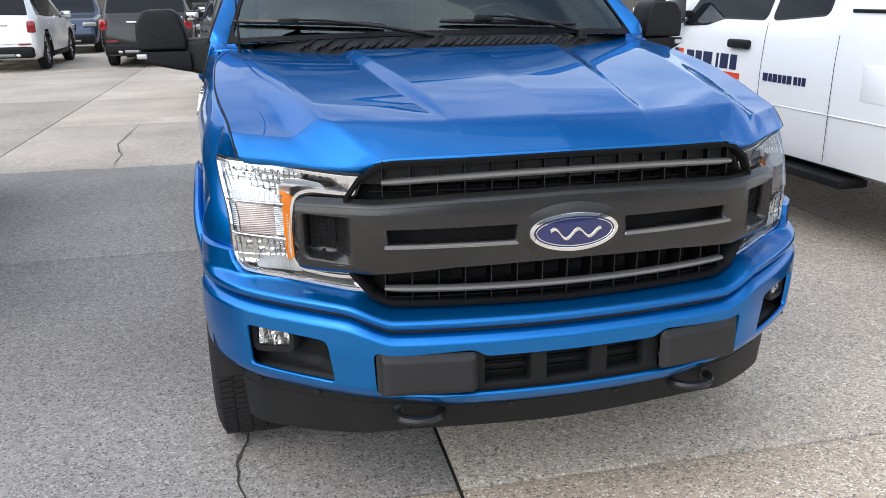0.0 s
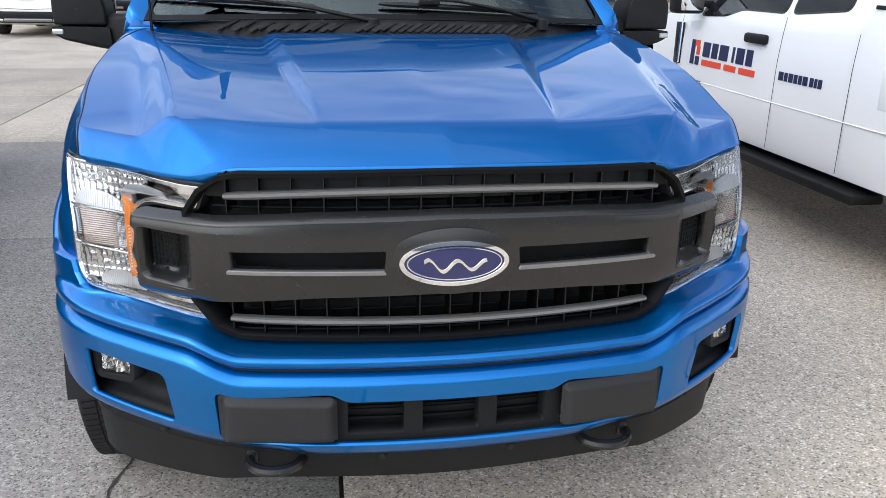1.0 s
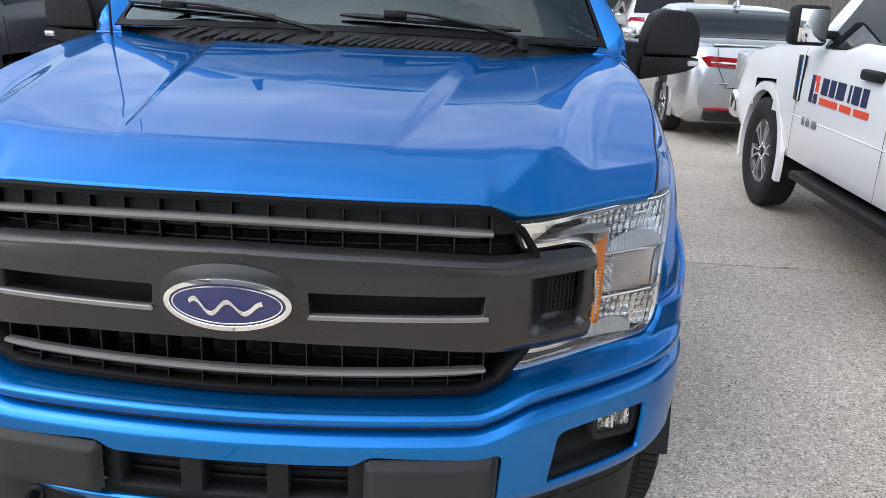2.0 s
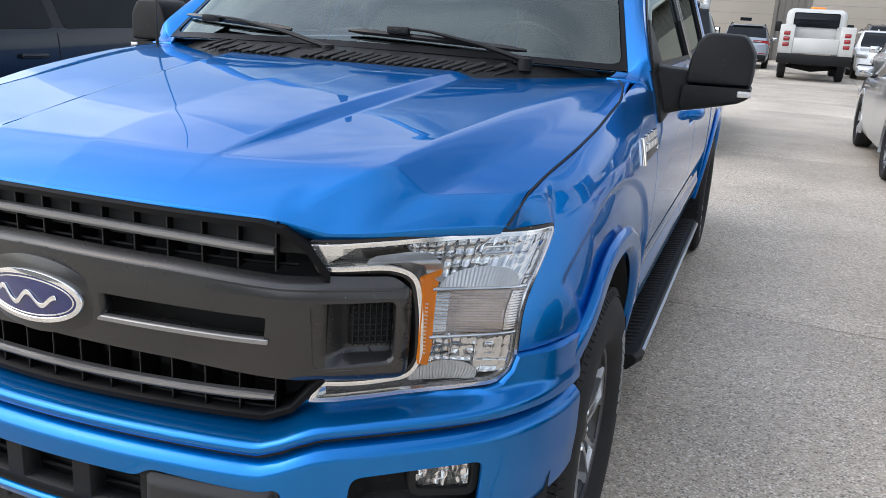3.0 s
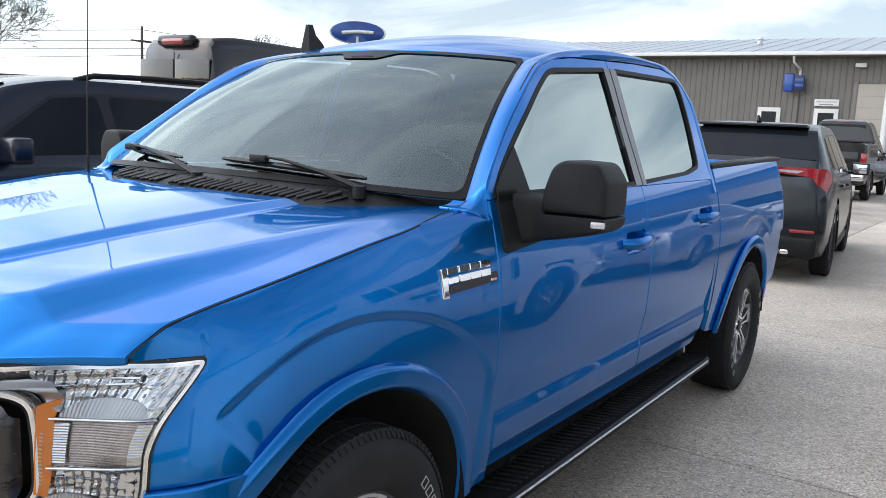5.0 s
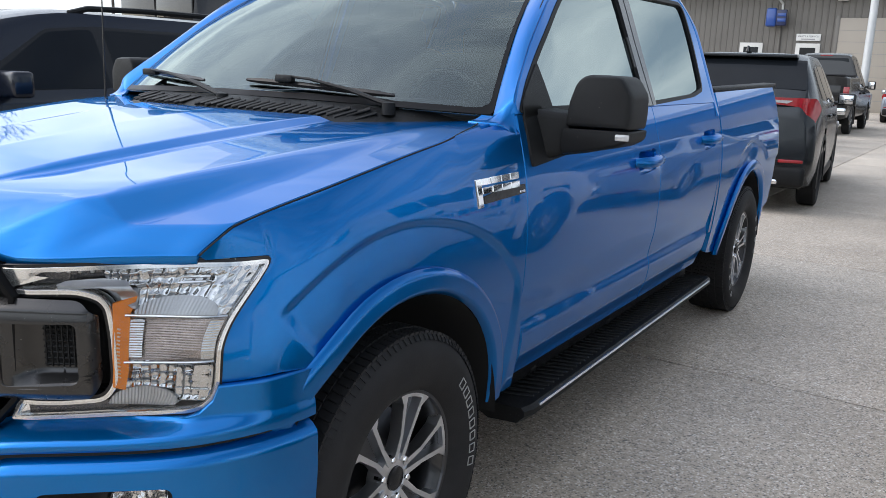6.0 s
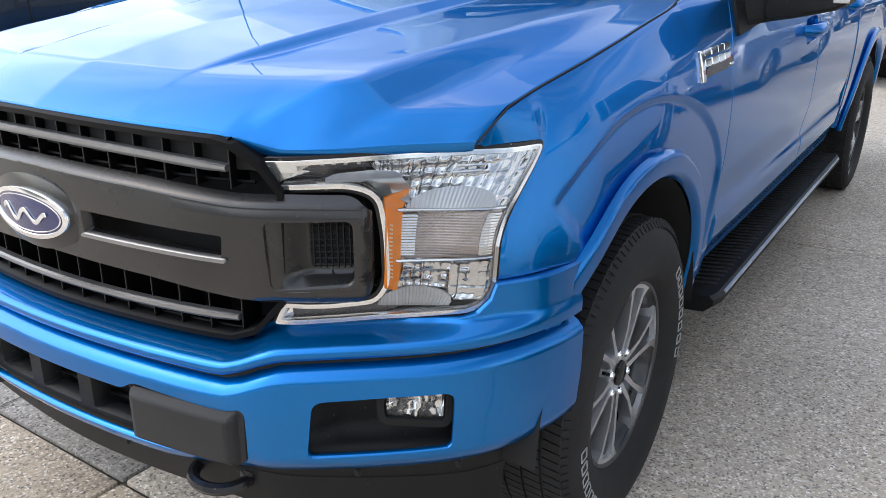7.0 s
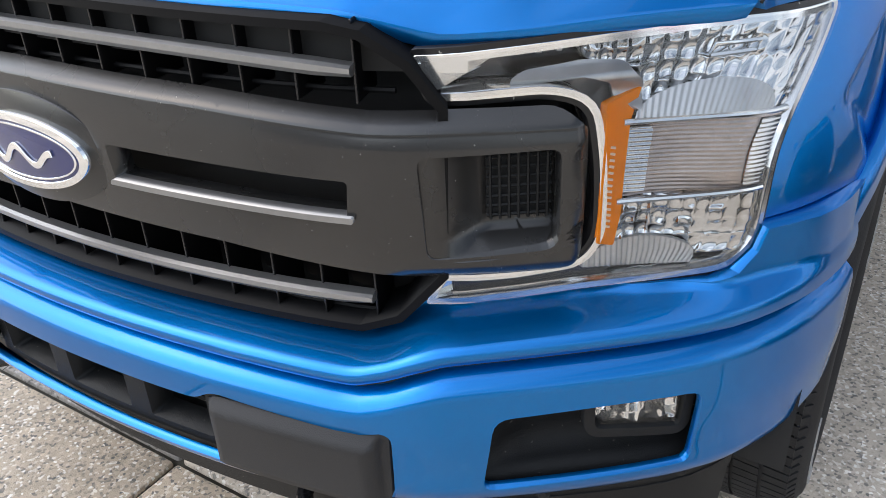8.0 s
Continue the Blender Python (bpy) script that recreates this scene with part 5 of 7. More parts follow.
arch_out = [glass_at(1.0, v) for v in ARCH_V] + [roof_at(x, y) for x, y in ARCH_ROOF] + list(ARCH_BACK)
n_arch = range(len(ARCH_IN))
in_y, in_z = pchip(*[(k, p[0]) for k, p in zip(n_arch, ARCH_IN)]), pchip(*[(k, p[1]) for k, p in zip(n_arch, ARCH_IN)])
out_x, out_y, out_z = [pchip(*[(k, p[c]) for k, p in zip(n_arch, arch_out)]) for c in range(3)]


def arch_at(t, u):
    a = Vector((cab_x(in_y(t), in_z(t)), in_y(t), in_z(t) - 0.004))
    p = a.lerp(Vector((out_x(t), out_y(t), out_z(t))), u)
    n = Vector((0.75, max(-0.6, min(0.7, (p.y - 2.7) * 0.75)), 0.65 if p.y < 3.5 else 0.35)).normalized()
    return tuple(p + n * ((0.004 + 0.005 * smooth((t - 1) / 3) + 0.007 * smooth((t - 5) / 3)) * math.sin(math.pi * u) + 0.001))


panel("cab_frame", [(0.1, 0), (17, 0), (17, 1), (0.1, 1)], arch_at, BLUE, truck, (), 0.2, 0.02, inside=(0, 2.6, 1.2), label="blue windscreen pillar and roof rail", mirror=True, vstep=0.125)
# black tubes draw the shaded gap between door frames and cab frame
part("door_seal", tube([(cab_x(in_y(k / 4), in_z(k / 4)) - 0.012, in_y(k / 4) + 0.000, in_z(k / 4) - 0.004) for k in range(12, 66)], 0.004, 6), VOID, truck, "black line for the shaded door gap")
part("door_seal", tube([(-cab_x(in_y(k / 4), in_z(k / 4)) + 0.012, in_y(k / 4) + 0.000, in_z(k / 4) - 0.004) for k in range(12, 66)], 0.004, 6), VOID, truck, "black line for the shaded door gap")
panel("c_pillar", [(3.734, 0.62), (3.776, 0.62), (3.776, 1.262), (3.714, 1.262), (3.734, 1.10)], lambda y, z: ((side_x(y, z) if z < BELT else cab_x(y, z)) - 0.003, y, z), BLUE, truck, (), 0.05, 0.03, mirror=True)
panel("rear_window", rounded([(-0.66, 1.40), (0.66, 1.40), (0.58, 1.76), (-0.58, 1.76)], 0.05), lambda x, z: (x, 3.767 - 0.12 * (z - 1.4) - 0.04 * x * x, z), DARK_GLASS, truck, (), 0.2, 0.0)
panel("cab_back", [(-0.88, 0.5), (0.88, 0.5), (0.88, 1.35), (0.66, 1.83), (-0.66, 1.83), (-0.88, 1.35)], lambda x, z: (x, 3.760 - 0.12 * max(0, z - 1.4) - 0.04 * x * x, z), BLUE, truck, [rounded([(-0.64, 1.42), (0.64, 1.42), (0.56, 1.74), (-0.56, 1.74)], 0.05)], 0.2, 0.02)

# fairing that carries the fender up into the windscreen pillar
foot_x = pchip((0, 0.929), (0.25, 0.909), (0.5, 0.886), (1.0, 0.832), (1.8, 0.795))
foot_y = pchip((0, 1.446), (0.25, 1.414), (0.5, 1.390), (1.0, 1.374), (1.8, 1.378))
foot_z = pchip((0, 1.235), (0.25, 1.271), (0.5, 1.2875), (1.0, 1.2885), (1.8, 1.2895))


def foot_at(u, w):
    a = Vector(arch_at(0.9, min(u, 1.0)))
    if u > 1.0:
        a = a.lerp(Vector(glass_at(0.955, 0)), u - 1.0)
    a += Vector((0.001, -0.001, 0.001))
    b = Vector((foot_x(u), foot_y(u), foot_z(u)))
    c = Vector((a.x + 0.35 * (b.x - a.x), a.y - 0.45 * (a.y - b.y), b.z + (a.z - b.z) * (0.10 + 0.40 * max(0.0, 1 - 2 * u))))
    return tuple(a * (1 - w) ** 2 + c * (2 * w * (1 - w)) + b * w * w)


panel("pillar_foot", [(0.0, 0), (1.8, 0), (1.8, 1), (0.0, 1)], foot_at, BLUE, truck, (), 0.06, 0.01, inside=(0, 2.0, 1.0), mirror=True, vstep=0.08)

# cowl, wipers, antenna
cowl_pts = [(x, hood_rear(x) - 0.04) for x in np.linspace(0, 0.78, 12)] + [(x, ws_low(x) + 0.03) for x in np.linspace(0.80, 0, 12)]
cowl_z = lambda x, y: (x, y, 1.272 + 0.055 * smooth((y - hood_rear(abs(x)) + 0.02) / 0.12) - 0.015 * abs(x))
panel("cowl", cowl_pts + [(-x, y) for x, y in cowl_pts[-2:0:-1]], cowl_z, BLACK_PLASTIC, truck, (), 0.05, 0.01, inside=(0, 1.2, 0.8), label="black slotted cowl panel")
for i in range(-10, 10):
    x = i * 0.058 + 0.02
    if -0.17 < x < -0.10 or x > 0.50:
        continue
    y = hood_rear(abs(x)) + 0.050
    sl = Vector((0, 0.12, cowl_z(x, y + 0.06)[2] - cowl_z(x, y - 0.06)[2]))
    tilt = Matrix.Rotation(math.atan2(sl.z, sl.y), 4, 'X')
    # no cut slots: low black boxes carry their shade as colour
    part("cowl_slot", box((x, y, cowl_z(x, y)[2] + 0.001), (0.017, 0.078, 0.006), 0.002, tilt @ Matrix.Rotation(-0.75, 4, 'Z'), 1), VOID, truck)
    part("cowl_rib", box((x + 0.026, y, cowl_z(x + 0.026, y)[2] + 0.0015), (0.016, 0.074, 0.005), 0.002, tilt @ Matrix.Rotation(-0.75, 4, 'Z'), 2), BLACK_PLASTIC, truck)


def wiper(px, py, tx, b0, b1):
    """Arm pivot at (px, py), its end at blade place tx; blade from b0 to b1, all along the glass."""
    g = lambda u, v, h: tuple(Vector(glass_at(u, v)) + Vector((0, -0.7, 0.7)).normalized() * h)
    piv = (px, py, 1.325)
    end = g(*tx, 0.040)
    arm = part("wiper", tube([piv, tuple(Vector(piv).lerp(Vector(end), 0.35) + Vector((0, 0, 0.012))), tuple(Vector(piv).lerp(Vector(end), 0.75) + Vector((0, 0, 0.012))), end], [0.014, 0.012, 0.008, 0.006], 8, flat=0.6), BLACK_PLASTIC, truck, "black wiper arm with beam blade")
    part("wiper_pivot", lathe([(0.0, 0.010), (0.02, 0.006), (0.022, -0.03)], Matrix.Translation(piv) @ Matrix.Rotation(radians(-90), 4, 'Y'), 14), BLACK_PLASTIC, arm)
    pts = [g(b0[0] + (b1[0] - b0[0]) * i / 10, b0[1] + (b1[1] - b0[1]) * i / 10, 0.014) for i in range(11)]
    part("wiper_blade", tube(pts, [0.004] + [0.008] * 9 + [0.004], 6, flat=1.3), GLOSS_BLACK, arm)
    part("blade_clip", box(tuple(Vector(end) + Vector((0, 0, -0.008))), (0.075, 0.022, 0.024), 0.006), BLACK_PLASTIC, arm)


wiper(0.56, 1.30, (0.175, 0.075), (0.66, 0.045), (-0.04, 0.075))
wiper(-0.06, 1.215, (-0.74, 0.09), (-0.30, 0.06), (-1.0, 0.13))
part("whip_antenna", tube([(-0.80, 1.31, 1.25), (-0.80, 1.31, 1.45), (-0.80, 1.32, 2.05)], [0.006, 0.003, 0.0015], 6), GLOSS_BLACK, truck, "thin black whip antenna")
bm = bmesh.new()
fin_side = [(2.355, 1.835), (2.475, 1.845), (2.470, 1.880), (2.420, 1.915), (2.395, 1.962), (2.368, 1.960)]
fin_l, fin_r = [[bm.verts.new((-0.66 + g * (0.028 if z < 1.87 else 0.009), y, z)) for y, z in fin_side] for g in (-1, 1)]
for k in range(6):
    bm.faces.new((fin_l[k], fin_l[(k + 1) % 6], fin_r[(k + 1) % 6], fin_r[k]))
bm.faces.new(fin_l)
bm.faces.new(fin_r[::-1])
bmesh.ops.recalc_face_normals(bm, faces=bm.faces[:])
part("roof_fin", bm, BLACK_PLASTIC, truck, "black roof antenna fin")

# mirrors
for g in (-1, 1):
    bm = bmesh.new()
    prof = [(1.000, 1.276, 0.006), (1.196, 1.276, 0.006), (1.200, 1.310), (1.199, 1.378, 0.014), (1.165, 1.433, 0.02), (1.055, 1.436, 0.022), (1.028, 1.416, 0.03), (1.003, 1.345, 0.03)]
    base = rounded(prof, 0.02, 3)
    cx, cz = 1.10, 1.35
    rings = []
    for yy, k in ((1.79, 0.97), (1.775, 1.0), (1.662, 1.0), (1.645, 0.992), (1.634, 0.975), (1.627, 0.95), (1.623, 0.91), (1.621, 0.80)):
        rings.append([bm.verts.new((g * (cx + (x - cx) * k), yy + 0.10 * (x - cx), cz + (z - cz) * k)) for x, z in base])
    for a, b in zip(rings, rings[1:]):
        for j in range(len(base)):
            bm.faces.new((a[j], a[(j + 1) % len(base)], b[(j + 1) % len(base)], b[j]))
    bm.faces.new(rings[-1])
    bm.faces.new(rings[0][::-1])
    bmesh.ops.recalc_face_normals(bm, faces=bm.faces[:])
    mir = part("side_mirror", bm, BLACK_PLASTIC, truck, "large black textured door mirror")
    bm = bmesh.new()
    sec = ((0.895, 1.575, 1.755, 1.166, 1.330), (0.925, 1.590, 1.760, 1.168, 1.324), (0.955, 1.606, 1.770, 1.176, 1.320), (0.985, 1.620, 1.775, 1.184, 1.318), (1.010, 1.630, 1.775, 1.190, 1.314))
    rr = [[bm.verts.new((g * x, y, z)) for y, z in rounded([(y0, z0), (y1, z0), (y1, z1), (y0, z1)], 0.022, 3)] for x, y0, y1, z0, z1 in sec]
    for a, b in zip(rr, rr[1:]):
        for j in range(len(a)):
            bm.faces.new((a[j], a[(j + 1) % len(a)], b[(j + 1) % len(a)], b[j]))
    bm.faces.new(rr[-1])
    bm.faces.new(rr[0][::-1])
    bmesh.ops.recalc_face_normals(bm, faces=bm.faces[:])
    part("mirror_arm", bm, BLACK_PLASTIC, mir, sharp=50)
    bm = bmesh.new()
    low = rounded([(0.992, 1.186), (1.06, 1.198), (1.165, 1.222), (1.196, 1.240), (1.200, 1.272), (0.996, 1.272)], 0.010, 3)
    lr = [[bm.verts.new((g * x, yy + 0.10 * (x - 1.11), 1.272 + (z - 1.272) * k)) for x, z in low] for yy, k in ((1.79, 0.9), (1.775, 1.0), (1.660, 1.0), (1.640, 0.97), (1.628, 0.9), (1.622, 0.75))]
    for a, b in zip(lr, lr[1:]):
        for j in range(len(low)):
            bm.faces.new((a[j], a[(j + 1) % len(low)], b[(j + 1) % len(low)], b[j]))
    bm.faces.new(lr[-1])
    bm.faces.new(lr[0][::-1])
    bmesh.ops.recalc_face_normals(bm, faces=bm.faces[:])
    part("mirror_lower", bm, BLACK_PLASTIC, mir)
    part("mirror_lamp", box((g * 1.180, 1.634, 1.254), (0.042, 0.020, 0.020), 0.004, Matrix.Rotation(g * 0.25, 4, 'Z')), WHITE_LENS, mir, "clear mirror turn lamp")
    part("mirror_glass", box((g * 1.10, 1.785, 1.345), (0.16, 0.006, 0.12), 0.002), CHROME, mir)

# fender badge: plain chrome blocks over a black bar
badge = panel("fender_badge", rounded([(1.200, 1.080), (1.445, 1.086), (1.447, 1.112), (1.300, 1.112), (1.200, 1.100)], 0.004), lambda y, z: (fender_at(y, z)[0] + 0.006, y, z), GLOSS_BLACK, truck, (), 0.05, 0.008, label="chrome and black fender badge", mirror=True)
strokes = ((1.166, 1.188, 1.072, 1.149), (1.192, 1.238, 1.132, 1.149), (1.192, 1.238, 1.108, 1.125), (1.250, 1.298, 1.132, 1.150), (1.250, 1.298, 1.108, 1.126),
           (1.304, 1.352, 1.132, 1.150), (1.304, 1.352, 1.108, 1.126), (1.358, 1.406, 1.132, 1.151), (1.358, 1.406, 1.108, 1.126), (1.408, 1.438, 1.090, 1.097))
for y0, y1, z0, z1 in strokes:
    panel("badge_block", rounded([(y0, z0), (y1, z0), (y1, z1), (y0, z1)], 0.002, 2), lambda y, z: (fender_at(y, z)[0] + 0.009, y, z), CHROME, badge, (), 0.1, 0.010, mirror=True)

# running boards
for g in (-1, 1):
    bm = bmesh.new()
    prof = [(0.800, 0.365), (0.800, 0.330), (0.84, 0.310), (0.955, 0.318), (0.985, 0.345), (0.985, 0.362), (0.97, 0.374), (0.955, 0.372)]
    ring = [[bm.verts.new((g * (x if abs(yy - 2.65) < 1.10 else (0.80 + (x - 0.80) * 0.92)), yy, z)) for x, z in prof] for yy in (1.515, 1.56, 2.6, 3.72, 3.77)]
    for a, b in zip(ring, ring[1:]):
        for j in range(8):
            bm.faces.new((a[j], a[(j + 1) % 8], b[(j + 1) % 8], b[j]))
    bm.faces.new(ring[0])
    bm.faces.new(ring[-1][::-1])
    bmesh.ops.recalc_face_normals(bm, faces=bm.faces[:])
    rb = part("running_board", bm, BLACK_PLASTIC, truck, "black running board with ribbed tread")
    for i in range(52):
        yy = 1.62 + i * 0.040
        part("tread_rib", box((g * 0.89, yy, 0.371), (0.115, 0.016, 0.008), 0.003, Matrix.Rotation(g * 0.3, 4, 'Z'), 1), BLACK_PLASTIC, rb)
    part("edge_strip", tube([(g * 0.981, 1.60, 0.363), (g * 0.981, 3.70, 0.363)], 0.0065, 6), ALLOY, rb, "bright edge strip")
    for yy in (1.85, 2.6, 3.4):
        part("bracket", box((g * 0.78, yy, 0.375), (0.12, 0.05, 0.03), 0.006), BLACK_PLASTIC, rb)

# bed
bed = rounded([(3.784, 0.50), (3.90, 0.48)] + arc(HUB_R, 0.535, 172, 8) + [(5.14, 0.56), (5.36, 0.62), (5.43, 0.70), (5.44, 1.32), (5.41, 1.392), (3.784, 1.362)], 0.008, 2)
bed_skin = lambda y, z: (side_x(min(y, 5.0), min(z, 1.45)) - 0.05 * smooth((y - 5.30) / 0.16), y, z)
panel("bed_side", bed, bed_skin, BLUE, truck, (), 0.014, 0.03, label="blue cargo bed side", mirror=True, vstep=0.014)
for g in (-1, 1):
    part("bed_rail", box((g * 0.838, 4.605, 1.386), (0.094, 1.615, 0.030), 0.012, Matrix.Rotation(0.0186, 4, 'X')), BLACK_PLASTIC, truck, "black bed rail cap")
    # bed walls and floor in flat black, their shade put into the colour
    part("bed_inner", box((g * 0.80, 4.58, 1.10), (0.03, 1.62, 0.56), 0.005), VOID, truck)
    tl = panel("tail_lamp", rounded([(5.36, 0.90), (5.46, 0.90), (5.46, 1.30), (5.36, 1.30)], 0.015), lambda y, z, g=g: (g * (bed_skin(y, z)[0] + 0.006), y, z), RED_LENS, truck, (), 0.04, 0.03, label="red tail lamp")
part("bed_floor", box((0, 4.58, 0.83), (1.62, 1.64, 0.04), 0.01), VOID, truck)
part("bed_front", box((0, 3.82, 1.10), (1.70, 0.04, 0.56), 0.008), BLUE, truck)
part("tailgate", box((0, 5.43, 1.08), (1.62, 0.06, 0.58), 0.02), BLUE, truck, "blue tailgate")
part("rear_bumper", box((0, 5.50, 0.66), (1.78, 0.14, 0.18), 0.03), BAR, truck, "rear step bumper")
part("frame_rails", box((0, 2.8, 0.48), (0.9, 4.6, 0.16), 0.02), VOID, truck)
part("front_floor", box((0, 2.65, 0.50), (1.66, 2.10, 0.05), 0.01), CABIN, truck)

# wheels
for hub in (HUB_F, HUB_R):
    for g in (-1, 1):
        w = wheel(truck, (g * 0.838, hub, HUB_Z + 0.004), 0.396, 0.270, 0.236, g, tread=True, label="dark alloy wheel with machined spokes and black tyre")
        for a0 in ((-14, 42), (184, 240)):
            for i in range(8):
                a = radians(a0[0] + (a0[1] - a0[0]) * (i + 0.5) / 8)
                if hub == HUB_R and i % 2:
                    continue
                dy, dz = math.cos(a), math.sin(a)
                m = Matrix.Translation((g * (0.838 + 0.1335), hub + 0.316 * dy, HUB_Z + 0.316 * dz)) @ Matrix.Rotation(a, 4, 'X')
                bm = bmesh.new()
                for a_, b_, h_, w_ in ((-0.013, 0, 0.002, 0.026), (0.013, 0, 0.002, 0.026), (0, -0.012, 0.026, 0.002), (0, 0.012, 0.026, 0.002)):
                    add_box(bm, m @ Vector((0, a_, b_)), (0.003, h_, w_), 0, Matrix.Rotation(a, 4, 'X'))
                part("sidewall_block", bm, TYRE_WHITE, w)

# cabin
part("dashboard", box((0, 1.62, 1.16), (1.46, 0.46, 0.26), 0.08, seg=4), CABIN, truck, "dark dashboard")
part("instrument_hood", box((0.38, 1.68, 1.30), (0.40, 0.22, 0.06), 0.03, seg=3), CABIN, truck)
sw = [(0.38 + 0.185 * math.cos(a), 1.98 - 0.075 * math.sin(a) * 1.0, 1.255 + 0.170 * math.sin(a)) for a in np.linspace(0, 2 * math.pi, 33)[:-1]]
wheel_ob = part("steering_wheel", tube(sw, 0.016, 8, True), GLOSS_BLACK, truck, "black steering wheel")
bm = bmesh.new()
for a in (0, math.pi, -math.pi / 2):
    add_tube(bm, [(0.38, 1.985, 1.255), (0.38 + 0.18 * math.cos(a), 1.98 - 0.07 * math.sin(a), 1.255 + 0.165 * math.sin(a))], 0.02, 8, flat=0.6)
part("wheel_hub", bm, CABIN, wheel_ob)
for x in (-0.40, 0.40):
    for y in (2.35, 3.18):
        st = part("seat", box((x, y, 0.92), (0.54, 0.52, 0.18), 0.06, seg=3), CABIN, truck, "dark grey fabric seat")
        part("backrest", box((x, y + 0.30, 1.22), (0.52, 0.16, 0.62), 0.06, Matrix.Rotation(-0.2, 4, 'X'), 3), CABIN, st)
        part("headrest", box((x, y + 0.38, 1.58), (0.26, 0.10, 0.17), 0.04, seg=3), CABIN, st)
part("rear_view_mirror", box((0.02, 2.06, 1.66), (0.22, 0.03, 0.07), 0.012), GLOSS_BLACK, truck)
part("sensor_housing", box((0, 2.02, 1.755), (0.12, 0.10, 0.05), 0.015), CABIN, truck)

# ---- other vehicles ----
PANE = material("dark_window_pane", (0.010, 0.012, 0.015), 0.04, 0, 0.0, 0.1, 4, spec=0.16)
PALE_PANE = material("sky_lit_window_pane", (0.045, 0.043, 0.040), 0.03, 0.5, 0.2, 0.1, 4)


class Shell:
    """A car body by cross sections: top line, belt line and plan width along its length; its nose looks to -y."""

    def __init__(self, length, width, top, belt, low=0.24, taper=0.13, tumble=0.34, end=0.24):
        self.l, self.w = length / 2, width / 2
        self.top, self.belt = pchip(*top), pchip(*belt)
        self.low = pchip((-self.l, low + 0.10), (-self.l + 0.35, low), (self.l - 0.45, low), (self.l, low + 0.16))
        self.plan = pchip((-self.l, self.w - taper), (-self.l + end * 0.4, self.w - taper * 0.45), (-self.l + end * 2.2, self.w - 0.02), (0, self.w), (self.l - end * 2.2, self.w - 0.02), (self.l - end * 0.35, self.w - taper * 0.4), (self.l, self.w - taper))
        self.tumble = tumble

    def section(self, y):
        w, b, s, t = self.plan(y), self.low(y), self.belt(y), self.top(y)
        s = min(s, t - 0.02)
        h = t - s
        wr = w - 0.05 - self.tumble * h - 0.06 * smooth((0.2 - h) / 0.2)
        d = s - b
        return [(0, b), (w - 0.16, b), (w - 0.05, b + 0.05), (w - 0.012, b + 0.22 * d), (w, b + 0.42 * d), (w - 0.004, b + 0.7 * d), (w - 0.018, b + 0.9 * d), (w - 0.03, s),
                (w - 0.04 - (w - 0.04 - wr) * 0.47, s + h * 0.42), (wr, s + h * 0.86), (wr - 0.03, s + h * 0.94), (wr - 0.10, t - 0.012 * min(1, h * 6)), (wr * 0.5, t), (0, t)]

    def upper_x(self, y, z):
        sec = self.section(y)[4:11]
        return float(np.interp(z, [p[1] for p in sec], [p[0] for p in sec]))

    def roof_half(self, y):
        return self.section(y)[9][0]

    def body(self, parent, paint, hubs, r_arch, label=""):
        n = 90
        ys = [-self.l + 2 * self.l * i / n for i in range(n + 1)]
        bm = bmesh.new()
        rows = []
        for y in ys:
            sec = self.section(y)
            ring = [bm.verts.new((x, y, z)) for x, z in sec] + [bm.verts.new((-x, y, z)) for x, z in sec[-2:0:-1]]
            rows.append(ring)
        k = len(rows[0])
        for a, b in zip(rows, rows[1:]):
            for j in range(k):
                bm.faces.new((a[j], a[(j + 1) % k], b[(j + 1) % k], b[j]))
        bm.faces.new(rows[0])
        bm.faces.new(rows[-1][::-1])
        bmesh.ops.recalc_face_normals(bm, faces=bm.faces[:])
        gone = []
        for f in bm.faces:
            c = f.calc_center_median()
            if abs(c.x) > self.w * 0.55 and any(math.hypot(c.y - hy, c.z - hz) < r_arch for hy, hz in hubs) and len(f.verts) == 4:
                gone.append(f)
        bmesh.ops.delete(bm, geom=gone, context='FACES')
        return part("body", bm, paint, parent, label, sharp=32)


def side_pane(sh, parent, pts, mat=None, out=0.006, trim=True, name="window", both=True):
    o = rounded(pts, 0.04)
    f = lambda y, z: (sh.upper_x(y, z) + out, y, z)
    ob = panel(name, o, f, mat or PANE, parent, (), 0.2, 0.01, inside=(0, 0, 0.8), mirror=both)
    if trim:
        panel("window_trim", inset(o, -0.014), lambda y, z: (sh.upper_x(y, z) + out * 0.6, y, z), GLOSS_BLACK, parent, (), 0.2, 0.008, inside=(0, 0, 0.8), mirror=both)
    return ob


def end_pane(sh, parent, y0, y1, k=0.9, mat=None, name="windscreen"):
    """Glass on the slope of the top line between y0 and y1."""
    f = lambda u, v: (u * k * (sh.roof_half(y0 + (y1 - y0) * v) - 0.01), y0 + (y1 - y0) * v, sh.top(y0 + (y1 - y0) * v) + 0.007 - 0.010 * u * u)
    return panel(name, rounded([(-1, 0.04, 0.05), (1, 0.04, 0.05), (1, 0.96, 0.05), (-1, 0.96, 0.05)], 0.05), f, mat or PANE, parent, (), 0.2, 0.006, inside=(0, 0, 0.6), vstep=0.08)


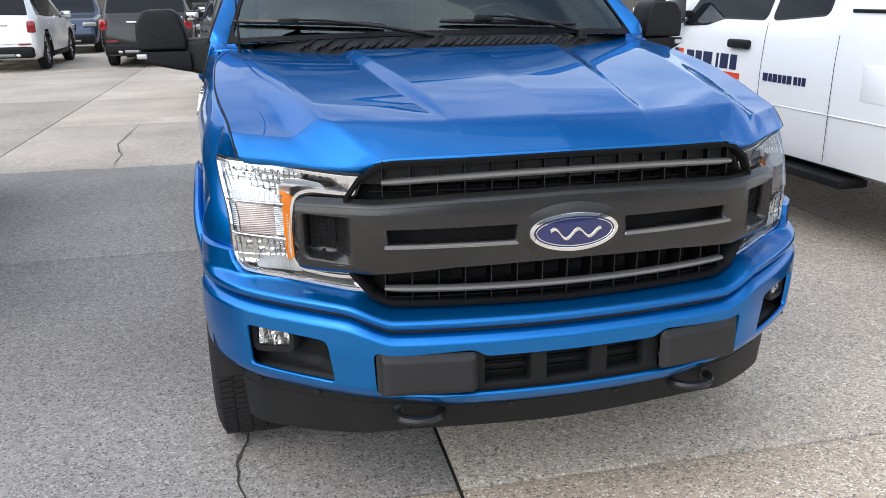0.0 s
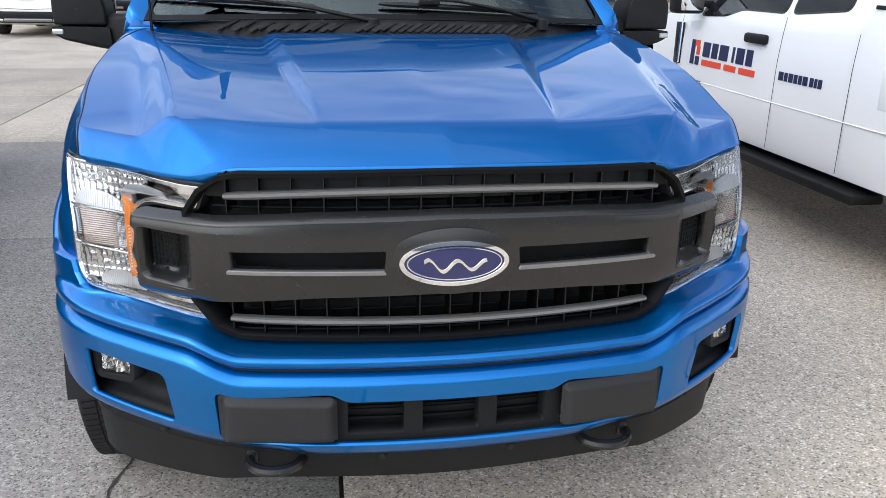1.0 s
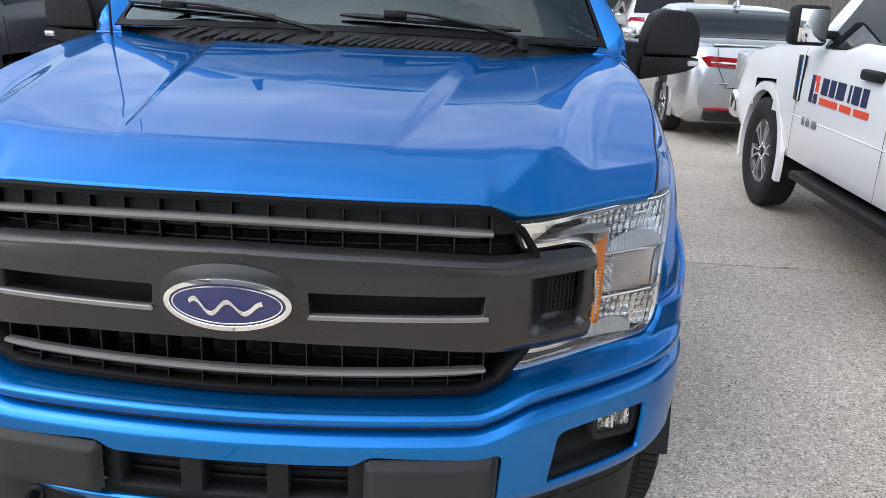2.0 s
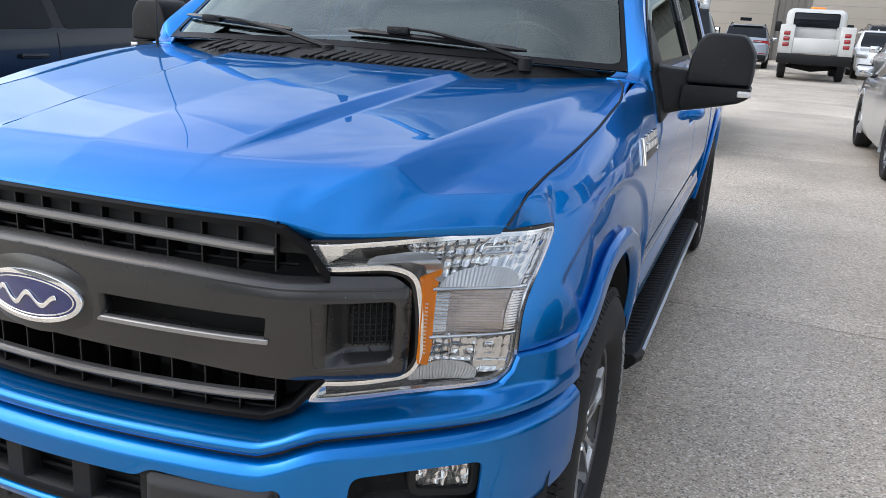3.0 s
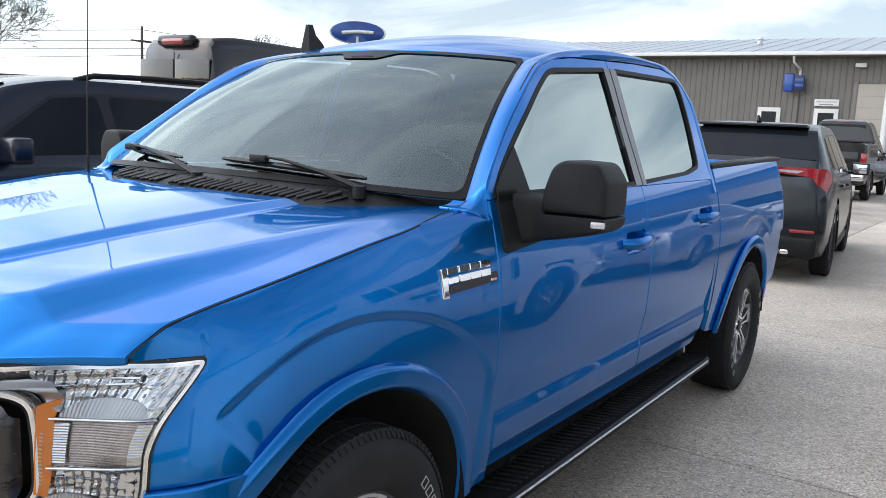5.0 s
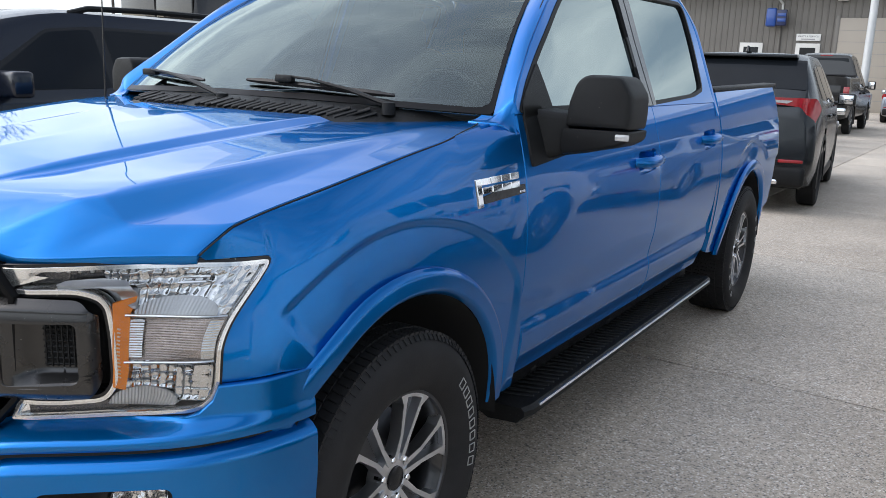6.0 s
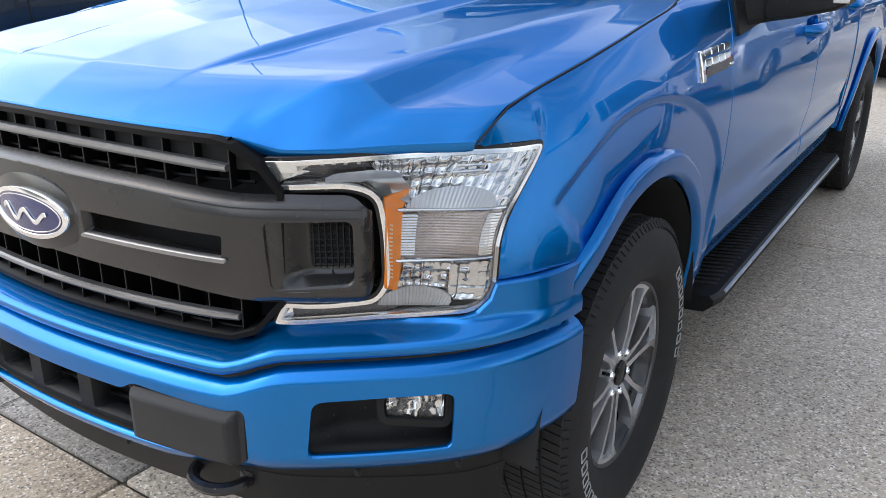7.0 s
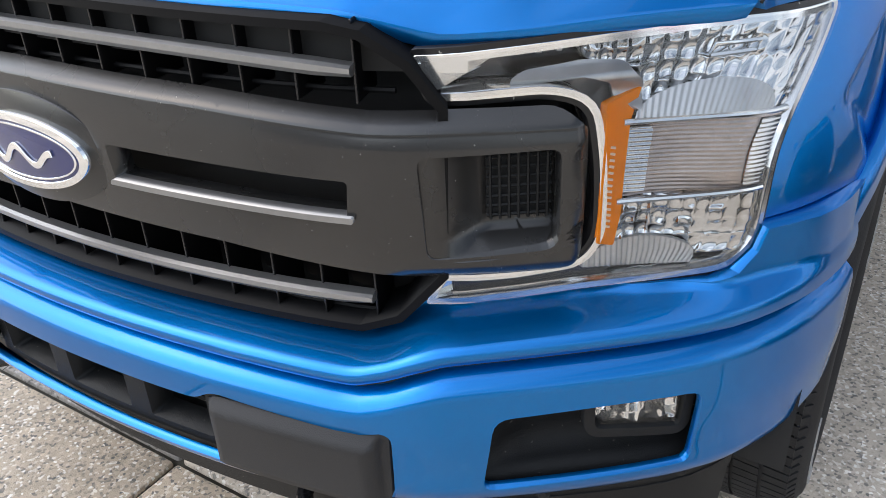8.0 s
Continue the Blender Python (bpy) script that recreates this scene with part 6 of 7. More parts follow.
def fit_wheels(sh, parent, hubs, r, rim, paint, pairs=5, spokes=True, face=ALLOY, trim=None):
    for hy, hz in hubs:
        for g in (-1, 1):
            wheel(parent, (g * (sh.w - 0.125), hy, r), r, 0.22, rim, g, pairs, False, face, "", spokes)
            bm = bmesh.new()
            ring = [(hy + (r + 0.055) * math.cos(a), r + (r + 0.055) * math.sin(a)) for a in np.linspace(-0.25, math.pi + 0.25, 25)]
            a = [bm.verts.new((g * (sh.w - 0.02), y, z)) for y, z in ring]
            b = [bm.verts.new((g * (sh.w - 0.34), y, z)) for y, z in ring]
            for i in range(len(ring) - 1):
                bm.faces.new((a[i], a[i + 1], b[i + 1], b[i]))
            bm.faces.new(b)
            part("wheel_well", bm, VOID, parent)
            lip = bmesh.new()
            rows = []
            for y, z in ring:
                dy, dz = y - hy, z - r
                q = 1.0 / (r + 0.055)
                rows.append([lip.verts.new((g * (sh.plan(y) + dx - 0.004), hy + dy * (1 + e * q), r + dz * (1 + e * q))) for dx, e in ((-0.05, -0.01), (0.006, -0.008), (0.010, 0.012), (0.004, 0.055), (-0.03, 0.06))])
            for p0, p1 in zip(rows, rows[1:]):
                for j in range(4):
                    lip.faces.new((p0[j], p0[j + 1], p1[j + 1], p1[j]))
            bmesh.ops.recalc_face_normals(lip, faces=lip.faces[:])
            part("wheel_arch", lip, trim or paint, parent)


def pair(name, c, size, mat, parent, bevel=0.02, rz=0.0, label="", rx=0.0):
    for g in (-1, 1):
        part(name, box((g * c[0], c[1], c[2]), size, bevel, Matrix.Rotation(g * rz, 4, 'Z') @ Matrix.Rotation(rx, 4, 'X'), 3), mat, parent, label)


def door_mirrors(sh, parent, y, z, paint, size=(0.22, 0.14, 0.16)):
    for g in (-1, 1):
        m = part("door_mirror", box((g * (sh.w + 0.10), y, z), size, 0.03, None, 3), paint, parent)
        part("mirror_foot", box((g * (sh.w - 0.02), y + 0.02, z - 0.05), (0.12, 0.07, 0.05), 0.015), GLOSS_BLACK, m)
        part("mirror_glass", box((g * (sh.w + 0.09), y + size[1] / 2 + 0.002, z), (size[0] - 0.05, 0.006, size[2] - 0.045), 0.002), CHROME, m)


def door_seams(sh, parent, ys, z0, z1):
    for y in ys:
        panel("door_seam", [(y - 0.003, z0), (y + 0.003, z0), (y + 0.003, z1), (y - 0.003, z1)], lambda a, z: (sh.upper_x(a, z) + 0.0015, a, z), VOID, parent, (), 0.1, 0.0, inside=(0, 0, 0.8), mirror=True, vstep=0.06)


def plate_bars(parent, c, toward=1):
    p = part("licence_plate", box(c, (0.30, 0.012, 0.15), 0.004), PLATE, parent)
    for i in range(6):
        part("plate_bar", box((c[0] - 0.10 + i * 0.04, c[1] + toward * 0.007, c[2] - 0.005), (0.024, 0.004, 0.06), 0), INK_NAVY, p)


def suv(name, label, m, paint, length=4.7, width=1.88, height=1.70, belt=1.06, lamps="rear", trim=BLACK_PLASTIC, rim_face=ALLOY, rails=True, rear_slope=0.42, tail="wide", pairs=5, r=0.355, group="", tz=0.985):
    ob = empty(name, label, "car", m, group)
    l = length / 2
    cowl = -l + length * 0.245
    top = ((-l, 0.66), (-l + 0.08, 0.80), (-l + 0.3, 0.93), (cowl, 1.06), (cowl + 0.82, height - 0.07), (cowl + 1.35, height), (l - 0.95, height - 0.01), (l - rear_slope, height - 0.09), (l - 0.12, tz + 0.13), (l - 0.04, tz + 0.05), (l, tz - 0.08))
    bl = ((-l, 0.64), (-l + 0.3, 0.88), (cowl, belt - 0.05), (0, belt), (l - 0.5, belt + 0.05), (l, min(tz - 0.10, 0.98)))
    sh = Shell(length, width, top, bl)
    hubs = ((-l + length * 0.195, r), (l - length * 0.215, r))
    sh.body(ob, paint, hubs, r + 0.06)
    b0 = belt + 0.02
    side_pane(sh, ob, [(cowl + 0.42, b0 - 0.015), (l - 0.52, b0 + 0.07), (l - 0.72, height - 0.165), (l - 1.1, height - 0.125), (cowl + 1.40, height - 0.115), (cowl + 1.06, height - 0.145)], GLOSS_BLACK, 0.003, False, "pillar_band")
    side_pane(sh, ob, [(cowl + 0.52, b0), (cowl + 1.42, b0 + 0.01), (cowl + 1.39, height - 0.135), (cowl + 1.06, height - 0.165)], trim=False)
    side_pane(sh, ob, [(cowl + 1.50, b0 + 0.01), (l - 1.18, b0 + 0.03), (l - 1.20, height - 0.145), (cowl + 1.47, height - 0.135)], trim=False)
    side_pane(sh, ob, [(l - 1.10, b0 + 0.04), (l - 0.60, b0 + 0.09), (l - 0.76, height - 0.185), (l - 1.12, height - 0.15)], trim=False)
    end_pane(sh, ob, cowl + 0.06, cowl + 0.86)
    end_pane(sh, ob, l - rear_slope + 0.01, l - 0.145, 0.99, name="rear_window")
    part("roof_spoiler", box((0, l - rear_slope - 0.02, height - 0.055), (width * 0.62, 0.26, 0.035), 0.012), paint, ob)
    fit_wheels(sh, ob, hubs, r, r * 0.66, paint, pairs, True, rim_face, trim)
    for y, g in ((l - 0.045, 1), (-l + 0.05, -1)):
        part("lower_bumper", box((0, y, 0.42), (width - 0.22, 0.16, 0.24), 0.06, seg=3), trim, ob)
        part("diffuser", box((0, y + g * 0.02, 0.36), (width * 0.5, 0.14, 0.07), 0.02), BAR, ob)
    part("sill_cladding", box((0, 0.0, 0.31), (width - 0.03, length * 0.42, 0.12), 0.03), trim, ob)
    if tail == "wide":
        for g in (-1, 1):
            wrap = lambda u, q, g=g: (g * (0.26 + u - 0.05 * smooth((u - 0.50) / 0.2)), l + 0.022 - 0.05 * smooth((u - 0.1) / 0.35) - 0.9 * max(0.0, u - 0.46) ** 1.45, tz + q)
            t = panel("tail_lamp", rounded([(0.0, 0.03, 0.02), (0.44, -0.01, 0.02), (0.50, -0.16, 0.03), (0.40, -0.17, 0.02), (0.36, -0.20, 0.02), (0.62, -0.19, 0.05), (0.70, -0.02, 0.08), (0.62, 0.085, 0.04), (0.05, 0.085, 0.02)], 0.02), wrap, RED_LENS, ob, (), 0.03, 0.03, inside=(0, 0, 0.9), label="red wraparound tail lamp")
            panel("reverse_lens", rounded([(0.05, 0.04), (0.30, 0.025), (0.36, 0.055), (0.05, 0.06)], 0.008), lambda u, q, wrap=wrap: tuple(Vector(wrap(u, q)) + Vector((0, 0.004, 0))), WHITE_LENS, t, (), 0.05, 0.004, inside=(0, 0, 0.9))
    else:
        pair("tail_lamp", (width / 2 - 0.13, l - 0.09, 0.93), (0.17, 0.2, 0.24), RED_LENS, ob, 0.04, -0.25, "red tail lamp")
        part("tailgate_bar", box((0, l - 0.005, 0.98), (0.80, 0.03, 0.045), 0.012), CHROME, ob)
    pair("rear_reflector", (width / 2 - 0.27, l - 0.0, 0.585), (0.25, 0.05, 0.035), RED_LENS, ob, 0.01, -0.15)
    pair("exhaust_tip", (width / 2 - 0.42, l - 0.02, 0.36), (0.11, 0.12, 0.07), CHROME, ob, 0.03)
    pair("headlamp", (width / 2 - 0.22, -l + 0.12, 0.80), (0.36, 0.22, 0.12), WHITE_LENS, ob, 0.04, 0.35, "clear headlamp")
    g0 = part("front_grille", box((0, -l + 0.03, 0.72), (0.72, 0.10, 0.22), 0.04, seg=3), GLOSS_BLACK, ob)
    for i in range(3):
        part("grille_bar", box((0, -l - 0.022, 0.65 + i * 0.07), (0.66, 0.02, 0.022), 0.006), CHROME, g0)
    plate_bars(ob, (0, l + 0.004, 0.83))
    part("tailgate_seam", tube([(-width / 2 + 0.34, l + 0.001, 0.60), (0, l + 0.004, 0.575), (width / 2 - 0.34, l + 0.001, 0.60)], 0.004, 5), VOID, ob)
    part("rear_wiper", tube([(0, l - 0.16, 1.12), (0.2, l - 0.21, 1.17), (0.38, l - 0.23, 1.18)], 0.007, 5), BLACK_PLASTIC, ob)
    door_mirrors(sh, ob, cowl + 0.68, belt + 0.06, paint)
    door_seams(sh, ob, (cowl + 0.35, cowl + 1.44, l - 1.14), 0.42, belt)
    pair("door_handle", (sh.upper_x(cowl + 1.2, belt - 0.13) + 0.016, cowl + 1.24, belt - 0.13), (0.035, 0.19, 0.03), paint, ob, 0.012)
    pair("door_handle", (sh.upper_x(l - 1.4, belt - 0.11) + 0.016, l - 1.38, belt - 0.11), (0.035, 0.19, 0.03), paint, ob, 0.012)
    if rails:
        for g in (-1, 1):
            part("roof_rail", tube([(g * (sh.roof_half(0.2) - 0.05), y, z) for y, z in ((cowl + 1.28, height - 0.035), (cowl + 1.42, height + 0.004), (cowl + 1.9, height + 0.018), (l - 1.1, height + 0.018), (l - 0.8, height - 0.03))], 0.020, 8), BLACK_PLASTIC, ob)
    part("roof_fin", tube([(0, l - 0.85, height - 0.02), (0, l - 0.76, height + 0.045), (0, l - 0.70, height + 0.055), (0, l - 0.68, height - 0.01)], [0.03, 0.018, 0.008, 0.02], 8), paint, ob)
    return ob, sh


def sedan(label, m, paint):
    length, width, height, r = 4.87, 1.85, 1.47, 0.335
    l = length / 2
    ob = empty("sedan", label, "car", m)
    top = ((-l, 0.60), (-l + 0.08, 0.72), (-l + 0.35, 0.86), (-l + 1.15, 0.98), (-l + 1.95, 1.38), (-l + 2.5, height), (l - 2.0, height - 0.01), (l - 1.45, 1.37), (l - 0.62, 1.085), (l - 0.12, 1.055), (l - 0.03, 1.02), (l, 0.80))
    bl = ((-l, 0.58), (-l + 0.35, 0.80), (-l + 1.2, 0.94), (0.2, 0.99), (l - 0.8, 1.02), (l - 0.1, 0.98), (l, 0.78))
    sh = Shell(length, width, top, bl, 0.19, 0.16, 0.42, 0.26)
    hubs = ((-l + 0.95, r), (l - 1.07, r))
    sh.body(ob, paint, hubs, r + 0.05)
    side_pane(sh, ob, [(-l + 1.75, 0.985), (0.12, 1.01), (0.08, 1.375), (-0.22, 1.37), (-0.36, 1.31)])
    side_pane(sh, ob, [(0.18, 1.01), (0.95, 1.035), (0.86, 1.33), (0.14, 1.375)])
    side_pane(sh, ob, [(1.01, 1.04), (1.32, 1.06), (0.92, 1.31)])
    end_pane(sh, ob, -l + 1.2, -l + 2.05)
    end_pane(sh, ob, l - 1.62, l - 0.68, 0.9, PANE, "rear_window")
    fit_wheels(sh, ob, hubs, r, 0.232, paint, 7)
    for g in (-1, 1):
        t = panel("tail_lamp", rounded([(-0.02, -0.05, 0.02), (0.50, -0.035, 0.02), (0.56, 0.02, 0.03), (0.40, 0.07, 0.04), (0.05, 0.055, 0.02)], 0.03), lambda u, v, g=g: (g * (0.30 + u - 0.06 * max(0, u - 0.38) ** 1.2), l + 0.012 - 0.85 * max(0.0, u - 0.28) ** 1.6, 0.87 + v), RED_LENS, ob, (), 0.04, 0.03, inside=(0, 0, 0.8), label="red tail lamp with chrome strip")
        part("lamp_strip", tube([(g * 0.20, l + 0.022, 0.865), (g * 0.45, l + 0.02, 0.872), (g * 0.66, l - 0.01, 0.878)], 0.012, 6), CHROME, t)
    part("garnish", box((0, l + 0.008, 0.868), (0.62, 0.03, 0.028), 0.008), CHROME, ob, "bright tail garnish")
    part("boot_lip", box((0, l - 0.10, 1.055), (1.28, 0.12, 0.022), 0.01), paint, ob)
    part("lower_bumper", box((0, l - 0.03, 0.33), (1.36, 0.10, 0.13), 0.03), GLOSS_BLACK, ob)
    pair("rear_reflector", (0.56, l + 0.012, 0.40), (0.26, 0.04, 0.035), RED_LENS, ob, 0.01, -0.12)
    part("boot_seam", tube([(-0.60, l - 0.02, 1.02), (-0.58, l + 0.012, 0.82), (-0.48, l + 0.012, 0.62), (0.48, l + 0.012, 0.62), (0.58, l + 0.012, 0.82), (0.60, l - 0.02, 1.02)], 0.004, 5), VOID, ob)
    pair("headlamp", (0.66, -l + 0.16, 0.68), (0.40, 0.26, 0.11), WHITE_LENS, ob, 0.04, 0.4)
    plate_bars(ob, (0, l + 0.018, 0.74))
    part("badge_bar", box((0.52, l + 0.014, 0.66), (0.13, 0.008, 0.02), 0.002), CHROME, ob)
    part("badge_bar", box((-0.52, l + 0.014, 0.66), (0.13, 0.008, 0.02), 0.002), CHROME, ob)
    door_mirrors(sh, ob, -l + 1.80, 1.03, paint, (0.20, 0.13, 0.13))
    door_seams(sh, ob, (-l + 1.35, 0.15, 1.08), 0.36, 0.98)
    part("window_chrome", tube([(sh.upper_x(y, 0.985 + 0.02 * (y + 0.7)) + 0.008, y, 0.975 + 0.025 * (y + 0.7)) for y in np.linspace(-0.7, 1.3, 9)], 0.007, 6), CHROME, ob)
    part("roof_fin", tube([(0, l - 1.75, height - 0.02), (0, l - 1.62, height + 0.045), (0, l - 1.58, height - 0.03)], [0.03, 0.012, 0.02], 8), paint, ob)
    return ob


def pickup(label, m, paint, length=5.9, width=2.02, height=1.95, bedtop=1.42, lamps=True, rear_bumper=CHROME, r=0.40, group="", cab=2.30, split=1.26, grips=None, hub=0.98):
    ob = empty("pickup_truck", label, "pickup truck", m, group)
    l = length / 2
    cowl = -l + 1.45
    back = cowl + cab
    top = ((-l, 0.95), (-l + 0.06, 1.10), (-l + 0.4, 1.17), (cowl, 1.26), (cowl + 0.72, height - 0.10), (cowl + 1.0, height - 0.02), (back - 0.4, height), (back, height - 0.06), (back + 0.06, bedtop + 0.02), (back + 0.10, bedtop), (l, bedtop - 0.02))
    bl = ((-l, 0.90), (-l + 0.4, 1.12), (cowl, 1.22), (back, 1.30), (back + 0.1, bedtop - 0.06), (l, bedtop - 0.07))
    sh = Shell(length, width, top, bl, 0.42, 0.10, 0.30, 0.16)
    hubs = ((-l + hub, r), (l - 1.22, r))
    sh.body(ob, paint, hubs, r + 0.09)
    # body is closed here; a black plate stands in for the shaded bed
    part("bed_well", box((0, (back + l) / 2 + 0.02, bedtop + 0.004), (width - 0.36, l - back - 0.22, 0.02), 0.004), VOID, ob)
    side_pane(sh, ob, [(cowl + 0.40, 1.235), (cowl + 0.75, 1.25), (cowl + 0.95, 1.30), (cowl + split - 0.04, 1.30), (cowl + split - 0.06, height - 0.17), (cowl + 0.80, height - 0.19)])
    side_pane(sh, ob, [(cowl + split + 0.04, 1.30), (back - 0.12, 1.34), (back - 0.20, height - 0.18), (cowl + split + 0.03, height - 0.17)])
    end_pane(sh, ob, cowl + 0.05, cowl + 0.74)
    panel("rear_window", rounded([(-0.66, bedtop + 0.06), (0.66, bedtop + 0.06), (0.60, height - 0.14), (-0.60, height - 0.14)], 0.05), lambda x, z: (x, back + 0.045 - 0.09 * (z - bedtop), z), PANE, ob, (), 0.2, 0.01, inside=(0, 0, 1.0))
    part("brake_lamp", box((0, back - 0.02, height - 0.075), (0.34, 0.05, 0.035), 0.01), RED_LENS, ob)
    fit_wheels(sh, ob, hubs, r, 0.24, paint, 6)
    pair("tail_lamp", (width / 2 - 0.115, l - 0.03, 1.13), (0.15, 0.10, 0.36), RED_LENS, ob, 0.02, -0.1, "red tail lamp")
    part("tailgate", box((0, l + 0.005, 1.11), (width - 0.50, 0.04, 0.46), 0.02), paint, ob)
    part("tailgate_handle", box((0, l + 0.03, 1.24), (0.22, 0.03, 0.07), 0.012), GLOSS_BLACK, ob)
    part("oval_badge", lathe([(0.0, 0.012), (0.055, 0.01), (0.06, 0.0)], Matrix.Translation((0, l + 0.026, 1.10)) @ Matrix.Rotation(radians(90), 4, 'Z') @ Matrix.Diagonal((1, 2.0, 1, 1)), 24), CHROME, ob)
    part("rear_bumper", box((0, l + 0.05, 0.66), (width - 0.12, 0.16, 0.19), 0.04, seg=3), rear_bumper, ob)
    part("front_bumper", box((0, -l - 0.03, 0.66), (width - 0.06, 0.20, 0.24), 0.06, seg=3), rear_bumper, ob)
    pair("headlamp", (width / 2 - 0.18, -l + 0.04, 0.98), (0.30, 0.16, 0.24), WHITE_LENS, ob, 0.03, 0.2)
    part("front_grille", box((0, -l - 0.0, 0.96), (1.26, 0.10, 0.34), 0.04, seg=3), GLOSS_BLACK, ob)
    plate_bars(ob, (0, l + 0.136, 0.68))
    door_mirrors(sh, ob, cowl + 0.42, 1.36, BLACK_PLASTIC, (0.22, 0.13, 0.24))
    door_seams(sh, ob, (cowl + 0.12, cowl + split, back + 0.03), 0.50, 1.27)
    for y in grips or (cowl + split - 0.20, back - 0.24):
        pair("door_handle", (sh.upper_x(y, 1.13) + 0.018, y, 1.13), (0.045, 0.24, 0.06), BLACK_PLASTIC, ob, 0.018)
    return ob, sh


# dark SUV parked beside the pickup, facing the same way
dark_suv, sh = suv("suv", "black SUV with tinted windows and roof rails", pose(-3.88, 2.82, 0, 0, 0, -3), NAVY, 5.05, 2.0, 1.74, 1.19, tail="tall", r=0.385, pairs=5)
# charcoal crossover behind the tailgate
suv("suv", "charcoal grey crossover with red wraparound tail lamps", pose(-0.36, 11.04, 0, 0, 0, 184.5), CHARCOAL, 4.63, 1.86, 1.75, 1.15, r=0.365, tz=1.17, rails=False)
# silver sedan across the lane
sedan("silver four-door sedan with red tail lamps", pose(3.36, 10.02, 0, 0, 0, 181), SILVER)
# a row of cars behind
suv("suv", "white crossover with chrome wheels seen from behind", pose(-5.80, 19.85, 0, 0, 0, 180), WHITE_PAINT, 4.72, 1.90, 1.70, 1.07, tail="tall", rim_face=CHROME)
suv("suv", "dark blue compact SUV facing the lane", pose(-5.46, 25.8, 0, 0, 0, 0), DUSK_BLUE, 4.52, 1.84, 1.68, 1.05)
suv("suv", "black SUV with chrome tailgate bar and dual exhausts", pose(-2.70, 20.3, 0, 0, 0, 180), BLACK_PAINT, 5.05, 2.0, 1.78, 1.12, tail="tall", r=0.38)
pickup("black pickup truck with red tail lamps", pose(-1.75, 27.0, 0, 0, 0, 180), BLACK_PAINT, height=2.25, bedtop=1.60)
suv("suv", "grey-blue crossover by the building", pose(0.1, 36.0, 0, 0, 0, 180), GREY_PAINT, 4.6, 1.86, 1.66, 1.05, tail="wide")
suv("suv", "silver SUV with dark rear glass parked beyond the sedan", pose(4.62, 22.4, 0, 0, 0, 180), SILVER, 4.8, 1.9, 1.80, 1.08)
suv("suv", "dark blue-grey SUV parked near the far end of the lane", pose(5.55, 40.5, 0, 0, 0, 0), DUSK_BLUE, 4.9, 1.95, 1.95, 1.15)
suv("suv", "white crossover facing the lane", pose(4.7, 33.0, 0, 0, 0, 0), WHITE_PAINT, 4.5, 1.85, 1.66, 1.05)

# white crew-cab work truck beside the lane, nose away
work, wsh = pickup("white crew-cab work truck with company lettering", pose(3.50, 2.74, 0, 0, 0, 180), WHITE_PAINT, 6.2, 2.02, 2.02, 1.46, rear_bumper=CHROME, r=0.41, cab=2.15, split=1.48, grips=(-0.43,), hub=0.90)
lx = lambda y: 2.62 - y            # from the lane's y to the truck's own
bar_on = lambda y0, y1, z0, z1, mat, name="lettering": panel(name, rounded([(lx(y0), z0), (lx(y1), z0), (lx(y1), z1), (lx(y0), z1)], 0.004, 2), lambda y, z: (wsh.upper_x(y, z) + 0.004, y, z), mat, work, (), 0.2, 0.002, inside=(0, 0, 0.8))
bar_on(3.93, 3.87, 0.89, 1.06, INK_NAVY, "logo_mark")
bar_on(3.87, 3.80, 1.02, 1.06, INK_RED, "logo_mark")
bar_on(3.84, 3.79, 0.96, 1.02, INK_RED, "logo_mark")
bar_on(3.85, 3.79, 0.89, 0.95, INK_NAVY, "logo_mark")
for y0, y1 in ((3.745, 3.64), (3.615, 3.53), (3.505, 3.385), (3.33, 3.30), (3.275, 3.175), (3.15, 3.07)):
    bar_on(y0, y1, 0.955, 1.055, INK_NAVY)
for y0, y1 in ((3.745, 3.46), (3.42, 3.26), (3.22, 3.02)):
    bar_on(y0, y1, 0.895, 0.935, INK_RED)
for y0, y1 in ((2.75, 2.70), (2.69, 2.655), (2.645, 2.60), (2.59, 2.555), (2.545, 2.51), (2.50, 2.455), (2.435, 2.40), (2.39, 2.365), (2.355, 2.32)):
    bar_on(y0, y1, 0.915, 0.965, INK_NAVY)
for y0, y1 in ((3.98, 3.93), (3.90, 3.84), (3.80, 3.72)):
    bar_on(y0, y1, 0.735, 0.785, INK_GREY)
part("side_vent", box((wsh.upper_x(lx(4.14), 1.02) + 0.006, lx(4.14), 1.02), (0.03, 0.10, 0.30), 0.012), GLOSS_BLACK, work)
part("vent_chrome", tube([(wsh.upper_x(lx(4.10), 1.0) + 0.022, lx(4.095), 0.88), (wsh.upper_x(lx(4.1), 1.1) + 0.022, lx(4.10), 1.17), (wsh.upper_x(lx(4.18), 1.1) + 0.022, lx(4.18), 1.17)], 0.010, 6), CHROME, work)
for g in (-1, 1):
    st = part("step_bar", box((g * 0.93, lx(2.95), 0.40), (0.20, 2.1, 0.055), 0.015), BLACK_PLASTIC, work, "black step bar")
    for y in (3.6, 2.9, 2.3):
        part("step_bracket", box((g * 0.82, lx(y), 0.46), (0.10, 0.08, 0.10), 0.01), BLACK_PLASTIC, st)
part("body_crease", tube([(wsh.upper_x(lx(y), 0.775) + 0.001, lx(y), 0.775) for y in np.linspace(4.2, 0.2, 14)], 0.0035, 6), WHITE_PAINT, work)
part("fuel_door", box((wsh.upper_x(lx(1.75), 0.98) + 0.001, lx(1.75), 0.98), (0.008, 0.20, 0.20), 0.004), WHITE_PAINT, work)
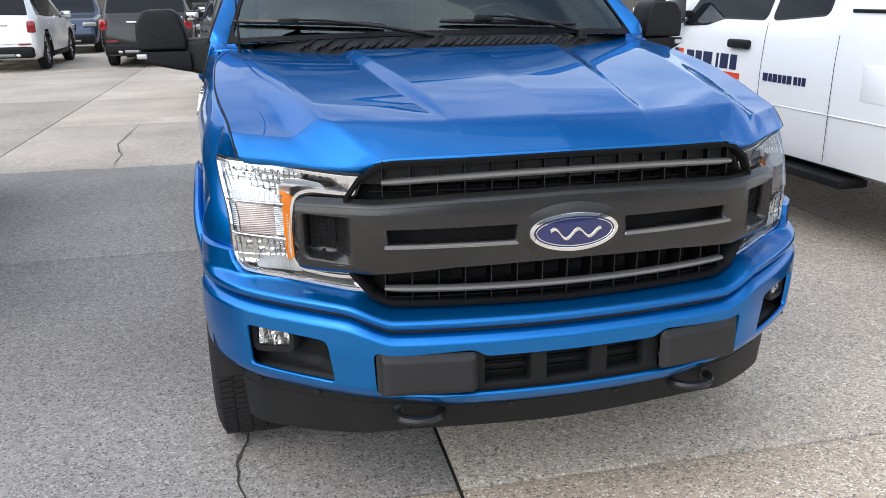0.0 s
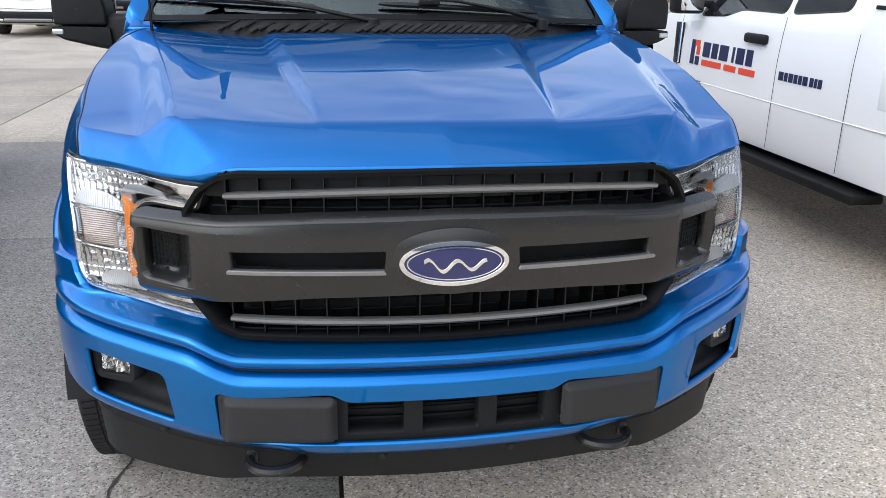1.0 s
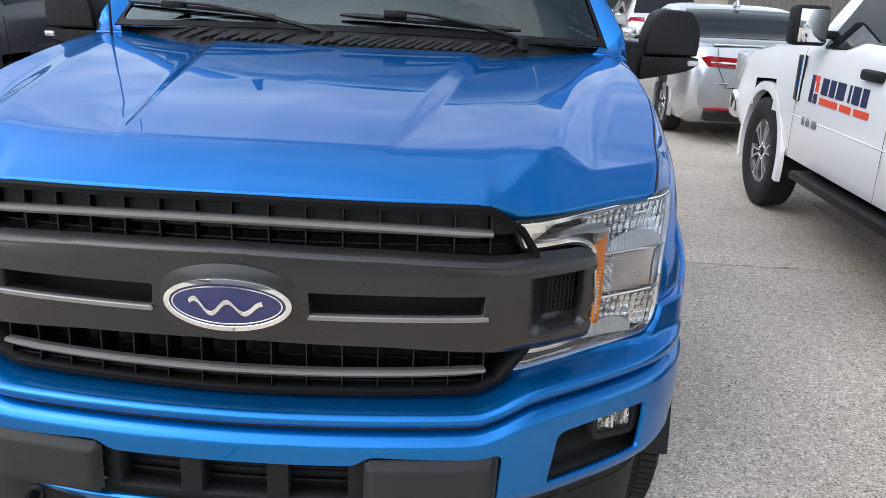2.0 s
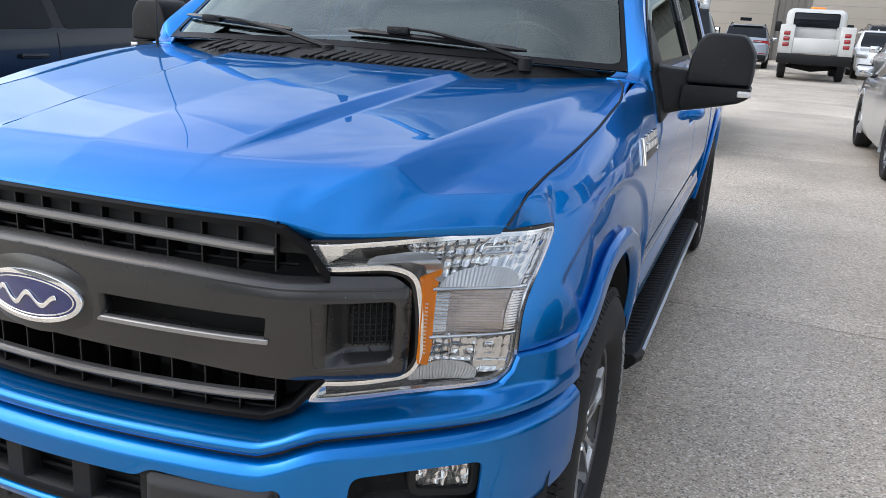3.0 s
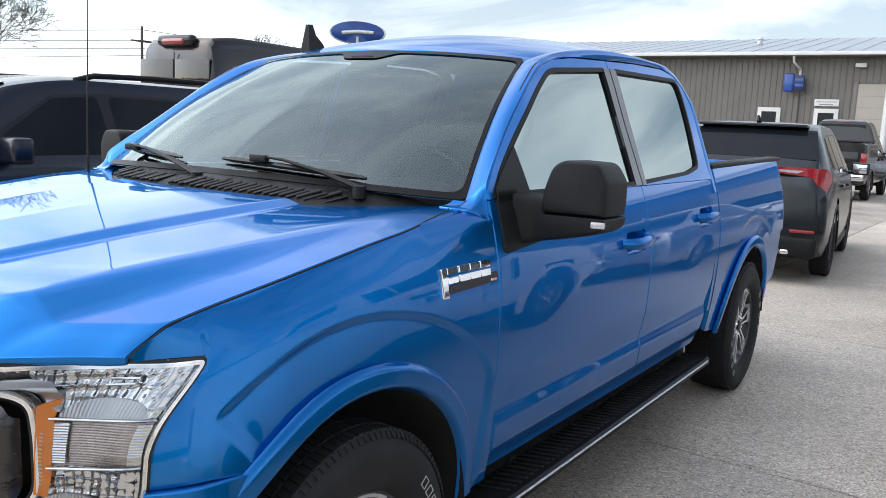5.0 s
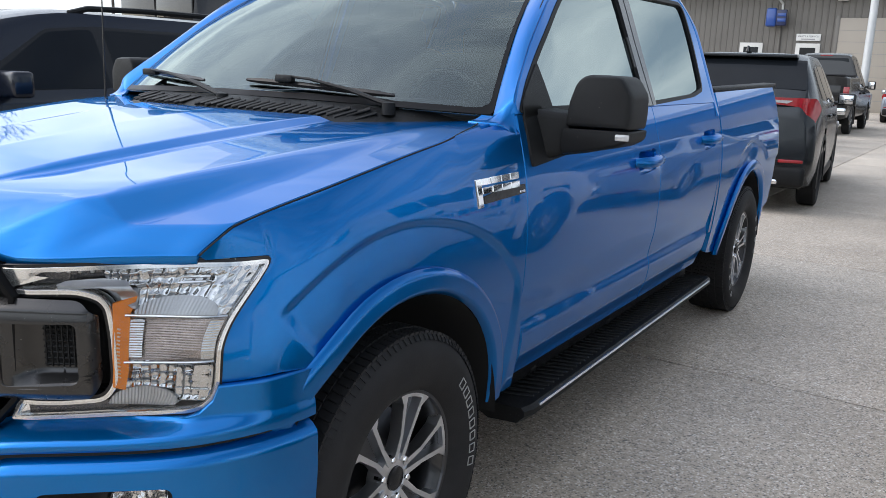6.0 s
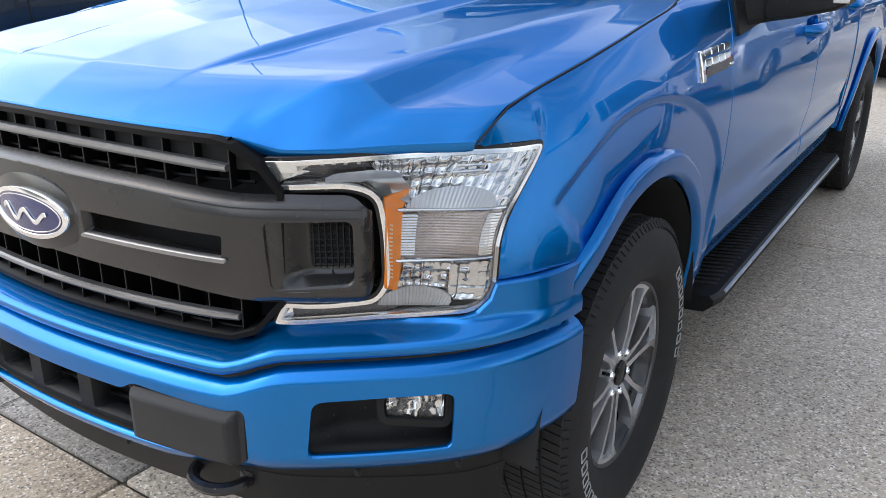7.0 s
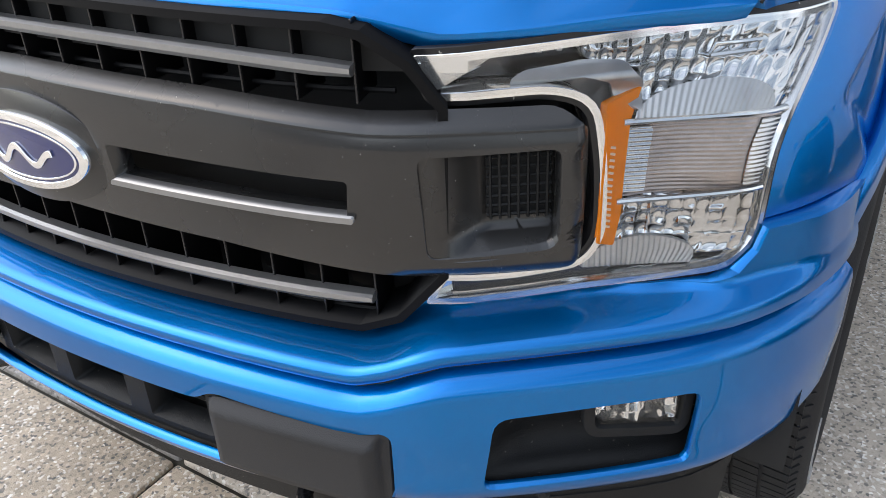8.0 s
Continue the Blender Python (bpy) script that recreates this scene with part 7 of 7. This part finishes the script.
part("bed_trim", box((wsh.upper_x(lx(1.9), 1.35) + 0.004, lx(1.70), 1.36), (0.012, 0.62, 0.02), 0.004), BLACK_PLASTIC, work)

# white service truck further down the lane
FLEET_WHITE = material("weathered_white_paint", (0.50, 0.50, 0.48), 0.4, 0, 0.3, 0.1, 2.0)
svc = empty("service_truck", "white utility truck with tool-box body and red lamps", "truck", pose(2.36, 29.6, 0, 0, 0, 180))
part("cab", box((0, -1.1, 1.62), (1.86, 1.9, 1.20), 0.22, seg=4), FLEET_WHITE, svc)
part("rear_window", box((0, -0.14, 1.86), (1.40, 0.03, 0.46), 0.05), PANE, svc)
part("hood_box", box((0, -2.6, 1.08), (1.86, 1.4, 0.62), 0.16, seg=4), FLEET_WHITE, svc)
for g in (-1, 1):
    tb = part("tool_box", box((g * 0.86, 1.05, 1.18), (0.42, 2.3, 0.98), 0.03), FLEET_WHITE, svc)
    for i in range(3):
        part("tail_lamp", box((g * 0.86, 2.21, 1.08 + i * 0.17), (0.18, 0.03, 0.12), 0.02), RED_LENS, tb)
    part("side_mirror", box((g * 1.15, -1.75, 1.62), (0.22, 0.14, 0.34), 0.04), BLACK_PLASTIC, svc)
    for y in (1.1, -2.5):
        wheel(svc, (g * 0.86, y, 0.41), 0.41, 0.25, 0.23, g, 5, False, SATIN, "", False)
part("tailgate", box((0, 2.16, 1.06), (1.30, 0.05, 0.46), 0.02), FLEET_WHITE, svc)
part("bed_inside", box((0, 1.05, 0.88), (1.30, 2.2, 0.06), 0.01), BAR, svc)
part("rear_bumper", box((0, 2.27, 0.66), (2.12, 0.22, 0.30), 0.02), BLACK_PLASTIC, svc)
part("chassis", box((0, 0.0, 0.56), (0.9, 4.6, 0.16), 0.02), VOID, svc)
part("rear_axle", tube([(-0.8, 1.1, 0.41), (0, 1.1, 0.38), (0.8, 1.1, 0.41)], [0.05, 0.14, 0.05], 10), VOID, svc)
part("beacon", box((0.0, -0.5, 2.25), (0.46, 0.14, 0.07), 0.02), AMBER, svc)

# black high-roof van behind the dark SUV
van = empty("van", "black high-roof cargo van seen from behind", "van", pose(-8.62, 10.9, 0, 0, 0, 180))
vs = Shell(5.9, 2.05, ((-2.95, 0.9), (-2.8, 1.15), (-2.1, 1.30), (-1.35, 2.30), (-0.9, 2.66), (2.2, 2.72), (2.82, 2.66), (2.93, 2.45), (2.95, 2.2)), ((-2.95, 0.86), (-2.1, 1.22), (0, 1.40), (2.95, 1.40)), 0.35, 0.10, 0.13, 0.14)
vs.body(van, BLACK_PAINT, ((-1.95, 0.37), (1.75, 0.37)), 0.43)
fit_wheels(vs, van, ((-1.95, 0.37), (1.75, 0.37)), 0.37, 0.22, BLACK_PAINT, 5)
for g in (-1, 1):
    part("rear_door_window", box((g * 0.41, 2.955, 2.06), (0.78, 0.02, 0.56), 0.008), PALE_PANE, van)
    part("tail_lamp", box((g * 0.93, 2.93, 1.15), (0.12, 0.08, 0.62), 0.02), RED_LENS, van)
    part("door_hinge", box((g * 0.97, 2.95, 1.78), (0.06, 0.05, 0.12), 0.01), BLACK_PLASTIC, van)
part("brake_lamp", box((0, 2.93, 2.60), (0.52, 0.16, 0.10), 0.045, seg=3), RED_LENS, van, "red high brake lamp")
part("lamp_cover", box((0, 2.90, 2.62), (0.82, 0.16, 0.17), 0.07, seg=3), GLOSS_BLACK, van)
part("door_split", box((0, 2.957, 1.5), (0.012, 0.01, 1.9), 0), VOID, van)
part("rear_bumper", box((0, 2.99, 0.50), (1.9, 0.16, 0.20), 0.03), BLACK_PLASTIC, van)

# ---- building, poles, distance ----
def siding(name, c):
    """Ribbed metal sheet colour with faint streaks."""
    return material(name, c, 0.45, 0.3, 0, 0.10, 0.8, 0.0, 30)


SIDING = siding("grey_ribbed_siding", (0.135, 0.125, 0.112))
FASCIA = material("white_metal_fascia", (0.66, 0.66, 0.64), 0.45)
ROOFING = material("galvalume_roof", (0.42, 0.45, 0.48), 0.35, 0.6, 0, 0.1, 0.5)
DOOR_WHITE = material("white_steel_door", (0.60, 0.59, 0.56), 0.5)
GARAGE = material("beige_overhead_door", (0.32, 0.285, 0.24), 0.5, 0, 0, 0.06, 0.6)
SIGN_BLUE = material("blue_sign_panel", (0.008, 0.055, 0.26), 0.35, 0, 0.4)
POLE_GREY = material("galvanised_pole", (0.55, 0.56, 0.56), 0.45, 0.4)
CAST = material("cast_concrete", (0.34, 0.32, 0.28), 0.9, 0, 0, 0.2, 4, 0.3, 120)
BARK = material("grey_bark", (0.12, 0.10, 0.085), 0.9, 0, 0, 0.3, 10)
WOOD_POLE = material("weathered_wood_pole", (0.11, 0.09, 0.075), 0.9, 0, 0, 0.3, 6)
FAR = material("distant_pale_wall", (0.42, 0.43, 0.44), 0.8)

BY = 45.5
shop = empty("workshop_building", "long grey ribbed metal service building with low roof", "building", pose(0, BY, 0))
X0, X1, EAVE = -34.0, 26.0, 5.85
bm = bmesh.new()
prof = []
x = X0
while x < X1:
    prof += [(x, 0.0), (x + 0.20, 0.0), (x + 0.225, -0.022), (x + 0.255, -0.022), (x + 0.28, 0.0)]
    x += 0.30
a = [bm.verts.new((px, py, 0)) for px, py in prof]
b = [bm.verts.new((px, py, EAVE)) for px, py in prof]
for i in range(len(prof) - 1):
    bm.faces.new((a[i], a[i + 1], b[i + 1], b[i]))
bmesh.ops.recalc_face_normals(bm, faces=bm.faces[:])
part("wall", bm, SIDING, shop, sharp=20)
part("wall_core", box(((X0 + X1) / 2, 6.05, EAVE / 2), (X1 - X0, 12, EAVE), 0.0), SIDING, shop)
SLOPE = Matrix.Rotation(0.16, 4, 'X')
roof = part("roof", box(((X0 + X1) / 2, 5.4, EAVE + 1.16), (X1 - X0 + 1.6, 13.4, 0.06), 0, SLOPE), ROOFING, shop)
rib = None
for i in range(61):
    xa = X0 - 0.8 + (X1 - X0 + 1.6) * i / 60
    if rib is None:
        rib = part("roof_seam", box((0, 0, 0), (0.025, 13.4, 0.02), 0, SLOPE), ROOFING, roof)
    else:
        rib = new("roof_seam", rib.data)
        rib.parent = roof
    rib.location = (xa, 5.4, EAVE + 1.21)
part("fascia", box(((X0 + X1) / 2, -1.20, EAVE + 0.06), (X1 - X0 + 1.6, 0.10, 0.17), 0.01), FASCIA, shop)
part("soffit", box(((X0 + X1) / 2, -0.58, EAVE - 0.03), (X1 - X0 + 1.6, 1.16, 0.05), 0), SIDING, shop)
for x, w in ((-1.6, 4.9), (4.9, 4.6), (10.4, 4.6)):
    g = part("overhead_door", box((x, -0.07, 2.25), (w, 0.06, 4.5), 0.01), GARAGE, shop, "beige sectional overhead door")
    for i in range(1, 8):
        part("door_joint", box((x, -0.102, i * 0.56), (w - 0.06, 0.008, 0.02), 0), BAR, g)
    for dx in (-1.2, 1.2):
        part("door_window", box((x + dx, -0.104, 1.95), (0.55, 0.012, 0.16), 0), PANE, g)
    for gg in (-1, 1):
        part("jamb", box((x + gg * (w / 2 + 0.09), -0.07, 2.3), (0.18, 0.10, 4.6), 0.01), SIDING, g)
for x in (-5.40, -8.15):
    d = part("entry_door", box((x, -0.06, 1.63), (1.15, 0.08, 3.26), 0.01), DOOR_WHITE, shop, "white half-glazed door")
    part("door_glass", box((x, -0.105, 2.55), (0.74, 0.012, 1.0), 0), PANE, d)
sg = part("wall_sign", box((-5.42, -0.08, 3.56), (1.15, 0.05, 0.34), 0.01), FASCIA, shop, "white wall sign with dark lettering")
cu = bpy.data.curves.new("sign_text", 'FONT')
cu.body, cu.size, cu.align_x, cu.align_y, cu.extrude = "PARTS & SERVICE", 0.125, 'CENTER', 'CENTER', 0.004
tx = new("sign_text", cu)
tx.data.materials.append(INK_GREY)
tx.parent = sg
tx.matrix_basis = pose(-5.42, -0.112, 3.60, 90, 0, 0)
part("sign_bar", box((-5.42, -0.108, 3.47), (0.65, 0.006, 0.04), 0), INK_GREY, sg)
bs = part("blade_sign", box((-7.20, -0.60, 4.50), (0.50, 0.30, 0.92), 0.10, seg=3), SIGN_BLUE, shop, "blue blade sign under the eave")
part("sign_panel", box((-6.72, -0.60, 4.48), (0.50, 0.16, 0.78), 0.03), INK_NAVY, bs, "dark blue side panel")
for z in (4.62, 4.36):
    part("sign_face", box((-6.70, -0.685, z), (0.40, 0.012, 0.16), 0.004), SIGN_BLUE, bs)
part("downspout", tube([(-7.0, -1.1, 5.8), (-7.0, -0.9, 5.5), (-6.8, -0.15, 5.2), (-6.8, -0.10, 4.9)], 0.06, 8), FASCIA, shop)
part("downspout", tube([(-6.8, -0.10, 4.9), (-6.8, -0.10, 0.1)], 0.06, 8), SIDING, shop)
part("flood_light", box((-4.0, -0.3, 5.4), (0.5, 0.3, 0.2), 0.04), FASCIA, shop)
part("roof_vent", lathe([(0.0, 0.55), (0.35, 0.5), (0.45, 0.3), (0.3, 0.25), (0.3, -0.2)], Matrix.Translation((-10.3, 5.5, 7.2)) @ Matrix.Scale(0.5, 4) @ Matrix.Rotation(radians(-90), 4, 'Y'), 20), POLE_GREY, shop)

lp = empty("lamp_post", "tall pale grey lamp post on a concrete base", "lamp post", pose(-1.70, 36.2, 0))
part("pole", tube([(0, 0, 0.6), (0, 0, 5), (0, 0, 11)], [0.16, 0.14, 0.10], 16), POLE_GREY, lp)
part("base", lathe([(0.0, 0.75), (0.34, 0.75), (0.36, 0.70), (0.36, 0.0)], Matrix.Rotation(radians(-90), 4, 'Y'), 24), CAST, lp)
part("lamp_head", box((0, -0.6, 11.0), (0.4, 1.2, 0.14), 0.04), POLE_GREY, lp)

ps = empty("pylon_sign", "blue oval sign with bright rim on a pole", "sign", pose(-46.9, 58.4, 0.0, 0, 0, 40))
OV = Matrix.Rotation(radians(-90), 4, 'Z')
part("sign_oval", lathe([(0.0, 0.22), (1.10, 0.22), (1.2, 0.15), (1.2, -0.15), (1.1, -0.22), (0.0, -0.22)], Matrix.Translation((0, 0, 9.35)) @ OV @ Matrix.Diagonal((1, 2.1, 0.85, 1)), 56), SIGN_BLUE, ps)
part("sign_rim", lathe([(1.13, 0.20), (1.16, 0.22), (1.20, 0.16)], Matrix.Translation((0, 0, 9.35)) @ OV @ Matrix.Diagonal((1, 2.1, 0.85, 1)), 56), FASCIA, ps)
part("sign_stroke", tube([(-1.4, -0.26, 9.25), (0, -0.26, 9.42), (1.4, -0.26, 9.38)], 0.17, 8), FASCIA, ps)
part("pole", tube([(0, 0, 0), (0, 0, 9.0)], 0.25, 12), POLE_GREY, ps)


def bare_tree(m, height, seed):
    """A leafless tree: tapering trunk, limbs and twigs, uneven."""
    rnd = random.Random(seed)
    ob = empty("tree", "bare leafless grey tree", "tree", m)
    trunk, twigs = bmesh.new(), bmesh.new()

    def grow(p, d, length, r, depth):
        n = 4
        pts = [p]
        for i in range(n):
            d = (d + Vector((rnd.gauss(0, 0.12), rnd.gauss(0, 0.12), rnd.gauss(0.03, 0.08)))).normalized()
            pts.append(pts[-1] + d * length / n)
        rs = [max(0.016, r * (1 - 0.45 * i / n)) for i in range(n + 1)]
        add = trunk if depth < 2 else twigs
        rings = []
        k = 6 if depth < 2 else 3
        for q, rr in zip(pts, rs):
            x = d.orthogonal().normalized()
            y = d.cross(x)
            rings.append([add.verts.new(q + (x * math.cos(2 * math.pi * j / k) + y * math.sin(2 * math.pi * j / k)) * rr) for j in range(k)])
        for a, b in zip(rings, rings[1:]):
            for j in range(k):
                add.faces.new((a[j], a[(j + 1) % k], b[(j + 1) % k], b[j]))
        if depth >= 7:
            return
        for i in range(3 if depth < 6 else 2):
            a = rnd.uniform(0, 2 * math.pi)
            side = d.orthogonal().normalized()
            side.rotate(Matrix.Rotation(a, 3, d))
            nd = (d + side * rnd.uniform(0.45, 0.95)).normalized()
            start = pts[-1] if i == 0 else pts[rnd.choice((2, 3, 4))]
            grow(start, nd, length * rnd.uniform(0.58, 0.8), rs[-1] * rnd.uniform(0.6, 0.8), depth + 1)

    grow(Vector((0, 0, 0)), Vector((0, 0, 1)), height * 0.30, height * 0.026, 0)
    part("trunk", trunk, BARK, ob)
    part("crown", twigs, BARK, ob)


bare_tree(pose(-49.6, 25.9, 0), 16.0, 4)
bare_tree(pose(-54.5, 27.8, 0), 13.5, 21)
bare_tree(pose(-66, 66, 0), 12.0, 9)
bare_tree(pose(-52, 96, 0), 14.0, 13)

wires = []
for x, y in ((-62.0, 47.0), (-64, 75)):
    up = empty("utility_pole", "weathered wooden utility pole with crossarm", "utility pole", pose(x, y, 0), "utility poles")
    part("pole", tube([(0, 0, 0), (0, 0, 8.9)], [0.17, 0.11], 10), WOOD_POLE, up)
    part("crossarm", box((0, 0, 7.6), (0.12, 2.2, 0.14), 0.01), WOOD_POLE, up)
for i, (z0, z1) in enumerate(((8.6, 8.0), (7.7, 7.2), (7.0, 6.5), (6.4, 4.9))):
    pts = [(-130 + 68 * t, 10 + 37 * t, z1 + (z0 - z1) * t - 3.0 * t * (1 - t)) for t in np.linspace(0, 1, 14)] + [(-62 + 20 * t, 47 + 48 * t, z0 - 2.5 * t * (1 - t)) for t in np.linspace(0.1, 1, 10)]
    tagged(part("overhead_cable", tube(pts, 0.022, 5), VOID), "thin black overhead cable between poles", "cable", "overhead cables")
for x, y, w, h, d in ((-95, 62, 26, 3.2, 8), (-60, 62, 5, 5.4, 4), (-72, 60, 3, 4.6, 3), (-120, 40, 40, 3.5, 10), (-44, 84, 22, 3.8, 8)):
    hs = empty("far_building", "low pale flat-roofed building in the distance", "building", pose(x, y, 0, 0, 0, 38))
    part("wall", box((0, 0, h / 2), (w, d, h), 0.05), FAR, hs)
    part("roof", box((0, 0, h + 0.08), (w + 0.4, d + 0.4, 0.16), 0.02), ROOFING, hs)
    for i in range(int(w / 3)):
        part("window", box((-w / 2 + 1.5 + i * 3, -d / 2 - 0.02, h * 0.5), (1.4, 0.06, 1.1), 0.01), PANE, hs)
bm = bmesh.new()
rnd = random.Random(2)
for i in range(1400):
    a = rnd.uniform(0, 2 * math.pi)
    d = rnd.uniform(150, 260)
    h = rnd.uniform(3.0, 8.5)
    bmesh.ops.create_icosphere(bm, subdivisions=1, radius=1.0, matrix=Matrix.Translation((d * math.sin(a), d * math.cos(a), h * 0.4)) @ Matrix.Diagonal((rnd.uniform(2, 6), rnd.uniform(2, 6), h * 0.6, 1)))
for v in bm.verts:
    v.co += Vector((rnd.uniform(-0.8, 0.8), rnd.uniform(-0.8, 0.8), rnd.uniform(-0.8, 0.8)))
tagged(part("treeline", bm, material("winter_woods", (0.11, 0.10, 0.09), 0.95, 0, 0, 0.3, 0.3)), "grey-brown winter treeline on the horizon", "treeline", kind="stuff")
# plain unseen building, added behind the camera
back_b = empty("far_building", "plain pale building added out of view behind the camera", "building", pose(6, -42, 0))
part("wall", box((0, 0, 2.6), (46, 10, 5.2), 0.05), FAR, back_b)
part("roof", box((0, 0, 5.3), (46.6, 10.6, 0.2), 0.02), ROOFING, back_b)
